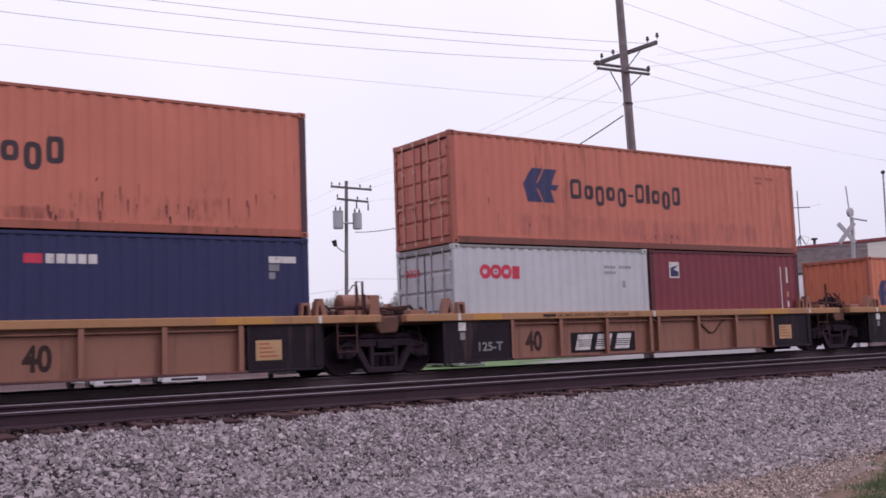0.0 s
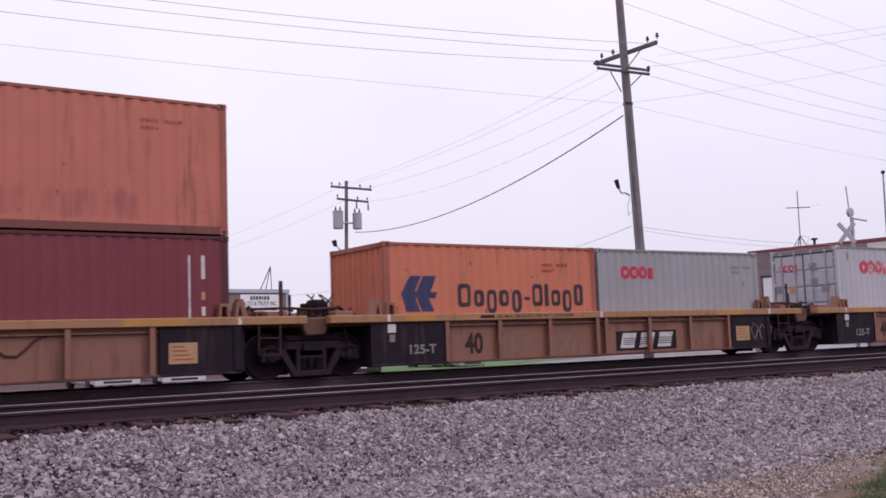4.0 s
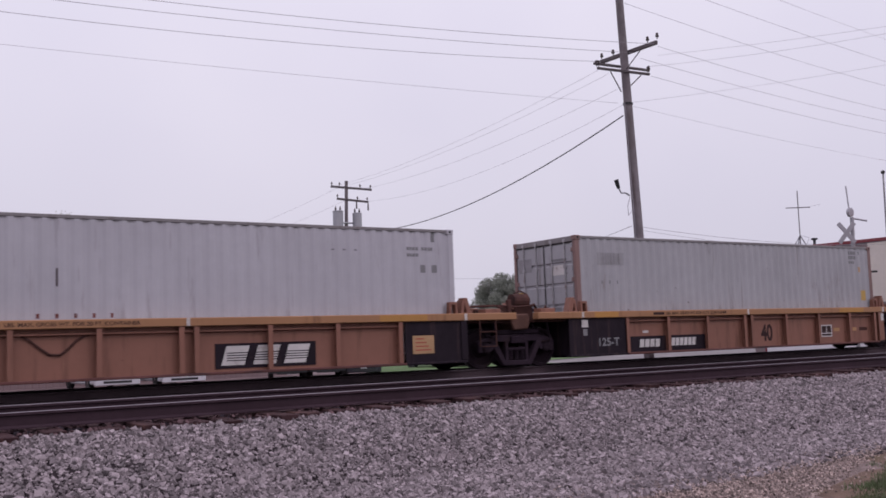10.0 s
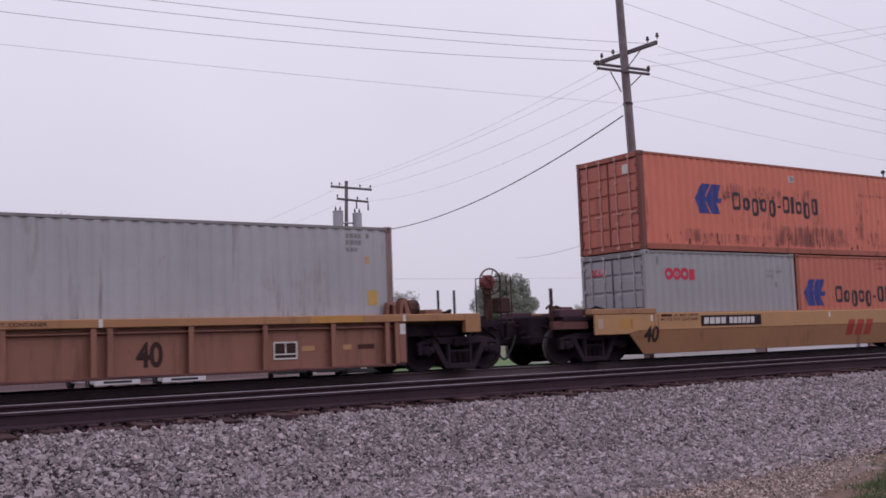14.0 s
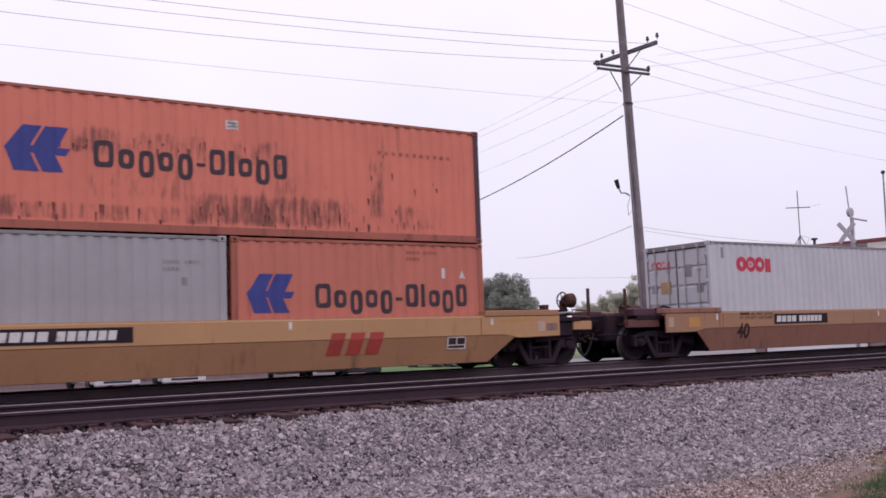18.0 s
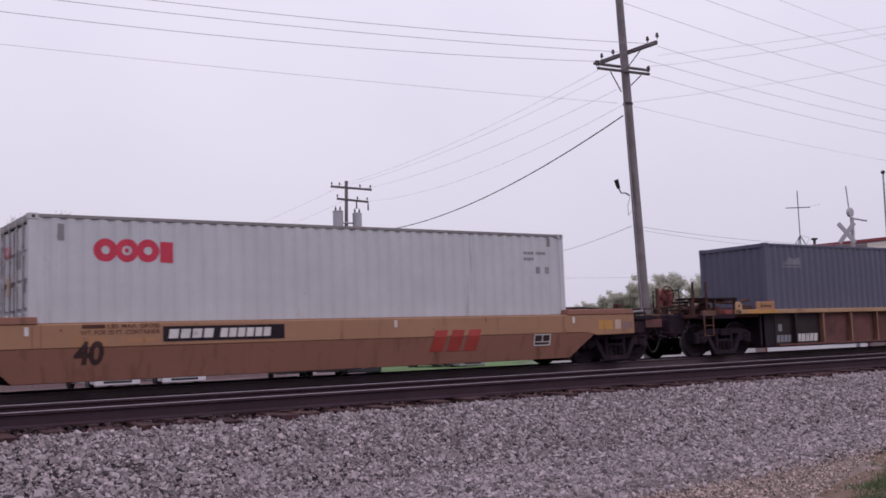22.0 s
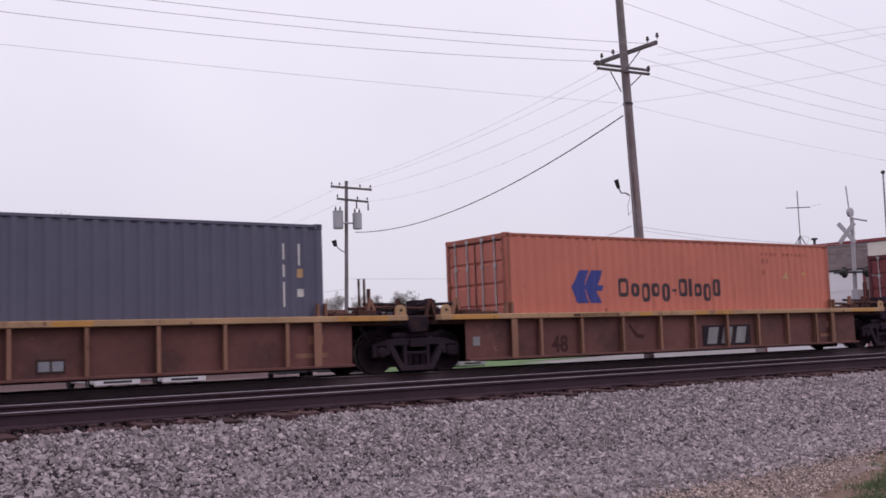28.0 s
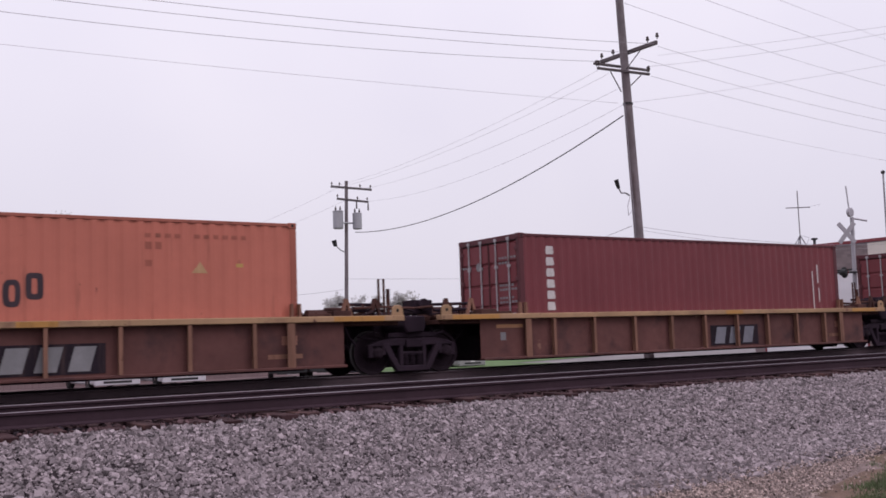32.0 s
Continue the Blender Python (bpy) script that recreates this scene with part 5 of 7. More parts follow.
def articulated_unit(label, x, right, forty, logo=None, hook=None, ident=False, full_tan=False, top="levers"):
    """One platform of an articulated well car with open ribs."""
    car = thing("well_car", label, "railway well car", "tan well cars of the train")
    RIDERS.append((car, x, TRACK_Y, 0.0))
    xr = 13.86 if right == "joint" else 14.32
    for s in (-1, 1):
        part("top_chord", prism(B(), [(-1.42, 1.06), (-1.42, 1.222), (xr, 1.222), (xr, 1.06)], *ordered(s * 1.20, s * 1.42)), "tan_chord", car, "worn ochre top chord", bevel=.014)
    tan0, tan1 = 1.46, (12.2 if full_tan else 10.86)
    for s in (-1, 1):
        for a, b, m in ((-.45, tan0, "black_paint"), (tan0, tan1, "rusty"), (tan1, 12.45, "black_paint")):
            part("bottom_chord", box(B(), a, b, *ordered(s * 1.24, s * 1.405), .135, .185), m, car, bevel=.01)
    side_wall(car, tan0, tan1, .18, 1.06, "tan", 1.245)
    side_wall(car, -.45, tan0, .18, 1.06, "black_paint", 1.345, "end_sheet")
    if not full_tan:
        side_wall(car, tan1, 12.42, .18, 1.06, "black_paint", 1.345, "end_sheet")
    part("stiffener", prism(B(), [(-1.335, .955), (-1.335, .985), (-1.265, 1.0), (-1.265, .93)], tan0 + .02, tan1 - .02, "x"), "tan", car)
    ribs = [1.47, 2.93, 4.42, 5.93, 6.22, 7.72, 9.22, 10.72] + ([12.0, 12.24] if full_tan else [])
    rib_posts(car, ribs, .19, 1.055, "tan", .10)
    part("side_end_post", box(B(), 12.30, 12.46, -1.40, -1.30, .20, 1.05), "black_paint" if not full_tan else "tan", car, bevel=.01)
    part("well_floor", box(B(), -.3, 12.4, -1.24, 1.24, .13, .20), "grime", car)
    for a in (-.03, 6.05, 12.42):
        car_mark(car, "reflector", box(B(), a - .035, a + .035, FACE - .004, FACE - .001, 1.07, 1.215), "mark_white", "white reflective mark")
    for a, b in ((.35, 1.15), (10.2, 11.4)):
        car_mark(car, "yellow_patch", box(B(), a, b, FACE - .003, FACE - .0005, 1.075, 1.205), "bright_yellow", "bright yellow paint patch")
    chord_writing(car, 2.83, 1.11)
    written("character", "125-T", .19, .50, .38, -1.371, "mark_grey", car, .68, 0, .035)
    written("numeral", "40", .43, forty, .345, -1.268, "mark_black", car, .50, 0, .05)
    car_mark(car, "defect_card", box(B(), -.04, .16, -1.372, -1.366, .84, 1.02), "mark_white")
    car_mark(car, "defect_card", box(B(), .0, .13, -1.372, -1.366, .64, .80), "mark_grey")
    if not full_tan:
        card = car_mark(car, "placard", box(B(), 11.03, 11.58, -1.375, -1.366, .37, .76), "placard", "ochre notice board")
        for i in range(4):
            car_mark(card, "notice_line", box(B(), 11.10, 11.50 - .06 * i, -1.379, -1.3755, .44 + .08 * i, .46 + .08 * i), "car_red")
    else:
        sign = car_mark(car, "tag_plate", box(B(), 9.46, 9.94, -1.275, -1.265, .39, .70), "mark_black")
        bm = B()
        for a, b, c_, d_ in ((9.44, 9.96, .37, .40), (9.44, 9.96, .69, .72), (9.44, 9.47, .37, .72), (9.93, 9.96, .37, .72)):
            box(bm, a, b, -1.28, -1.265, c_, d_)
        box(bm, 9.69, 9.715, -1.28, -1.265, .48, .70)
        box(bm, 9.46, 9.94, -1.28, -1.265, .46, .485)
        car_mark(sign, "plate_edge", bm, "mark_white")
        car_mark(car, "post_sticker", box(B(), 12.31, 12.45, -1.405, -1.4005, .80, 1.02), "mark_white", "white sticker on the end post")
        for a, b, m in ((10.05, 10.35, "yellow"), (11.35, 11.75, "rust_iron"), (11.0, 11.2, "yellow")):
            car_mark(car, "faded_patch", box(B(), a, b, -1.272, -1.265, .52, .62), m)
    if logo is not None:
        slant_logo(car, logo + .14, .30, 1.9, .37, "mark_white", "black_paint")
    if hook is not None:       # a hose that droops against the sheet
        pts = [(hook + u, -1.285, z) for u, z in ((-.55, .95), (-.42, .88), (-.25, .74), (-.08, .62), (.10, .61), (.24, .72), (.38, .86), (.50, .93), (.60, .95))]
        part("drooping_hose", tube(B(), pts, .022), "rust_iron", car, "drooping dark cable")
    if ident:
        part("number_board", box(B(), 1.47, 4.40, -1.285, -1.265, .19, .58), "black_paint", car, "black number board")
        stencil_bars(car, 1.95, .30, 4, .15, .20, "mark_white", -1.286)
        stencil_bars(car, 3.10, .31, 6, .125, .20, "mark_white", -1.286)
        car_mark(car, "small_label", box(B(), 2.1, 2.3, -1.272, -1.265, .66, .72), "mark_white")
    end_gear(car, -1, -.28, -1.40, "tan")
    end_gear(car, 1, 12.48, xr - .02, "tan" if right == "joint" else "plain")
    if right == "joint":
        joint(car, 14.17, "tan", top)
        bogie(car, 14.12)
        stirrup(car, 12.82, .45, -1.39, .47, "rust_iron")
        if top != "drum":
            handrail(car, 13.30, -1.36, 1.2, 1.92, .15 if top == "tank" else .03)
            part("valve_post", rod(B(), (13.58, -1.2, 1.1), (13.58, -1.2, 1.66), .03), "grime", car)
    else:
        bogie(car, 14.10)
        part("corner_plate", box(B(), 14.0, 14.42, -1.44, -1.30, .80, 1.22), "tan_chord", car, bevel=.012)
        part("truck_guard", box(B(), 12.5, 14.0, -1.10, -1.0, .75, 1.0), "grime", car)
        brake_wheel(car, 15.48, -.45, 2.0, .31, "gear_red", "y")
        part("brake_stand", tube(B(), [(15.92, -.5, 1.0), (15.92, -.5, 2.12), (16.06, -.5, 2.12), (16.06, -.5, 1.0)], .016), "rust_iron", car)
        part("gear_case", box(B(), 15.6, 15.95, -.6, -.3, 1.25, 1.62), "rust_iron", car, bevel=.03)
        for u in (13.62, 14.06):
            part("handrail", rod(B(), (u, -.95, 1.08), (u, -.95, 1.76), .028), "grime", car)
        bm = turned(B(), (12.98, -.8, 1.36), [(-.16, .06), (-.14, .20), (.12, .20), (.15, .08)], "x", 12)
        box(bm, 12.78, 13.25, -1.0, -.55, 1.1, 1.22)
        part("winch", bm, "rust_iron", car)
        end_deck = part("end_platform", box(B(), 14.35, 15.25, -1.0, 1.0, .92, 1.08), "grime", car)
        coupler(car, 15.1, 1)
    return car

def brake_wheel(car, x, y, z, r, mat, axis="x", reach=0.0):
    """A spoked hand wheel on its gear box; axis: the way its spindle points."""
    def at(u, v, w):       # u along the spindle, v across, w up
        return (x + u, y + v, z + w) if axis == "x" else (x + v, y + u, z + w)
    bm = tube(B(), [at(0, r * math.cos(a), r * math.sin(a)) for a in [2 * math.pi * i / 20 for i in range(21)]], .02)
    for k in range(5):
        a = 2 * math.pi * k / 5
        rod(bm, at(0, 0, 0), at(0, r * math.cos(a), r * math.sin(a)), .014, sides=5)
    w = part("brake_wheel", bm, "rust_iron", car, "round rusty hand brake wheel")
    part("gear_box", turned(B(), (x, y, z), [(.02, .10), (.04 + reach * .6, .17), (.18 + reach, .17 + reach * .15), (.22 + reach, .10)], axis, 12), mat, w, "red brake gear box")
    part("brake_stand", box(B(), x - .08 + reach, x + .08 + reach, y + .08, y + .20, 1.0, z), "rust_iron", car)
    if not reach:
        part("brake_guard", tube(B(), [(x - .1, y - .5, 1.0), (x - .1, y - .5, z + .1), (x - .1, y + .45, z + .1), (x - .1, y + .45, 1.0)], .017), "grime", car)

def coupler(car, x, d):
    bm = box(B(), *ordered(x - d * .2, x + d * .55), -.10, .10, .76, .98)
    prism(bm, [(x + d * .50, .64), (x + d * .95, .64), (x + d * .95, 1.05), (x + d * .50, 1.05)][::d], -.20, .20)
    part("coupler", bm, "grime", car, "knuckle coupler", bevel=.03)
    r = 1.0 if d > 0 else .35
    pts = [(x + d * (.22 + .72 * r * i / 14), -.62, .70 - .55 * r * math.sin(math.pi * i / 14)) for i in range(15)]
    h = part("air_hose", tube(B(), pts, .026, 8), "rubber", car, "black rubber air hose")
    part("hose_fitting", turned(B(), (x + d * .22, -.62, .70), [(-.05, .04), (.05, .04)], "x", 8), "tread", h, "bright metal hose fitting")
    bm = tube(B(), [(x + d * .1, -1.05, .95), (x + d * .25, -1.05, .62), (x + d * .8, -.6, .64)], .02)
    part("uncoupling_lever", bm, "grime", car)
    # short pipes, a second hose and a chain round the coupler
    rng = random.Random(int(x * 10))
    for i in range(6):
        u, v, w = x + d * rng.uniform(-.15, .45), rng.uniform(-.9, .3), rng.uniform(.72, 1.12)
        part("end_pipe", tube(B(), [(u, v, w), (u + d * rng.uniform(.05, .3), v + rng.uniform(-.15, .15), w - rng.uniform(.05, .3)), (u + d * rng.uniform(.2, .5), v, w - rng.uniform(0, .25))], rng.uniform(.016, .035)), rng.choice(["grime", "rust_iron"]), car)
    for i in range(3):
        u, v = x + d * rng.uniform(-.1, .3), rng.uniform(-.7, .2)
        part("end_casting", box(B(), u - .09, u + .09, v, v + .18, rng.uniform(.62, .74), rng.uniform(.88, 1.2)), rng.choice(["grime", "rust_iron"]), car, bevel=.02)
    pts = [(x + d * (.30 + .30 * i / 8), -.45, .72 - .34 * math.sin(math.pi * i / 8)) for i in range(9)]
    part("air_hose", tube(B(), pts, .016, 6), "rubber", car)

def smooth_well_car(label, x, ident_x, forty, logo_x, texts, coat, lower, wheel_mat="rust_iron"):
    """A stand-alone well car with smooth folded sides."""
    car = thing("well_car", label, "railway well car", "golden single well cars")
    RIDERS.append((car, x, TRACK_Y, 0.0))
    for s in (-1, 1):
        upper = [(-2.02, 1.14), (14.35, 1.14), (14.35, .66), (13.10, .64), (12.70, .72), (-.55, .72), (-.95, .64), (-2.02, .64)]
        part("upper_side", prism(B(), upper, *ordered(s * 1.36, s * 1.42)), coat, car, bevel=.012)
        bm = B()
        out, inn, t = 1.418, 1.30, .03
        quad = [((-.93, s * out, .715), (13.05, s * out, .715), (12.25, s * inn, .13), (-.28, s * inn, .13))]
        for q in quad:
            v = [bm.verts.new(p) for p in q] + [bm.verts.new((p[0], p[1] - s * t, p[2])) for p in q]
            for f in ((0, 1, 2, 3), (7, 6, 5, 4), (0, 4, 5, 1), (1, 5, 6, 2), (2, 6, 7, 3), (3, 7, 4, 0)):
                bm.faces.new([v[i] for i in f])
        part("lower_side", bm, lower, car, "darker sloping lower side sheet")
        part("top_flange", box(B(), 0.05, 12.12, *ordered(s * 1.24, s * 1.40), 1.14, 1.165), coat, car)
        for a, b in ((-2.10, .12), (12.13, 14.33)):
            part("end_cap", prism(B(), [(a, 1.143), (b, 1.143), (b - .02, 1.275), (a + .02, 1.275)], *ordered(s * 1.16, s * 1.435)), lower, car, "darker end cap plate", bevel=.012)
        part("end_bracket", box(B(), -3.15, -2.03, *ordered(s * 1.05, s * 1.20), .80, 1.0), "rusty", car, bevel=.012)
        part("deck_block", box(B(), -2.92, -2.15, *ordered(s * .80, s * 1.18), 1.10, 1.29), "post_dark", car, "dark greasy block on the deck", bevel=.015)
        part("end_bracket", box(B(), 14.97, 15.57, *ordered(s * 1.12, s * 1.20), .79, 1.0), coat if wheel_mat else "rusty", car, "end plate", bevel=.01)
        part("end_platform", box(B(), 14.37, 14.96, *ordered(s * .7, s * 1.17), .66, .98), "grime", car, bevel=.012)
    part("well_floor", box(B(), -.3, 12.4, -1.24, 1.24, .12, .20), "grime", car)
    for a in (.02, .16, 12.02):
        part("side_seam", box(B(), a, a + .02, FACE - .006, FACE, .74, 1.13), "tan", car)
    car_mark(car, "stencil_bar", box(B(), texts, texts + .40, FACE - .004, FACE - .001, 1.055, 1.125), "rust_iron")
    written("stencil", "LBS. MAX. GROSS", .075, texts + .45, 1.055, FACE - .003, "rust_iron", car, .94)
    written("stencil", "WT. FOR 20 FT. CONTAINER", .075, texts - .03, .945, FACE - .003, "rust_iron", car, 1.42)
    if not wheel_mat:
        car_mark(car, "paint_patch", box(B(), 1.57, 2.18, FACE - .003, FACE - .0005, .79, .88), "tan_chord", "streak of brighter paint")
        car_mark(car, "paint_patch", box(B(), .70, 1.30, FACE - .003, FACE - .0005, .74, .90), "tan_chord", "brighter paint behind the numeral")
    written("numeral", "40", .38, forty, .44, FACE - .006, "mark_black", car, .52, .05, .05, to_fold)
    part("number_board", box(B(), ident_x, ident_x + 2.44, FACE - .006, FACE, .79, 1.07), "black_paint", car, "black number board")
    stencil_bars(car, ident_x + .10, .845, 4, .18, .17, "mark_white", FACE - .006)
    stencil_bars(car, ident_x + 1.10, .845, 6, .142, .17, "mark_white", FACE - .006)
    slant_logo(car, logo_x, .40, 1.32, .46, "car_red")
    for a in (-.1, 7.3, 12.3):
        car_mark(car, "reflector", box(B(), a, a + .07, FACE - .003, FACE - .0005, .95, 1.10), "mark_white", "white reflective mark")
    for a, b, z0, z1, m in ((-1.18, -.74, .77, 1.02, "bright_yellow"), (-1.92, -1.74, .79, 1.03, "faded_patch"), (13.68, 13.88, .78, 1.01, "faded_patch"), (13.93, 14.27, .79, .96, "rust_grey"), (12.6, 13.5, 1.02, 1.08, "bright_yellow") if wheel_mat else (13.14, 13.60, .78, 1.0, "bright_yellow")):
        car_mark(car, "paint_patch", box(B(), a, b, FACE - .004, FACE - .0005, z0, z1), m)
    sign = car_mark(car, "tag_plate", to_fold(box(B(), 11.10, 11.60, FACE - .006, FACE, .44, .71)), "mark_black")
    bm = B()
    for q in ((11.10, 11.60, .44, .465), (11.10, 11.60, .685, .71), (11.10, 11.13, .44, .71), (11.57, 11.60, .44, .71), (11.34, 11.365, .53, .70), (11.12, 11.58, .52, .54)):
        box(bm, q[0], q[1], FACE - .010, FACE - .0065, q[2], q[3])
    car_mark(sign, "plate_mark", to_fold(bm), "mark_white")
    for d, a, b in ((-1, -.28, -2.85), (1, 12.48, 15.2)):
        end_gear(car, d, a, b, "yellow")
        coupler(car, b, d)
        part("draft_box", box(B(), *ordered(b - d * .05, b + d * (.62 if d < 0 else .45)), -.70, .60, .46, 1.08 if d > 0 else 1.17), "grime", car, bevel=.05)
        u = -2.95 if d < 0 else 15.74
        part("end_post", box(B(), u - .03, u + .03, -.95, -.89, .9, 1.81), "rust_iron", car, "upright rusty post")
        part("end_sill", box(B(), *ordered(b - d * .25, b), -1.15, 1.15, .78, 1.06), "grime", car, bevel=.015)
    # the outer platform: stacked pipes, a low rail and the brake
    for y, z, r, m in ((-1.10, 1.05, .028, "rod_steel"), (-1.02, 1.13, .024, "grime"), (-1.06, 1.19, .03, "mark_grey"), (-.95, 1.25, .026, "grime")):
        part("deck_pipe", tube(B(), [(14.34, y, z), (14.7, y - .02, z + .015), (15.02, y, z + .03)], r), m, car)
    part("end_rail", tube(B(), [(14.99, -1.16, .98), (14.99, -1.16, 1.28), (15.55, -1.16, 1.24), (15.55, -1.16, .98)], .018), "rust_iron", car)
    part("end_rail", tube(B(), [(14.99, -1.16, 1.12), (15.55, -1.16, 1.10), (15.72, -.92, 1.08)], .022), "casting", car)
    part("end_walk", box(B(), 14.9, 16.05, -.93, .5, .985, 1.02), "grime", car)
    bogie(car, -1.72)
    bogie(car, 14.02)
    if wheel_mat:
        brake_wheel(car, 15.70, .0, 1.56, .21, wheel_mat, reach=.14)
    return car

def rusty_deck(car, d, x_in, rail):
    """Low plate, gussets and a pipe truss over the end of an old well car."""
    def X(u):
        return x_in + d * u
    part("walk_plate", box(B(), *ordered(X(.02), X(.98)), -1.26, -.45, 1.205, 1.27), "rust_iron", car, "rusty walkway plate", bevel=.01)
    for u in (1.02, 1.72):
        bm = prism(B(), [(X(u - .16), 1.10), (X(u - .09), 1.10), (X(u + .03), 1.58), (X(u - .03), 1.58)][::d], -1.06, -.98)
        prism(bm, [(X(u + .12), 1.10), (X(u + .20), 1.10), (X(u + .035), 1.58), (X(u - .02), 1.58)][::d], -1.055, -.985)
        part("gusset", bm, "rusty_rib" if u < 1.5 else "rust_iron", car, "upright rusty gusset plate")
    for z, y, m in ((1.34, -.95, "grime"), (1.47, -.85, "grime"), (1.40, -.2, "rust_iron")):
        part("truss_pipe", rod(B(), (X(.95), y, z), (X(2.0), y, z - .02), .035), m, car)
    for u in (1.25, 1.5):
        part("truss_pipe", rod(B(), (X(u), -.9, 1.1), (X(u), -.9, 1.47), .026), "rust_iron", car)
    if rail:
        handrail(car, rail, -1.0, 1.1, 2.0, .13)
        part("valve_post", box(B(), rail + .22, rail + .28, -1.0, -.94, 1.1, 1.79), "rust_iron", car)

def rusty_unit(label, x, left, right, xl, xr, logo=None, ident=False, joint_x=14.63, s0=-1.25, s1=13.3, mark=None, ribs=0.0, faint=False):
    """One platform of an old rust-brown articulated well car with close ribs."""
    car = thing("well_car", label, "railway well car", "rusty articulated well cars")
    RIDERS.append((car, x, TRACK_Y, 0.0))
    for s in (-1, 1):
        part("top_chord", box(B(), xl, xr, *ordered(s * 1.20, s * 1.42), 1.085, 1.205), "chord_worn", car, "flaking yellow top chord", bevel=.012)
        part("bottom_chord", box(B(), s0, s1, *ordered(s * 1.22, s * 1.40), .16, .215), "rusty", car, bevel=.01)
    side_wall(car, s0, s1, .20, 1.085, "rusty", 1.245)
    if ident:
        rib_posts(car, [.85 + ribs], .215, 1.08, "maroon_dark", .075)
    rib_posts(car, [u + ribs for u in ((2.13,) if ident else (.85, 2.13)) + (3.5, 4.83, 6.1, 7.39, 8.68, 9.97, 11.27)], .215, 1.08, "rusty_rib", .075)
    rib_posts(car, [12.05] if ribs else [.05, 12.05], .20, 1.08, "rusty_rib", .17)
    for u in (xl - .02 if ident else xl + .16, xr - .16):           # lugs with an eye at the chord's ends
        bm = prism(B(), [(u - .14, 1.20), (u + .14, 1.20), (u + .13, 1.36), (u + .06, 1.42), (u - .06, 1.42), (u - .13, 1.36)], -1.40, -1.36)
        lug = part("lifting_lug", bm, "chord_worn", car, "flaking tan lug with an eye", bevel=.008)
        # the eye is a black disc on the plate, painted as a dark opening
        part("lug_eye", turned(B(), (u, 0, 1.31), [(-1.404, .035), (-1.400, .035)], "y", 12), "gap_black", lug)
    part("well_floor", box(B(), -.3, 12.4, -1.24, 1.24, .13, .20), "grime", car)
    for a, b in ((xl + .3, xl + 1.6), (6.9, 7.6), (xr - 1.7, xr - .5)):
        car_mark(car, "yellow_patch", box(B(), a, b, FACE - .003, FACE - .0005, 1.095, 1.195), "bright_yellow", "bright yellow paint patch")
    for a, b, z0, z1, m in ((11.90, 12.24, .65, .83, "tan"), (11.60, 12.35, .38, .47, "rusty_rib"), (-.79, -.02, .88, .96, "tan_chord"), (-.68, -.53, .60, .78, "mark_grey")):
        if a > 0 or faint:
            car_mark(car, "faded_patch", box(B(), a, b, -1.270, -1.265, z0, z1), m)
    if mark:
        car_mark(car, "smudge", prism(B(), [(3.84, .90), (3.95, .78), (4.1, .64), (4.32, .62), (4.30, .52), (4.05, .55), (3.92, .70), (3.80, .86)], -1.269, -1.265), "faint_black", "dark oily smudge")
    if mark:
        car_mark(car, "faded_patch", box(B(), -1.05, -.86, -1.272, -1.265, .50, .70), "mark_grey", "pale square sticker")
        written("numeral", mark, .37, 1.25, .29, -1.268, "faint_black", car, .51, 0, .05)
        chord_writing(car, 2.10, 1.11, "rust_iron", 1.26)
        for a, b in ((4.06, 4.52), (6.1, 6.61)):
            car_mark(car, "yellow_patch", box(B(), a, b, FACE - .003, FACE - .0005, 1.095, 1.195), "bright_yellow", "bright yellow paint patch")
    if logo is not None:
        part("logo_panel", box(B(), logo - .1, logo + 1.85, -1.275, -1.265, .26, .80), "black_paint", car, "faded dark logo panel")
        for i in range(3):
            u = logo + .05 + .57 * i
            bm = prism(B(), [(u, .31), (u + .38, .31), (u + .50, .75), (u + .12, .75)], -1.279, -1.275)
            car_mark(car, "logo_bar", bm, "emblem_grey" if faint else "mark_grey")
    if ident:
        part("dark_sheet", box(B(), s0, 2.20, -1.272, -1.265, .22, 1.08), "maroon_dark", car, "dark maroon side sheet")
        # this end is open; an added black sheet stands for the shade inside
        part("end_sheet", box(B(), -.45, s0, -1.25, -1.20, .18, 1.08), "black_paint", car, "black sheet standing for shade in the open end")
        stencil_bars(car, .20, .27, 4, .13, .20, "emblem_grey", -1.275)
        stencil_bars(car, 1.12, .27, 5, .155, .22, "mark_white", -1.275)
        car_mark(car, "faded_patch", box(B(), .30, .46, -1.276, -1.2725, .58, .78), "mark_grey")
        sign = car_mark(car, "tag_plate", box(B(), 6.67, 7.17, -1.275, -1.265, .28, .54), "mark_black")
        car_mark(sign, "plate_mark", bars(B(), 6.71, .33, [.19, .19], [(0, .17), (0, .17)], -1.277, .04), "emblem_grey")
    if left == "end":
        end_gear(car, -1, -.28, -3.0, "rusty")
        bogie(car, -1.75)
        coupler(car, -3.0, -1)
        part("draft_box", box(B(), -3.55, -2.88, -.75, .60, .52, 1.14), "grime", car, bevel=.05)
        for i in range(4):
            car_mark(car, "stencil_bar", box(B(), -.56 + .12 * i, -.49 + .12 * i, -1.404, -1.4005, 1.27, 1.33), "mark_black")
        handrail(car, -2.97, -1.1, 1.1, 1.98, .02)
        handrail(car, -2.45, -1.1, 1.1, 1.98, .02)
        stirrup(car, -2.91, .35, -1.40, .53, "casting")
        brake_wheel(car, -3.07, -.30, 1.68, .23, "gear_red", "y")
        bm = tube(B(), [(-3.0, -.9, 1.52), (-1.2, -.9, 1.40), (-.4, -.9, 1.50)], .035)
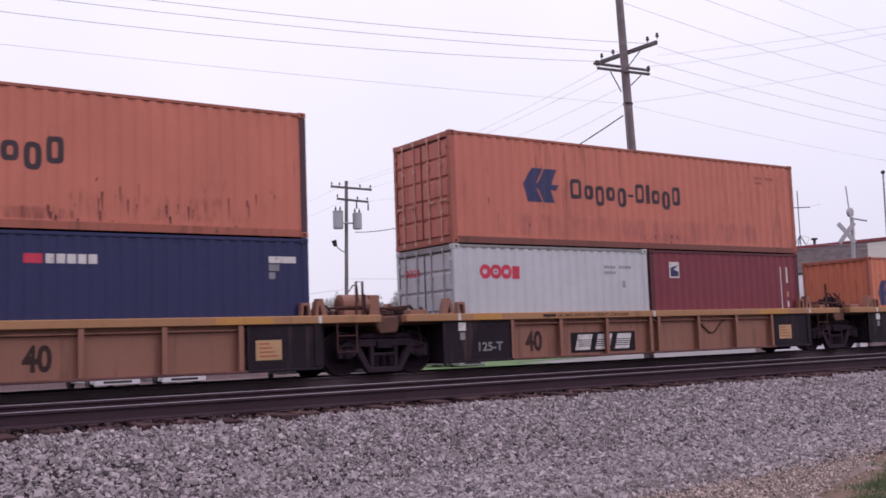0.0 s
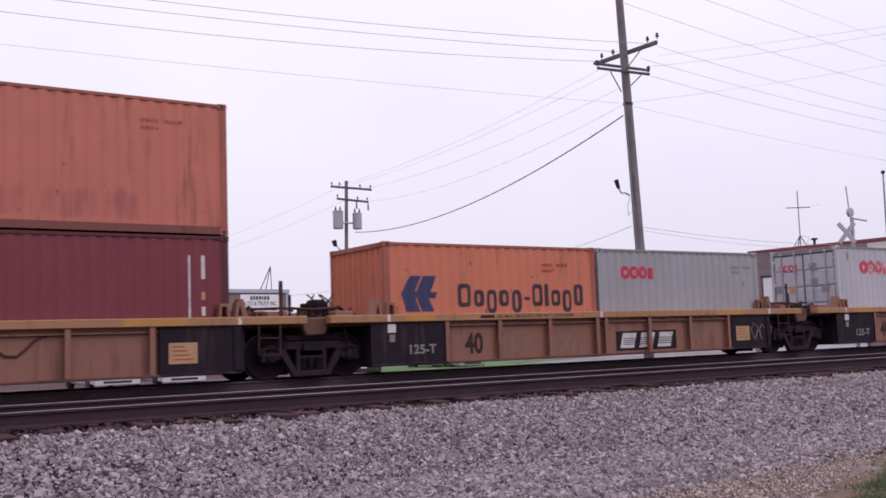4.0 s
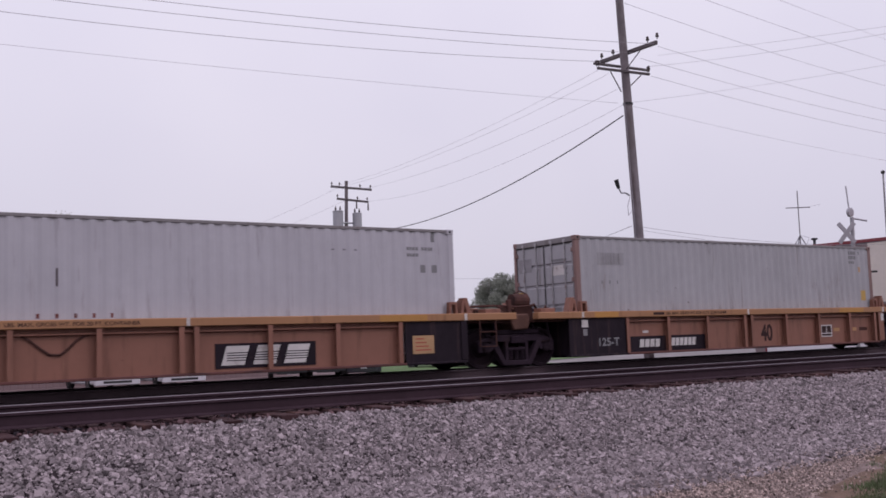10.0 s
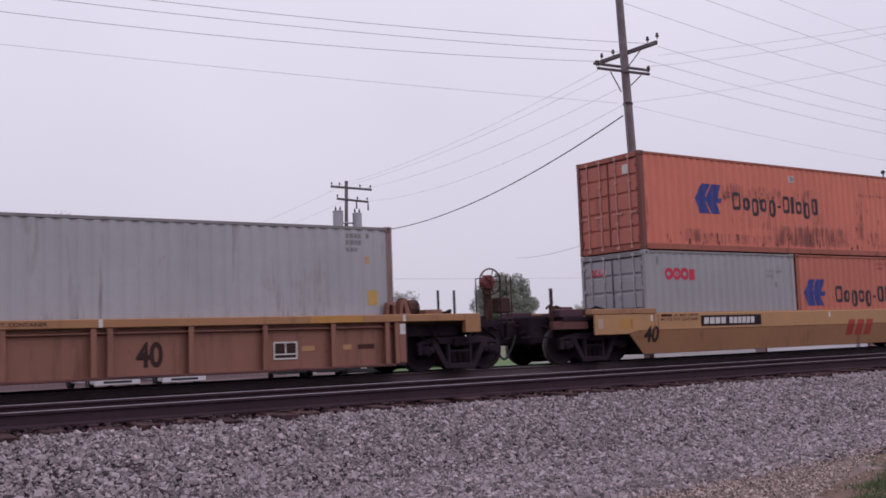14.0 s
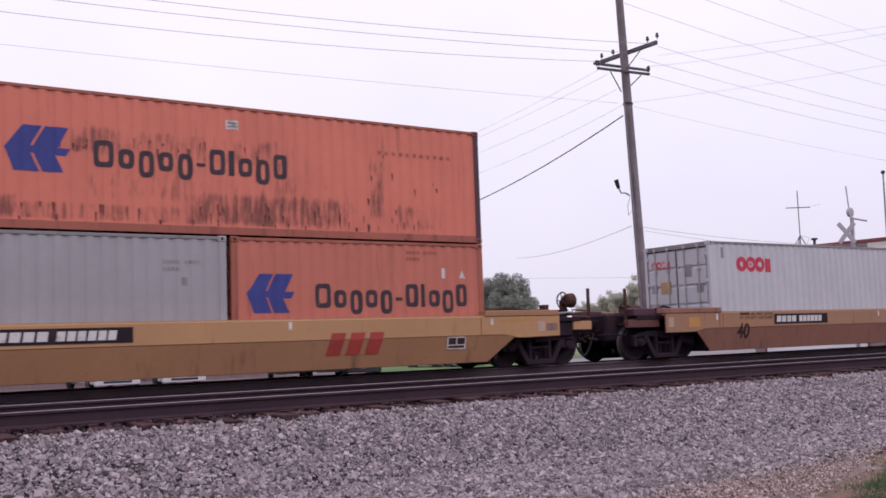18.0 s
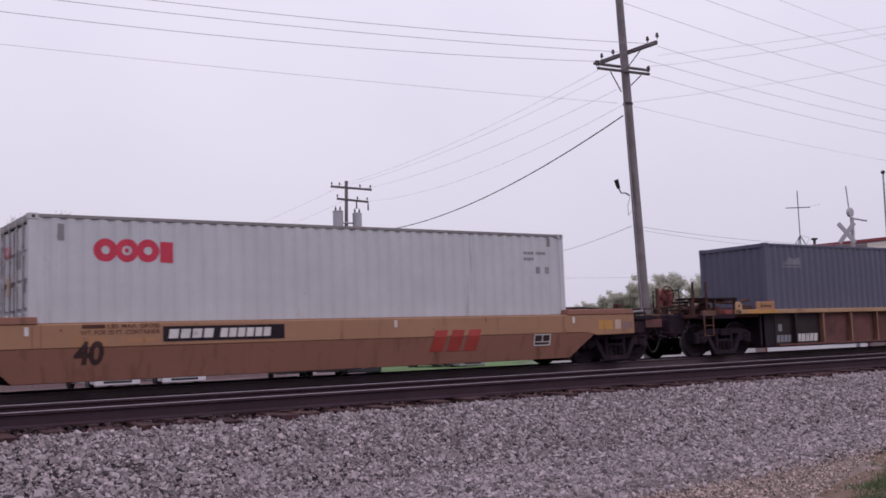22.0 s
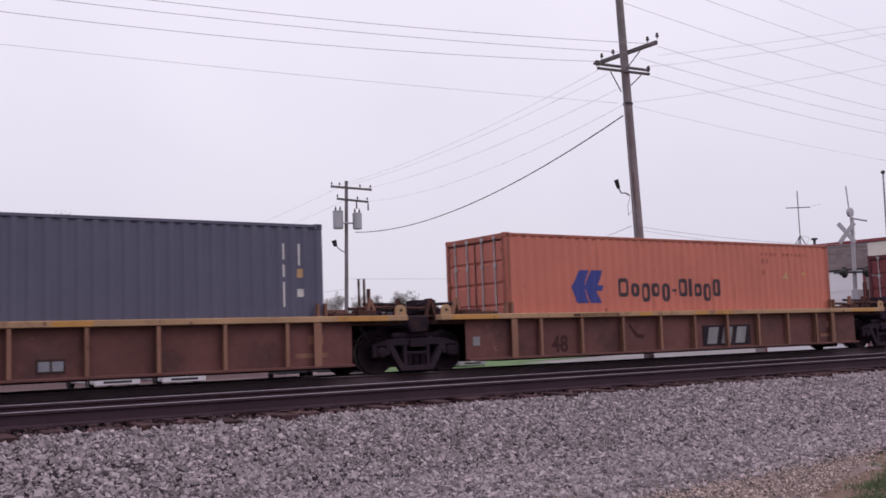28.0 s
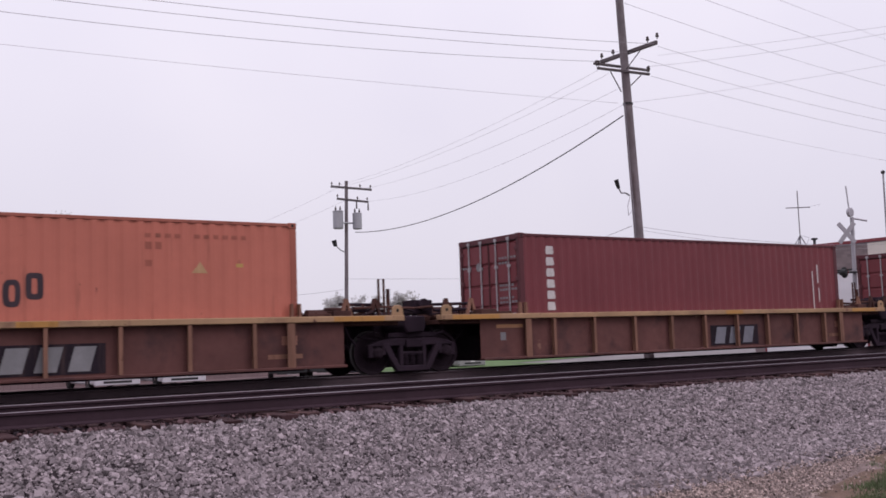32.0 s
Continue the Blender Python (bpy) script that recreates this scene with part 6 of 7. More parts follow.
        tube(bm, [(-3.0, -.4, 1.45), (-.5, -.5, 1.52)], .035)
        box(bm, -2.2, -1.4, -.9, -.2, 1.12, 1.28)
        turned(bm, (-2.0, -.6, 1.32), [(-.1, .12), (.1, .12)], "y", 12)
        part("crossover_frame", bm, "rust_iron", car, "rusty crossover frame and levers")
        part("deck_edge", box(B(), -2.95, -1.62, -1.36, -1.2, .97, 1.09), "grime", car, bevel=.01)
        part("step_bracket", box(B(), -2.93, -2.45, -1.42, -1.30, 1.05, 1.19), "casting", car, "pale rusty bracket over the ladder", bevel=.012)
        part("valve_case", box(B(), -1.98, -1.66, -1.34, -1.1, 1.09, 1.21), "gear_red", car, "dull red valve case", bevel=.012)
        part("walkway", box(B(), -2.96, -1.05, -1.0, -.45, 1.51, 1.56), "grime", car, "dark walkway plate on posts", bevel=.008)
        for u in (-2.9, -1.95, -1.12):
            part("walkway_post", box(B(), u - .03, u + .03, -.98, -.92, 1.08, 1.51), "rust_iron", car)
        arch = [(-2.95 + .215 * math.cos(a), 1.64 + .21 * math.sin(a)) for a in [math.pi * i / 8 for i in range(9)]]
        part("gear_case", prism(B(), [(-3.165, 1.36), (-2.735, 1.36)] + arch, -.20, .08), "gear_red", car, "big rounded red-brown brake gear case", bevel=.02)
        part("brake_rod", tube(B(), [(-3.87, -.6, 1.32), (-3.2, -.6, 1.35), (-2.65, -.6, 1.39)], .03), "rust_iron", car)
        part("guide_plate", box(B(), -.75, .05, -1.40, -1.36, 1.2, 1.42), "tan_chord", car, bevel=.01)
    else:
        end_gear(car, -1, -.28, xl + .05, "rusty")
        rusty_deck(car, -1, -.28, None)
    end_gear(car, 1, 12.48, xr - .05, "rusty")
    if right == "joint":
        joint(car, joint_x, "rusty")
        bogie(car, joint_x)
        rusty_deck(car, 1, 12.48, joint_x - (.80 if mark else 1.38))
        bm = box(B(), joint_x + .22, joint_x + .72, -.8, -.3, 1.24, 1.56)
        turned(bm, (joint_x + .45, -.85, 1.44), [(-.05, .15), (.05, .15)], "y", 12)
        part("brake_unit", bm, "grime", car, "dirty brake unit over the joint", bevel=.02)
    return car

articulated_unit("tan ribbed well car carrying stacked navy and orange containers", XZ, "joint", 6.76, None, None, top="tank")
articulated_unit("tan ribbed well car with a black logo panel", XA, "joint", 1.92, 3.30, 8.3, top="cluster")
CHALKED = articulated_unit("tan ribbed well car with chalk scribbles under short containers", XB, "joint", 2.02, 6.62, None)
articulated_unit("tan ribbed well car with a drooping cable on its side", XJ, "joint", 1.90, 6.60, 3.68, top="drum")
articulated_unit("tan ribbed well car with a black number board", XE, "end", 6.72, None, None, True, True)
smooth_well_car("golden yellow smooth-sided well car under stacked containers", XC, 1.77, -.34, 8.12, .28, "yellow", "yellow_darker")
smooth_well_car("golden yellow smooth-sided well car under one grey container", XD, 2.31, .72, 8.2, .86, "ochre_dull", "tan", None)
rusty_unit("rust-brown ribbed well car with a worn yellow chord", XI, "end", "joint", -1.46, 14.2, None, True, 14.63, .16, 12.9, ribs=.11)
rusty_unit("rust-brown ribbed well car with a faded logo panel", XG, "joint", "joint", -2.0, 14.7, 6.6, False, 15.12, mark="48")
rusty_unit("rust-brown ribbed well car with peeling paint patches", XH, "joint", "joint", -2.4, 14.3, 6.5, False, 14.7, faint=True)
rusty_unit("rust-brown ribbed well car following the red container", XK, "joint", "none", -2.0, 14.3, None)
for k, (u, w) in enumerate(((3.10, 1.2), (4.55, 1.2), (9.35, 1.2))):
    for j in range(7):
        scribble(CHALKED, u + .12 * (j % 4), .30 + .10 * (j % 3), w * (.35 + .08 * (j % 3)), .34 + .06 * (j % 2), k * 7 + j, -1.2680 - .0012 * j, .008, "chalk_faint")
scribble(CHALKED, 11.68, .36, .62, .48, 9, -1.372, .012, n=3)

# ---- behind the train: poles, wires, buildings, trees, parked cars ----
M.update({
    "pole_wood": material("weathered_grey_pole_timber", (0.205, 0.178, 0.190), 0.9, 0, 0.25, 12, 0.5, 30, (0.09, 0.065, 0.063), 0.5, 1.0, True),
    "pole_arm": material("dark_crossarm_timber", (0.110, 0.095, 0.10), 0.9, 0, 0.25, 12, 0.4, 30),
    "insulator": material("brown_glazed_porcelain", (0.06, 0.045, 0.045), 0.3, 0, 0.1, 12, 0),
    "wire": material("weathered_wire", (0.30, 0.28, 0.31), 0.6, 0.3, 0.1, 5, 0),
    # lighter copy of the wire: haze in front of it put into the colour
    "wire_hazed": material("wire_with_haze_tint", (0.50, 0.48, 0.52), 0.7, 0.0, 0.1, 5, 0),
    "cable": material("black_service_cable", (0.035, 0.033, 0.038), 0.7, 0, 0.1, 5, 0),
    "can": material("grey_transformer_paint", (0.33, 0.33, 0.355), 0.5, 0.2, 0.1, 8, 0.05),
    "bark": material("grey_brown_bark", (0.185, 0.162, 0.155), 0.95, 0, 0.3, 10, 0.5, 25),
    # bark_haze, leaf_dark, leaf_hedge and leaf_haze carry air haze in their base colour
    "bark_haze": material("far_bark_with_haze_tint", (0.28, 0.26, 0.255), 0.95, 0, 0.2, 10, 0.3, 25),
    "leaf_spring": material("pale_spring_leaves", (0.290, 0.300, 0.215), 0.8, 0, 0.12, 3, 0, island=0.16),
    "leaf_dark": material("dull_green_leaves_with_haze", (0.275, 0.292, 0.250), 0.8, 0, 0.15, 3, 0, island=0.35),
    "leaf_grey": material("budding_grey_green_leaves", (0.320, 0.315, 0.260), 0.8, 0, 0.12, 3, 0, island=0.15),
    "leaf_hedge": material("young_leaves_with_haze_tint", (0.47, 0.465, 0.385), 0.85, 0, 0.12, 3, 0, island=0.12),
    "leaf_haze": material("far_leaves_with_haze_tint", (0.50, 0.49, 0.485), 0.9, 0, 0.1, 3, 0, island=0.25),
    "needles": material("dark_conifer_needles", (0.068, 0.078, 0.078), 0.85, 0, 0.15, 3, 0, island=0.4),
    "brown_metal": material("mauve_brown_wall_sheet", (0.205, 0.145, 0.148), 0.7, 0, 0.10, 3, 0.05, 20, (0.14, 0.09, 0.085), 0.25, 0.5, True),
    "flashing": material("pale_metal_flashing", (0.40, 0.40, 0.46), 0.5, 0.2, 0.08, 4, 0.05),
    "brick": material("tan_grey_brick", (0.225, 0.178, 0.182), 0.9, 0, 0.22, 3, 0.3, 40),
    "mortar": material("grey_mortar", (0.235, 0.188, 0.192), 0.95, 0, 0.15, 4, 0.2),
    "door_white": material("white_overhead_door_paint", (0.66, 0.64, 0.67), 0.6, 0, 0.05, 3, 0.04),
    "trim_red": material("dark_red_roof_trim", (0.20, 0.045, 0.055), 0.6, 0, 0.1, 5, 0.05),
    "cream": material("cream_wall_panel", (0.62, 0.57, 0.52), 0.7, 0, 0.08, 4, 0.05),
    "sign_white": material("white_sign_face", (0.70, 0.69, 0.70), 0.5, 0, 0.06, 4, 0),
    "sign_blue": material("blue_sign_ink", (0.08, 0.13, 0.30), 0.5, 0, 0.06, 4, 0),
    "sign_faded": material("faded_red_sign_ink", (0.42, 0.24, 0.25), 0.6, 0, 0.1, 4, 0),
    "sign_black": material("black_sign_ink", (0.03, 0.03, 0.035), 0.5, 0, 0.06, 4, 0),
    "car_white": material("white_car_paint", (0.50, 0.49, 0.52), 0.3, 0, 0.04, 3, 0),
    "car_silver": material("silver_grey_car_paint", (0.33, 0.32, 0.33), 0.3, 0.3, 0.05, 3, 0),
    "car_crimson": material("crimson_car_paint", (0.26, 0.022, 0.048), 0.3, 0, 0.05, 3, 0),
    "car_dark": material("dark_grey_car_paint", (0.05, 0.05, 0.06), 0.25, 0.3, 0.05, 3, 0),
    "glass": material("tinted_car_glass", (0.02, 0.022, 0.025), 0.06, 0, 0.05, 3, 0),
    "tyre": material("tyre_rubber", (0.018, 0.017, 0.018), 0.85, 0, 0.15, 20, 0.1),
    "chrome": material("bright_wheel_metal", (0.62, 0.61, 0.62), 0.2, 1.0, 0.05, 10, 0),
    "lamp_glass": material("headlamp_glass", (0.55, 0.55, 0.58), 0.1, 0.3, 0.05, 5, 0),
    "grille": material("dark_plastic_grille", (0.03, 0.03, 0.032), 0.5, 0, 0.1, 10, 0),
    "signal_silver": material("aluminium_signal_paint", (0.36, 0.35, 0.38), 0.5, 0.3, 0.1, 8, 0.03),
    "signal_black": material("black_signal_hood", (0.018, 0.018, 0.02), 0.6, 0, 0.1, 8, 0.03),
    "signal_red": material("unlit_red_lens", (0.22, 0.02, 0.02), 0.2, 0, 0.1, 8, 0),
    "flag_navy": material("navy_flag_cloth", (0.045, 0.035, 0.12), 0.9, 0, 0.2, 6, 0.1),
    "galv": material("galvanised_pipe", (0.30, 0.30, 0.32), 0.5, 0.5, 0.1, 10, 0.05),
})

def let_light_through(m):
    """Leaves glow a little when lit from behind."""
    n, l = m.node_tree.nodes, m.node_tree.links
    b, out = n["Principled BSDF"], n["Material Output"]
    t, mix = n.new("ShaderNodeBsdfTranslucent"), n.new("ShaderNodeMixShader")
    l.new(b.inputs["Base Color"].links[0].from_socket, t.inputs["Color"])
    mix.inputs[0].default_value = 0.45
    l.new(b.outputs[0], mix.inputs[1])
    l.new(t.outputs[0], mix.inputs[2])
    l.new(mix.outputs[0], out.inputs["Surface"])
for key in ("leaf_spring", "leaf_dark", "leaf_grey", "leaf_hedge", "leaf_haze"):
    let_light_through(M[key])

def taper(bm, a, b, r0, r1, sides=14, rings=6):
    a, b = Vector(a), Vector(b)
    return loft(bm, [a.lerp(b, i / rings) for i in range(rings + 1)], [r0 + (r1 - r0) * i / rings for i in range(rings + 1)], sides)

def arm_between(name, a, b, w, h, mat, parent):
    a, b = Vector(a), Vector(b)
    d = (b - a).normalized()
    s = d.cross(Vector((0, 0, 1))).normalized()
    u = s.cross(d)
    bm = B()
    vs = [bm.verts.new(p + s * i * w / 2 + u * j * h / 2) for p in (a, b) for i, j in ((-1, -1), (1, -1), (1, 1), (-1, 1))]
    for f in ((0, 1, 2, 3), (7, 6, 5, 4), (0, 4, 5, 1), (1, 5, 6, 2), (2, 6, 7, 3), (3, 7, 4, 0)):
        bm.faces.new([vs[i] for i in f])
    return part(name, bm, mat, parent, bevel=.008)

def insulator(parent, p):
    p = Vector(p)
    part("insulator", turned(B(), p, [(0, .018), (.06, .018), (.07, .05), (.11, .06), (.13, .035), (.18, .045), (.2, .02)], "z", 10), "insulator", parent)

# the tall leaning pole just behind the tracks
pole = thing("utility_pole", "tall leaning weathered timber utility pole with two crossarm levels", "utility pole", "utility poles")
base, top = Vector((23.91, 23.29, -0.7)), Vector((22.50, 22.54, 14.6))
def on_pole(z):
    return base.lerp(top, (z - base.z) / (top.z - base.z))
part("shaft", taper(B(), base, top, .168, .110, 18, 10), "pole_wood", pole, smooth=False)
arm_between("crossarm", (23.06, 23.95, 9.61), (23.16, 21.54, 9.65), .10, .12, "pole_arm", pole)
arm_between("crossarm", (21.87, 22.88, 9.00), (23.78, 22.50, 8.94), .08, .075, "pole_arm", pole)
arm_between("crossarm", (22.05, 23.22, 9.26), (24.15, 22.85, 9.20), .08, .075, "pole_arm", pole)
for a, b in (((22.35, 22.8, 8.93), (22.93, 22.95, 8.38)), ((23.5, 22.6, 8.90), (23.0, 22.8, 8.40)), ((23.10, 22.2, 9.55), (22.95, 22.7, 9.05))):
    part("brace", rod(B(), a, b, .018), "pole_arm", pole)
for p in ((23.07, 23.9, 9.70), (23.15, 21.5, 9.74), (23.14, 21.9, 9.73), (21.92, 22.87, 9.05), (23.76, 22.51, 9.02), (22.15, 23.2, 9.17), (24.1, 22.87, 9.13), (23.1, 23.4, 9.70)):
    insulator(pole, p)
part("pole_band", turned(B(), on_pole(7.98), [(-.03, .16), (.03, .16)], "z", 14), "signal_black", pole)
lamp = part("lamp_arm", tube(B(), [(23.16, 23.05, 5.05), (22.92, 23.0, 5.12), (22.72, 22.98, 5.10), (22.58, 22.96, 5.28)], .025), "galv", pole)
part("lamp_head", rod(B(), (22.60, 22.96, 5.24), (22.50, 22.95, 5.50), .055, .075, 10), "signal_black", lamp, "small dark floodlight")
part("drop_wire", tube(B(), [(23.12, 23.0, 5.0), (22.98, 22.98, 4.7), (23.0, 22.98, 4.4), (23.18, 23.02, 4.55)], .01), "wire", pole)
part("ground_wire", tube(B(), [on_pole(z) + Vector((-.2, -.06, 0)) for z in (0, 4, 8)], .012), "wire", pole)

# the far pole with two transformers
pole = thing("utility_pole", "slim timber utility pole carrying two grey transformers", "utility pole", "utility poles")
part("shaft", taper(B(), (28.85, 52.2, -0.7), (28.59, 51.18, 10.15), .125, .095, 12, 4), "pole_wood", pole)
arm_between("crossarm", (27.75, 51.55, 9.84), (29.92, 50.56, 9.62), .10, .12, "pole_arm", pole)
arm_between("crossarm", (28.06, 51.41, 9.12), (29.78, 50.74, 8.92), .10, .12, "pole_arm", pole)
for p in ((27.8, 51.5, 9.9), (28.2, 51.3, 9.87), (29.3, 50.85, 9.75), (29.85, 50.6, 9.70), (28.1, 51.4, 9.18), (29.2, 51.0, 9.05), (29.72, 50.78, 9.0)):
    insulator(pole, p)
for p in ((29.1, 50.95, 8.95), (29.75, 50.75, 8.85)):
    part("cutout", rod(B(), p, (p[0], p[1], p[2] - .42), .035, .05, 8), "insulator", pole)
for p, r, h in (((28.05, 51.30, 7.35), .30, 1.05), ((29.2, 51.10, 7.35), .27, .95)):
    can = part("transformer", turned(B(), p, [(0, r * .9), (.05, r), (h - .1, r), (h - .04, r * 1.06), (h, r * .9)], "z", 20), "can", pole, "grey cylindrical transformer")
    for dx in (-.15, .15):
        part("bushing", turned(B(), (p[0] + dx, p[1], p[2] + h), [(0, .05), (.12, .06), (.2, .03), (.26, .03)], "z", 8), "insulator", can)
part("bracket", rod(B(), (28.1, 51.3, 7.7), (29.1, 51.15, 7.7), .05), "galv", pole)
lamp = part("lamp_arm", tube(B(), [(28.7, 51.6, 6.0), (28.3, 51.55, 6.15), (27.95, 51.5, 6.4)], .03), "galv", pole)
part("lamp_head", rod(B(), (27.95, 51.5, 6.35), (27.85, 51.5, 6.7), .11, .15, 10), "signal_black", lamp)

def wire(a, b, sag, r=.011, n=18, mat="wire"):
    a, b = Vector(a), Vector(b)
    pts = [a.lerp(b, i / n) - Vector((0, 0, 4 * sag * (i / n) * (1 - i / n))) for i in range(n + 1)]
    bm = tube(B(), pts, r if mat == "cable" else r * .62, 5)
    tagged(new("overhead_wire", mesh_of("overhead_wire", bm, mat)), "thin dark overhead wire strung from the pole", "wire", "overhead wires")

# line wires towards the far end of the street, then towards the crossing, then over the tracks
for a, b, sag, r in (((23.13, 21.6, 9.61), (-5.35, 27.84, 10.40), .474, .012), ((23.1, 22.5, 9.56), (-5.38, 28.74, 10.34), .406, .012),
                     ((23.07, 23.9, 9.62), (-5.41, 30.14, 10.44), .52, .012), ((22.75, 22.95, 7.99), (-5.73, 29.19, 9.03), .166, .008),
                     ((22.9, 22.7, 11.24), (58.9, 27.2, 11.9), .428, .010), ((22.8, 22.7, 12.37), (58.8, 27.2, 12.69), .26, .010),
                     ((22.7, 22.7, 13.45), (58.7, 27.2, 13.7), .26, .009), ((23.15, 21.5, 9.51), (59.15, 26.0, 10.48), .474, .010),
                     ((23.3, 22.4, 9.38), (59.3, 26.9, 10.39), .48, .010), ((23.9, 22.55, 8.91), (59.9, 27.05, 9.80), .461, .010),
                     ((23.25, 22.85, 7.93), (59.25, 27.35, 8.39), .347, .008), ((23.15, 21.5, 9.22), (32.65, 10.5, 9.96), .174, .008),
                     ((23.8, 22.5, 9.20), (33.3, 11.5, 10.44), .327, .009), ((23.28, 22.8, 8.04), (32.78, 11.8, 9.26), .208, .008)):
    wire(a, b, sag, r, 18, "wire" if r > .0095 else "wire_hazed")
wire((22.95, 22.95, 7.60), (29.0, 51.0, 7.15), .95, .020, 26, "cable")
wire((23.31, 23.18, 4.1), (37.5, 46.8, 5.43), .25, .014)
wire((23.45, 23.18, 4.1), (46, 27.5, 4.6), .3, .011)
wire((23.45, 23.18, 4.0), (46, 28.8, 4.5), .3, .009)
# slack lines between the two poles, and drops from the far pole to the trees
for a, b, sag in (((21.9, 22.9, 8.93), (27.8, 51.5, 9.80), .40), ((22.3, 22.85, 8.86), (28.2, 51.3, 9.78), .40), ((22.9, 22.9, 8.51), (29.3, 50.85, 9.64), .42), ((22.95, 22.9, 7.95), (29.7, 50.75, 8.95), .62)):
    wire(a, b, sag, .008, 18, "wire_hazed")
for k in range(2):
    wire((28.2 + .5 * k, 51.3, 9.8 - .7 * k), (15, 64, 4.8 - .5 * k), .7, .010, 18, "wire_hazed")
wire((28.8, 51.8, 4.5), (75, 60, 5.75), .10, .014)
wire((28.75, 51.8, 3.91), (22.9, 49.0, 3.33), .05, .014)

# ---- the auto shop: long low building with a brown sheet wall ----
shop = thing("auto_shop", "long low workshop with mauve-brown sheet walls and a pale roof edge", "building")
FR = [(-35.0, 42.60), (23.25, 48.25)]       # front wall line
fx, fy = Vector((FR[1][0] - FR[0][0], FR[1][1] - FR[0][1])).normalized()
shop.matrix_world = Matrix(((fx, -fy, 0, FR[0][0]), (fy, fx, 0, FR[0][1]), (0, 0, 1, 0), (0, 0, 0, 1)))
SL = math.hypot(FR[1][0] - FR[0][0], FR[1][1] - FR[0][1])
wave = []
for i in range(int(SL / .3)):
    wave += [(i * .3, 0.0), (i * .3 + .2, 0.0), (i * .3 + .22, .012), (i * .3 + .28, .012)]
wave.append((SL, 0.0))
bm = B()
lo = [bm.verts.new((u, v, -.8)) for u, v in wave]
hi = [bm.verts.new((u, v, 3.50)) for u, v in wave]
for i in range(len(wave) - 1):
    bm.faces.new((lo[i], lo[i + 1], hi[i + 1], hi[i]))
part("front_wall", bm, "brown_metal", shop)
part("building_core", box(B(), .05, SL - .02, .06, 12, -.8, 3.45), "brown_metal", shop)
part("roof", box(B(), -.1, SL + .1, -.02, 12.1, 3.50, 3.56), "flashing", shop)
part("roof_edge", box(B(), -.1, SL + .1, -.10, 0.0, 3.46, 3.66), "flashing", shop, "pale metal roof edge", bevel=.01)
part("corner_trim", box(B(), SL - .1, SL + .06, -.05, .1, -.8, 3.46), "flashing", shop)
def shop_x(x):
    return (x - FR[0][0]) / fx
for x, h, r in ((12.3, 1.1, .12), (13.4, .5, .10), (15.6, .55, .11)):
    u = shop_x(x)
    part("roof_vent", turned(B(), (u, 1.0, 3.56), [(0, r), (h, r), (h + .02, r * 1.25), (h + .12, r * 1.25)], "z", 12), "galv", shop, "pale metal roof vent")
u = shop_x(22.83)
bm = tube(B(), [(u - .34, .9, 3.56), (u + .05, 1.0, 4.93), (u + .16, 1.1, 3.56)], .026)
tube(bm, [(u - .1, 2.0, 3.56), (u + .05, 1.0, 4.93)], .026)
part("aerial_frame", bm, "grille", shop, "dark A-frame mast")
def board(name, label, x0, x1, z0, z1):
    a, b = shop_x(x0), shop_x(x1)
    o = part(name, box(B(), a, b, -.10, -.02, z0, z1), "sign_white", shop, label, bevel=.01)
    return o, a, b
sg, a, b = board("sign", "white painted sign board", 20.5, 22.75, 2.11, 3.38)
part("writing_bar", bars(B(), a + .55, 3.11, [.12, .11, .13, .12, .07, .12, .12], [(0, .19)] * 7, -.101, .05), "sign_black", sg)
me = lettering("AUTO & TRUCK INC.", .20, a + .14, 2.83, -.103)
w = max(v.co.x for v in me.vertices) - (a + .14)
for v in me.vertices:
    v.co.x = a + .14 + (v.co.x - a - .14) * 1.95 / w
me.materials.append(M["sign_black"])
part("sign_words", me, parent=sg)
part("writing_bar", bars(B(), a + .18, 2.57, [.42, .20, .36, .28, .40], [(0, .12)] * 5, -.101, .06), "sign_black", sg)
part("writing_bar", bars(B(), a + .25, 2.25, [.12, .30, .12, .34, .42], [(0, .15)] * 5, -.101, .07), "sign_black", sg)
sg, a, b = board("sign", "narrow white sign with blue bars", 15.31, 17.6, 2.45, 2.84)
part("writing_bar", bars(B(), a + .85, 2.60, [.09, .11, .08, .12, .10, .09, .08], [(0, .12)] * 7, -.101, .04), "sign_blue", sg)
part("writing_bar", bars(B(), a + .12, 2.56, [.42], [(0, .16)], -.101, .04), "sign_faded", sg, "faded red panel of the sign")

# ---- the brick garage beside the crossing ----
gar = thing("brick_garage", "tan brick garage with white overhead doors and red roof trim", "building")
gar.matrix_world = Matrix.Translation((43.94, 35.15, 0)) @ Matrix.Rotation(math.atan2(27.68 - 35.15, 44.63 - 43.94), 4, 'Z')
GL = 15.0          # along local x from its far corner towards the tracks; the wall faces local -y
part("brick_wall", box(B(), 0, GL, 0.02, .25, -.7, 4.66), "mortar", gar)
part("building_core", box(B(), .02, GL, .25, 12, -.7, 4.60), "mortar", gar)
part("roof", box(B(), -.05, GL, .0, 12, 4.66, 4.72), "flashing", gar)
part("roof_trim", box(B(), -.08, GL, -.06, .10, 4.70, 4.86), "trim_red", gar, "dark red roof trim", bevel=.01)
panel = part("cream_panel", box(B(), 6.55, GL, -.02, .03, 1.80, 4.66), "cream", gar, "cream wall panel with dark painted writing")
rng = random.Random(4)
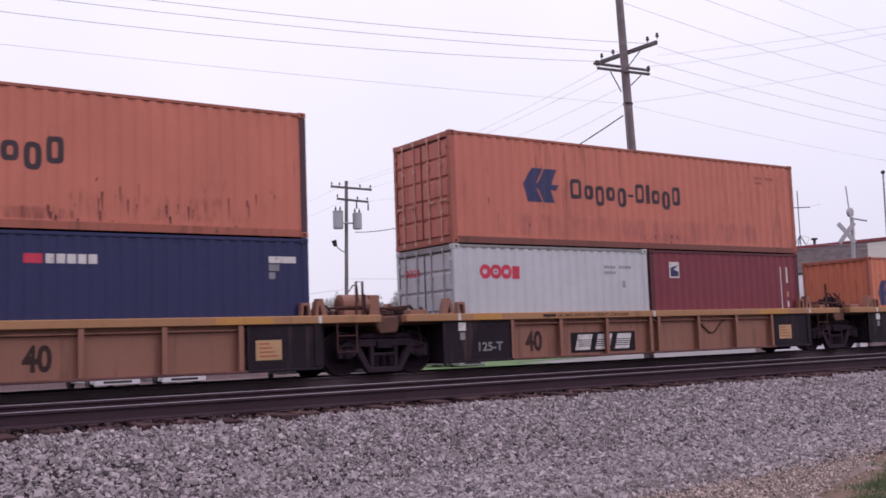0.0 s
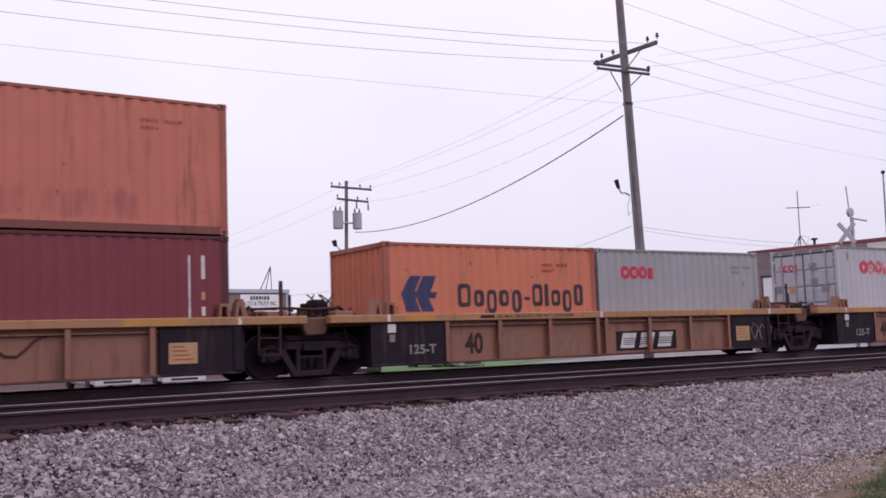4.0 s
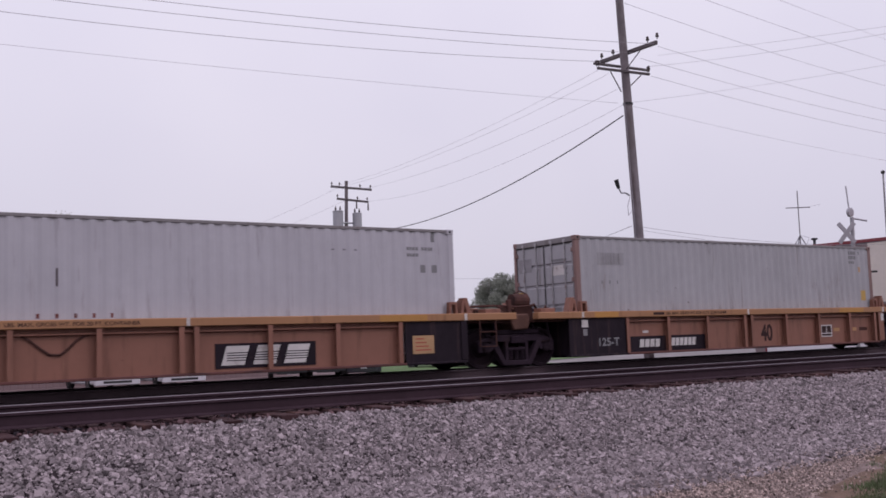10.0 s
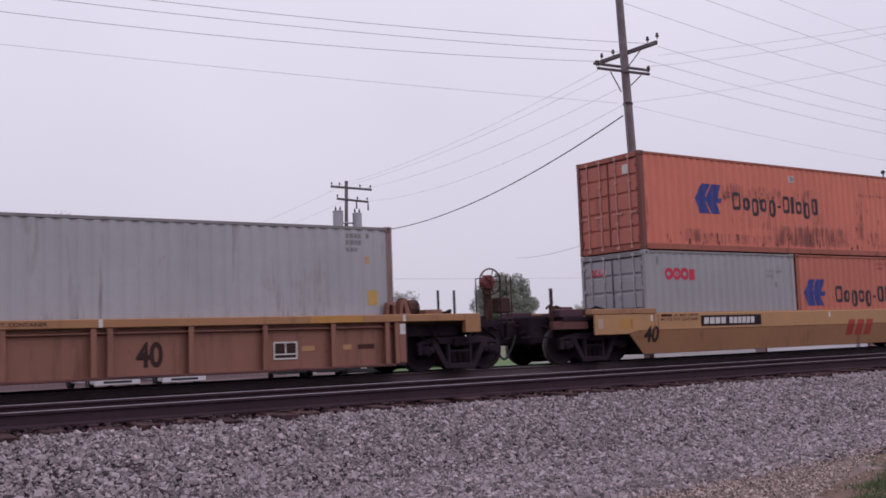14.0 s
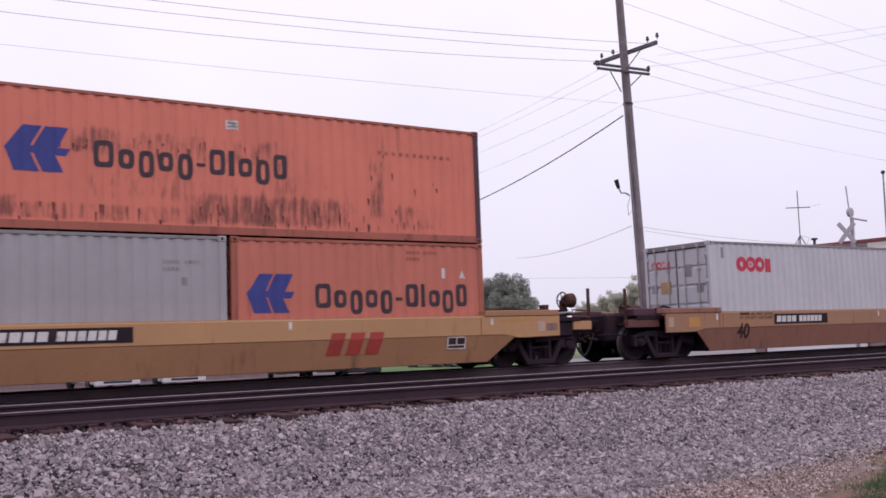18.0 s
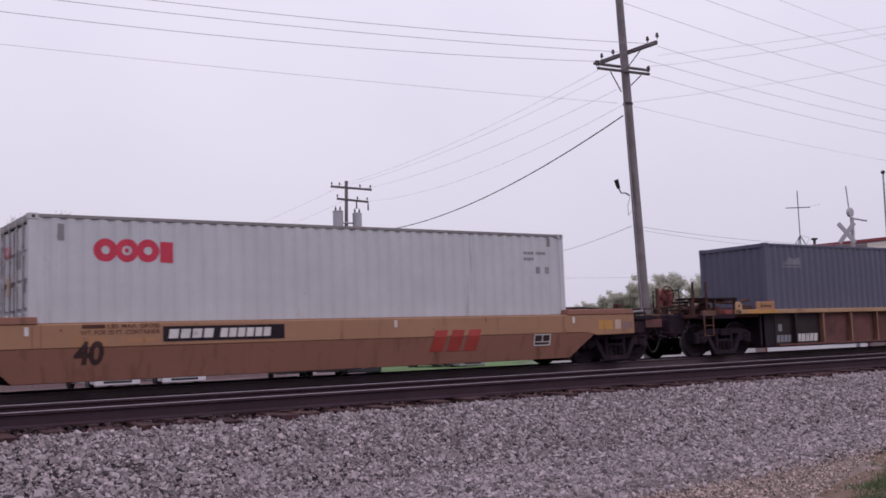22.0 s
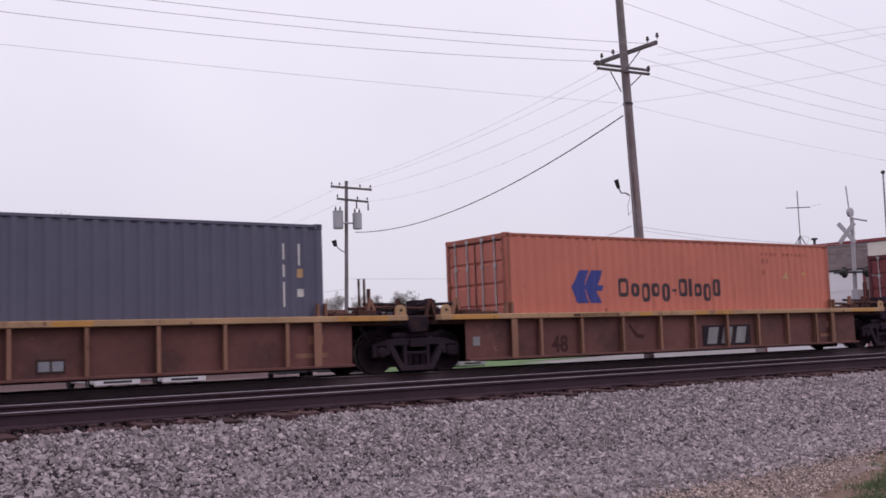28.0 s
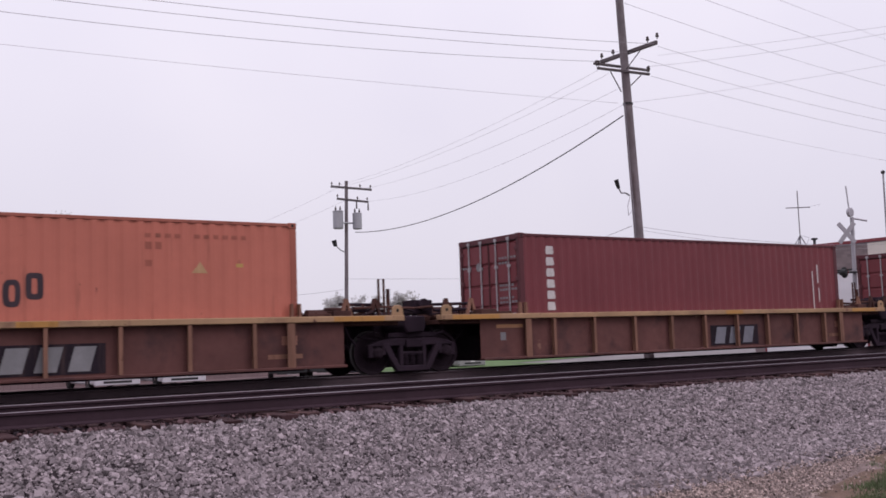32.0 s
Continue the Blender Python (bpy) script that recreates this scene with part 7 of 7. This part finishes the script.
for z, h in ((3.62, .34), (2.95, .30), (2.35, .24)):
    u = 7.5
    while u < GL - 1.5:
        w = rng.uniform(.16, .30)
        part("writing_bar", box(B(), u, u + w, -.026, -.0205, z, z + h), "sign_black", panel)
        u += w + (.10 if rng.random() < .8 else .42)
def overhead_door(u0, u1, z1):
    d = part("overhead_door", box(B(), u0, u1, -.01, .06, -.7, z1), "door_white", gar, "white sectional overhead door")
    for i in range(1, 8):
        z = -.7 + (z1 + .7) * i / 8
        part("door_panel", box(B(), u0 + .03, u1 - .03, -.03, -.01, z - .48, z - .03), "door_white", d)
    part("door_frame", box(B(), u0 - .12, u1 + .12, -.045, .03, z1, z1 + .09), "signal_black", gar)
    for u in (u0 - .10, u1 + .02):
        part("door_frame", box(B(), u, u + .08, -.045, .03, -.7, z1), "trim_red", gar)
overhead_door(.72, 6.2, 3.40)
overhead_door(7.2, 12.5, 1.55)
mesh_full = mesh_of("brick", box(B(), 0, .293, .012, .03, 0, .135), "brick")
course = 0
z = 3.50
while z < 4.66:
    u = 0.0 if course % 2 == 0 else -.15
    while u < 6.5:
        part("brick", mesh_full, parent=gar, at=(max(u, 0), 0, z))
        u += .305
    z += .145
    course += 1
rest = B()
z = -.6
while z < 3.45:
    for u in (.0, .31):
        box(rest, u, u + .29, .012, .03, z, z + .135)
    z += .145
tagged(part("brick_pier", rest, "brick", gar), kind="stuff")
for u, h in ((3.45, .42),):
    part("roof_pipe", turned(B(), (u, .6, 4.72), [(0, .07), (h, .07), (h + .01, .16), (h + .1, .16)], "z", 10), "grille", gar, "capped roof pipe")
ant = thing("roof_aerial", "thin metal television aerial on a tripod on the garage roof", "aerial")
ant.location = (44.85, 32.6, 4.72)
part("mast", tube(B(), [(0, 0, 0.2), (-.14, -.1, 2.75), (-.15, -.11, 3.05)], .026), "pole_arm", ant)
part("crossbar", tube(B(), [(-.65, .28, 2.18), (.38, -.44, 2.18)], .026), "pole_arm", ant)
part("crossbar", tube(B(), [(.3, -.40, 2.2), (.85, -.72, 2.32)], .008), "galv", ant)
for dx, dy in ((-.35, .25), (.35, -.25), (.2, .35)):
    part("tripod_leg", rod(B(), (dx, dy, 0), (-.03, -.02, .75), .03), "galv", ant)
part("stay", tube(B(), [(.05, 0, .75), (.36, -.28, .62), (.25, -.2, .3)], .012), "galv", ant)

# ---- crossing signal and flagpole ----
sig = thing("crossing_signal", "silver railway crossing signal with crossbuck and flashers", "crossing signal")
sig.location = (36.08, 23.95, 0)
face = math.atan2(-24, -36)      # it faces back along the road towards the tracks
part("mast", taper(B(), (0.02, 0, -.7), (-.2, -.3, 4.95), .085, .075, 14, 3), "signal_silver", sig)
part("mast_base", turned(B(), (0.02, 0, -.7), [(0, .25), (.35, .2), (.5, .12)], "z", 12), "signal_silver", sig)
rx, ry = Vector((0.823, -0.568)).normalized()
def sgp(u, z, out=0.0):
    return Vector((-.18 + rx * u - ry * 0 - .565 * out, -.25 + ry * u - .82 * out, z))
for d in (-1, 1):
    bm = B()
    c0 = (-.26, 4.33)
    a = Vector((-.36 * 1, -.62 * d)).normalized()
    a = Vector((.62, .78 * d)).normalized()
    nrm = Vector((-a.y, a.x))
    cs = [Vector(c0) + a * p * .50 + nrm * q * .085 for p, q in ((-1, -1), (1, -1), (1, 1), (-1, 1))]
    f = [bm.verts.new(sgp(v.x, v.y, .14 + .01 * d)) for v in cs] + [bm.verts.new(sgp(v.x, v.y, .12 + .01 * d)) for v in cs]
    for q in ((0, 1, 2, 3), (7, 6, 5, 4), (0, 4, 5, 1), (1, 5, 6, 2), (2, 6, 7, 3), (3, 7, 4, 0)):
        bm.faces.new([f[i] for i in q])
    blade = part("crossbuck_blade", bm, "signal_silver", sig, "silvery crossbuck blade")
part("bell", turned(B(), sgp(-.06, 5.14, .1), [(-.06, .10), (-.05, .18), (.05, .18), (.06, .10)], "y", 18), "signal_silver", sig, "round crossing bell")
part("bell_arm", tube(B(), [sgp(0, 4.92), sgp(.62, 4.80)], .04), "signal_silver", sig)
part("whip_aerial", tube(B(), [sgp(-.05, 5.2), sgp(-.12, 6.2)], .028), "signal_silver", sig)
part("flasher_arm", tube(B(), [sgp(-.85, 2.78, .05), sgp(.85, 2.78, .05)], .045), "signal_black", sig)
for u in (-.45, .45):
    fl = part("flasher", turned(B(), sgp(u, 2.78, .06), [(-.03, .22), (.0, .22), (.01, .12), (.16, .10)], "y", 20), "signal_black", sig, "black flasher disc")
    part("lens", turned(B(), sgp(u, 2.78, .12), [(-.10, .105), (-.06, .105)], "y", 14), "signal_red", fl)
    part("hood", turned(B(), sgp(u - .12, 2.78, .20), [(-.18, .11), (.04, .12)], "y", 12), "signal_black", fl)
part("control_box", box(B(), -.30, .06, -.42, -.12, 1.3, 2.1), "signal_silver", sig, bevel=.01)
fp = thing("flagpole", "thin flagpole with a limp navy flag", "flagpole")
fp.location = (41.55, 25.75, 0)
part("shaft", taper(B(), (.1, .1, -.7), (-.15, -.15, 7.35), .06, .035, 10, 3), "galv", fp)
part("finial", turned(B(), (-.15, -.15, 7.35), [(0, .05), (.04, .09), (.12, .09), (.16, .03)], "z", 10), "grille", fp)
for i in range(3):
    bm = prism(B(), [(.02 + .1 * i, 7.0 - .1 * i), (.16 + .1 * i, 6.9 - .1 * i), (.14 + .1 * i, 5.3), (.0 + .1 * i, 5.2)], -.2 + .05 * (i % 2), -.16 + .05 * (i % 2))
    part("flag_fold", bm, "flag_navy", fp)

# ---- trees ----
def grow(seed, height, spread, levels=3, lean=0.0):
    rng = random.Random(seed)
    segs, tips = [], []
    def limb(p, d, length, r, level):
        n = 4
        for i in range(n):
            d2 = (d + Vector((rng.gauss(0, .13), rng.gauss(0, .13), rng.gauss(.04, .08)))).normalized()
            q = p + d2 * (length / n)
            segs.append((p, q, r * (1 - .55 * i / n), r * (1 - .55 * (i + 1) / n)))
            if level > 0 and i >= 1:
                for _ in range(2 if level > 1 else 3):
                    a = rng.uniform(0, 2 * math.pi)
                    out = (Vector((math.cos(a), math.sin(a), 0)) * spread + d2 * rng.uniform(.45, .95) + Vector((0, 0, .22))).normalized()
                    limb(q, out, length * rng.uniform(.48, .70), r * .48, level - 1)
            if level <= 1:
                tips.append((q, level))
            p, d = q, d2
        tips.append((p, level))
    limb(Vector((0, 0, 0)), Vector((lean, 0, 1)).normalized(), height * .62, height * .027, levels)
    return segs, tips

def tree(x, y, z0, height, seed, leaf, count, size, label, spread=.75, levels=3, dome=None):
    t = thing("tree", label, "tree", "trees behind the shop")
    t.location = (x, y, z0)
    segs, tips = grow(seed, height, spread, levels)
    top = max(q.z for _, q, _, _ in segs)
    k = height / top
    bm = B()
    far = sorted(math.hypot(p.x, p.y) for p, lv in tips)
    reach = far[int(.88 * len(far))]
    for a, b, r0, r1 in segs:
        if r0 > .008 and math.hypot(b.x, b.y) < reach:
            rod(bm, a * k, b * k, max(r0, .012), max(r1, .010), 5 if r0 < .1 else 8, caps=False)
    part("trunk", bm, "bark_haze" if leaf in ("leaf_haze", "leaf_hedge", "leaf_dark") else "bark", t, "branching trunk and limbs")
    rng = np.random.default_rng(seed)
    pts = np.array([tuple(p * k) for p, lv in tips])
    pts = pts[np.hypot(pts[:, 0], pts[:, 1]) < reach * k]
    clumps = pts[rng.integers(0, len(pts), 230)]
    pick = clumps[rng.integers(0, 230, count)] + rng.normal(0, height * .026, (count, 3)) * (1, 1, .8)
    if dome:      # a dense crown: leaves over many overlapping lumps inside a dome
        r, z0, z1 = dome
        lumps = []
        while len(lumps) < 90:
            p = rng.uniform((-1, -1, -.15), (1, 1, 1))
            if .25 < np.linalg.norm(p) < .94:
                lumps.append(p)
        lumps = np.array(lumps) * (r, r, z1 - z0) + (0, 0, z0)
        spoke = rng.normal(size=(count, 3))
        spoke /= np.linalg.norm(spoke, axis=1)[:, None]
        pick = lumps[rng.integers(0, 90, count)] + spoke * (r * .21 * rng.uniform(.55, 1.12, (count, 1)))
    n = rng.normal(size=(count, 3))
    n /= np.linalg.norm(n, axis=1)[:, None]
    u = np.cross(n, rng.normal(size=(count, 3)))
    u /= np.linalg.norm(u, axis=1)[:, None]
    v = np.cross(n, u)
    s = size * rng.uniform(.5, 1.4, (count, 1))
    quad = np.stack([pick - u * s, pick - v * s * .5, pick + u * s, pick + v * s * .5], 1).reshape(-1, 3)
    me = bpy.data.meshes.new("crown")
    me.from_pydata([tuple(p) for p in quad], [], [tuple(range(4 * i, 4 * i + 4)) for i in range(count)])
    me.materials.append(M[leaf])
    part("crown", me, parent=t, label="crown of small sparse leaves")
    return t

for x, y, h, seed, leaf, n, sz, spread in ((14.9, 67.0, 10.2, 11, "leaf_grey", 14000, .062, .60), (16.9, 68.5, 10.6, 12, "leaf_spring", 22000, .066, .58), (19.0, 69.5, 9.9, 13, "leaf_grey", 19000, .066, .55), (20.4, 69.0, 10.0, 14, "leaf_spring", 23000, .066, .50), (12.6, 70.5, 9.8, 15, "leaf_grey", 6000, .09, .6), (8.6, 70.5, 9.4, 16, "leaf_spring", 4000, .10, .6)):
    tree(x, y, -.8, h, seed, leaf, n, sz, "budding spring tree with pale green leaves behind the shop", spread)
# far trees: distance haze is painted in as pale leaf and bark colours
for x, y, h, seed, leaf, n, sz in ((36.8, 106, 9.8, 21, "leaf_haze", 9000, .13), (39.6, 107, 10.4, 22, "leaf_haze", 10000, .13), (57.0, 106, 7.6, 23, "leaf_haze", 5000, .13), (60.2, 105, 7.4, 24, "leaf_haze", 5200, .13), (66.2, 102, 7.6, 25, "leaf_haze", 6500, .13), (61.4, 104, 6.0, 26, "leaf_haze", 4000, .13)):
    tree(x, y, -.9, h, seed, leaf, n, sz, "far-off tree with thin leaves, haze painted into its colours", .8)
tree(46.35, 59.5, -.8, 6.0, 31, "leaf_dark", 60000, .062, "dense round green tree", .95, dome=(2.45, 3.1, 6.3))
for i, (x, y, h) in enumerate(((76.0, 81, 5.4), (75.5, 78, 6.3), (75.2, 75.5, 7.1), (74.9, 72.5, 7.4), (74.6, 70, 7.6), (74.2, 67.5, 7.3), (73.7, 65, 6.9), (73.4, 62.5, 6.7), (73.0, 60, 6.5))):
    tree(x, y, -.9, h, 40 + i, "leaf_hedge", 16000, .085, "spring tree in a far row, paled by painted haze", .9)

def conifer(x, y, z0, height, radius, seed):
    """Whorls of drooping boughs, each with sprays of needles along it and gaps between."""
    t = thing("conifer_tree", "dark green conifer beside the leafing trees", "tree", "trees behind the shop")
    t.location = (x, y, z0)
    rng = random.Random(seed)
    trunk = taper(B(), (0, 0, 0), (0, 0, height), .2, .02, 8, 4)
    q, f = [], []
    levels = 17
    for i in range(levels):
        h = .10 + .88 * i / (levels - 1)
        for k in range(6):
            a = 2 * math.pi * (k + rng.random() * .7) / 6 + i
            length = radius * (1.06 - h) ** .8 * rng.uniform(.55, 1.2) + .15
            z = h * height + rng.uniform(-.2, .2)
            d = Vector((math.cos(a), math.sin(a), 0))
            pts = [d * length * s + Vector((0, 0, z + .10 * length * s - .42 * length * s * s)) for s in (0, .35, .7, 1)]
            loft(trunk, pts, [.035, .028, .018, .008], 4)
            for _ in range(int(46 * length) + 14):
                s = rng.uniform(.12, 1.02)
                c = d * length * s + Vector((0, 0, z + .10 * length * s - .42 * length * s * s))
                v = (d * rng.uniform(.2, 1) + Vector((rng.gauss(0, .7), rng.gauss(0, .7), rng.gauss(-.15, .35)))).normalized() * rng.uniform(.16, .34)
                w = v.cross(Vector((rng.gauss(0, 1), rng.gauss(0, 1), rng.gauss(0, 1)))).normalized() * .035
                j = len(q)
                q += [tuple(c), tuple(c + v * .5 - w), tuple(c + v), tuple(c + v * .5 + w)]
                f.append((j, j + 1, j + 2, j + 3))
    part("trunk", trunk, "bark", t)
    me = bpy.data.meshes.new("crown")
    me.from_pydata(q, [], f)
    me.materials.append(M["needles"])
    part("crown", me, parent=t, label="dark layered needles")
conifer(12.65, 62.6, -.8, 8.75, 2.7, 3)
conifer(9.6, 64.5, -.8, 8.6, 2.6, 4)

# ---- parked vehicles, seen under and between the railcars ----
def vehicle(label, x, y, turn, paint_mat, kind="van", narrow=1.0):
    Wd = .90
    v = thing("parked_car", label, "car", "parked vehicles")
    v.matrix_world = Matrix.Translation((x, y, -.753)) @ Matrix.Rotation(radians(turn), 4, 'Z') @ Matrix.Diagonal((1, narrow, 1, 1))
    # local: the nose points to +x
    if kind == "van":
        prof = [(-4.6, .24), (-.1, .20), (0, .34), (-.02, .72), (-.12, .86), (-.98, 1.02), (-1.55, 1.62), (-1.9, 1.72), (-4.4, 1.72), (-4.6, 1.5)]
    else:
        prof = [(-5.2, .45), (-.1, .40), (0, .55), (-.03, .95), (-.15, 1.05), (-1.35, 1.14), (-1.95, 1.72), (-3.0, 1.74), (-3.25, 1.16), (-5.2, 1.12)]
    part("body", prism(B(), prof, -Wd, Wd), paint_mat, v, bevel=.05)
    if kind == "van":
        ws = [(-1.02, 1.05), (-1.54, 1.58)]
        side = [(-1.35, 1.08), (-1.75, 1.55), (-3.9, 1.55), (-3.9, 1.08)]
    else:
        ws = [(-1.40, 1.17), (-1.94, 1.69)]
        side = [(-1.75, 1.2), (-2.1, 1.64), (-2.95, 1.64), (-3.1, 1.2)]
    (a, za), (b, zb) = ws
    bm = B()
    vs = [bm.verts.new(p) for p in ((a + .02, -.76, za), (a + .02, .76, za), (b + .02, .68, zb), (b + .02, -.68, zb))]
    bm.faces.new(vs)
    ex = bmesh.ops.extrude_face_region(bm, geom=bm.faces[:])
    for q in [g for g in ex["geom"] if isinstance(g, bmesh.types.BMVert)]:
        q.co.x -= .05
    part("windscreen", bm, "glass", v, "dark windscreen")
    for s in (-1, 1):
        part("side_window", prism(B(), side, *ordered(s * (Wd + .004), s * (Wd - .02))), "glass", v)
        part("headlamp", box(B(), -.10, .012, *ordered(s * .50, s * .84), .60, .75), "lamp_glass", v, bevel=.015)
        part("mirror", box(B(), -1.35, -1.2, *ordered(s * .92, s * 1.08), 1.02, 1.18), "grille", v, bevel=.02)
    part("grille", box(B(), -.06, .016, -.44, .44, .56, .72), "grille", v)
    part("bumper", box(B(), -.12, .07, -.88, .88, .16, .50) if kind == "van" else box(B(), -.12, .09, -.90, .90, .28, .56), paint_mat if kind == "van" else "grille", v, bevel=.03)
    part("air_intake", box(B(), .06, .075, -.55, .55, .24, .33), "grille", v)
    part("plate", box(B(), .07, .08, -.15, .15, .34, .46), "sign_white", v)
    for wx in (-.85, -3.75):
        for s in (-1, 1):
            w = part("wheel", turned(B(), (wx, 0, .33), [(s * .70, .20), (s * .70, .31), (s * .74, .335), (s * .88, .335), (s * .915, .31), (s * .915, .22)], "y", 24), "tyre", v)
            part("rim", turned(B(), (wx, 0, .33), [(s * .86, .215), (s * .918, .215), (s * .90, .16), (s * .925, .05)], "y", 16), "chrome", w)
    return v
vehicle("white car parked nose-out behind the tracks", 11.97, 40.0, -90, "car_white")
vehicle("white car parked nose-out beside another white car", 14.50, 39.6, -91, "car_white")
vehicle("white pickup truck with dark bumper parked at an angle", 19.45, 40.4, -114, "car_white", "pickup", .90)
vehicle("red car parked between a white pickup and a dark car", 21.10, 39.9, -114, "car_crimson", "pickup", .88)
vehicle("dark grey car parked beside the red car", 22.92, 39.9, -114, "car_dark", "van", .90)
vehicle("silver grey car parked beyond the grass strip", 30.3, 41.8, -84, "car_silver")

# ---- grass at the edge of the path ----
def tufts(name, label, count, seed, spot, h):
    rng = np.random.default_rng(seed)
    q, f = [], []
    for x, y in spot(rng, count):
        a = rng.uniform(0, 2 * math.pi)
        l = h * rng.uniform(.4, 1.2)
        d = np.array([math.cos(a), math.sin(a), 0])
        b = np.array([x, y, -.845])
        tip = b + d * l * rng.uniform(.1, .6) + np.array([0, 0, l])
        s = np.array([-d[1], d[0], 0]) * .004
        k = len(q)
        q += [tuple(b - s), tuple(b + s), tuple(tip)]
        f.append((k, k + 1, k + 2))
    me = bpy.data.meshes.new(name)
    me.from_pydata(q, [], f)
    me.materials.append(M["grass"])
    return tagged(new(name, me), label, "grass", kind="stuff")
def verge(rng, n):
    out = []
    while len(out) < n:
        x, y = rng.uniform(6.6, 12), rng.uniform(4.2, 7.2)
        edge = 5.33 + (x - 7.74) * .45 - y + .45 * noise.noise(Vector((x * 1.7, y * 1.7, 0)))
        if edge > rng.uniform(0, .35):
            out.append((x, y))
    return out
tufts("grass_verge", "green grass tufts at the path's edge", 42000, 8, verge, .055)
def dirt_height(x, y):
    f = 5.58 + (x - 7.74) * .45 - y + .4 * noise.noise(Vector((x * 1.1, y * 1.1, 7.0)))
    return -.852 + max(-.03, min(.009, f * .04))
sheet("dirt_patch", "bare trodden brown dirt beside the grass", "dirt", steps(7.0, 15, 60), steps(3.5, 8.0, 36), dirt_height, bumpy=.02)

# ---- everything that moves ----
def motions():
    times = [2.0 * i for i in range(17)]
    for ob, x, y, z in RIDERS:
        walk(ob, [(t, pose(x + train_shift(t), y, z)) for t in times])
    turn = [0.125 * i for i in range(257)]
    for w, d, k in WHEELSETS:
        walk(w, [(t, pose(d, 0, WHEEL_R, 0, math.degrees(train_shift(t) / WHEEL_R) + 37 * k, 0)) for t in turn])

motions()
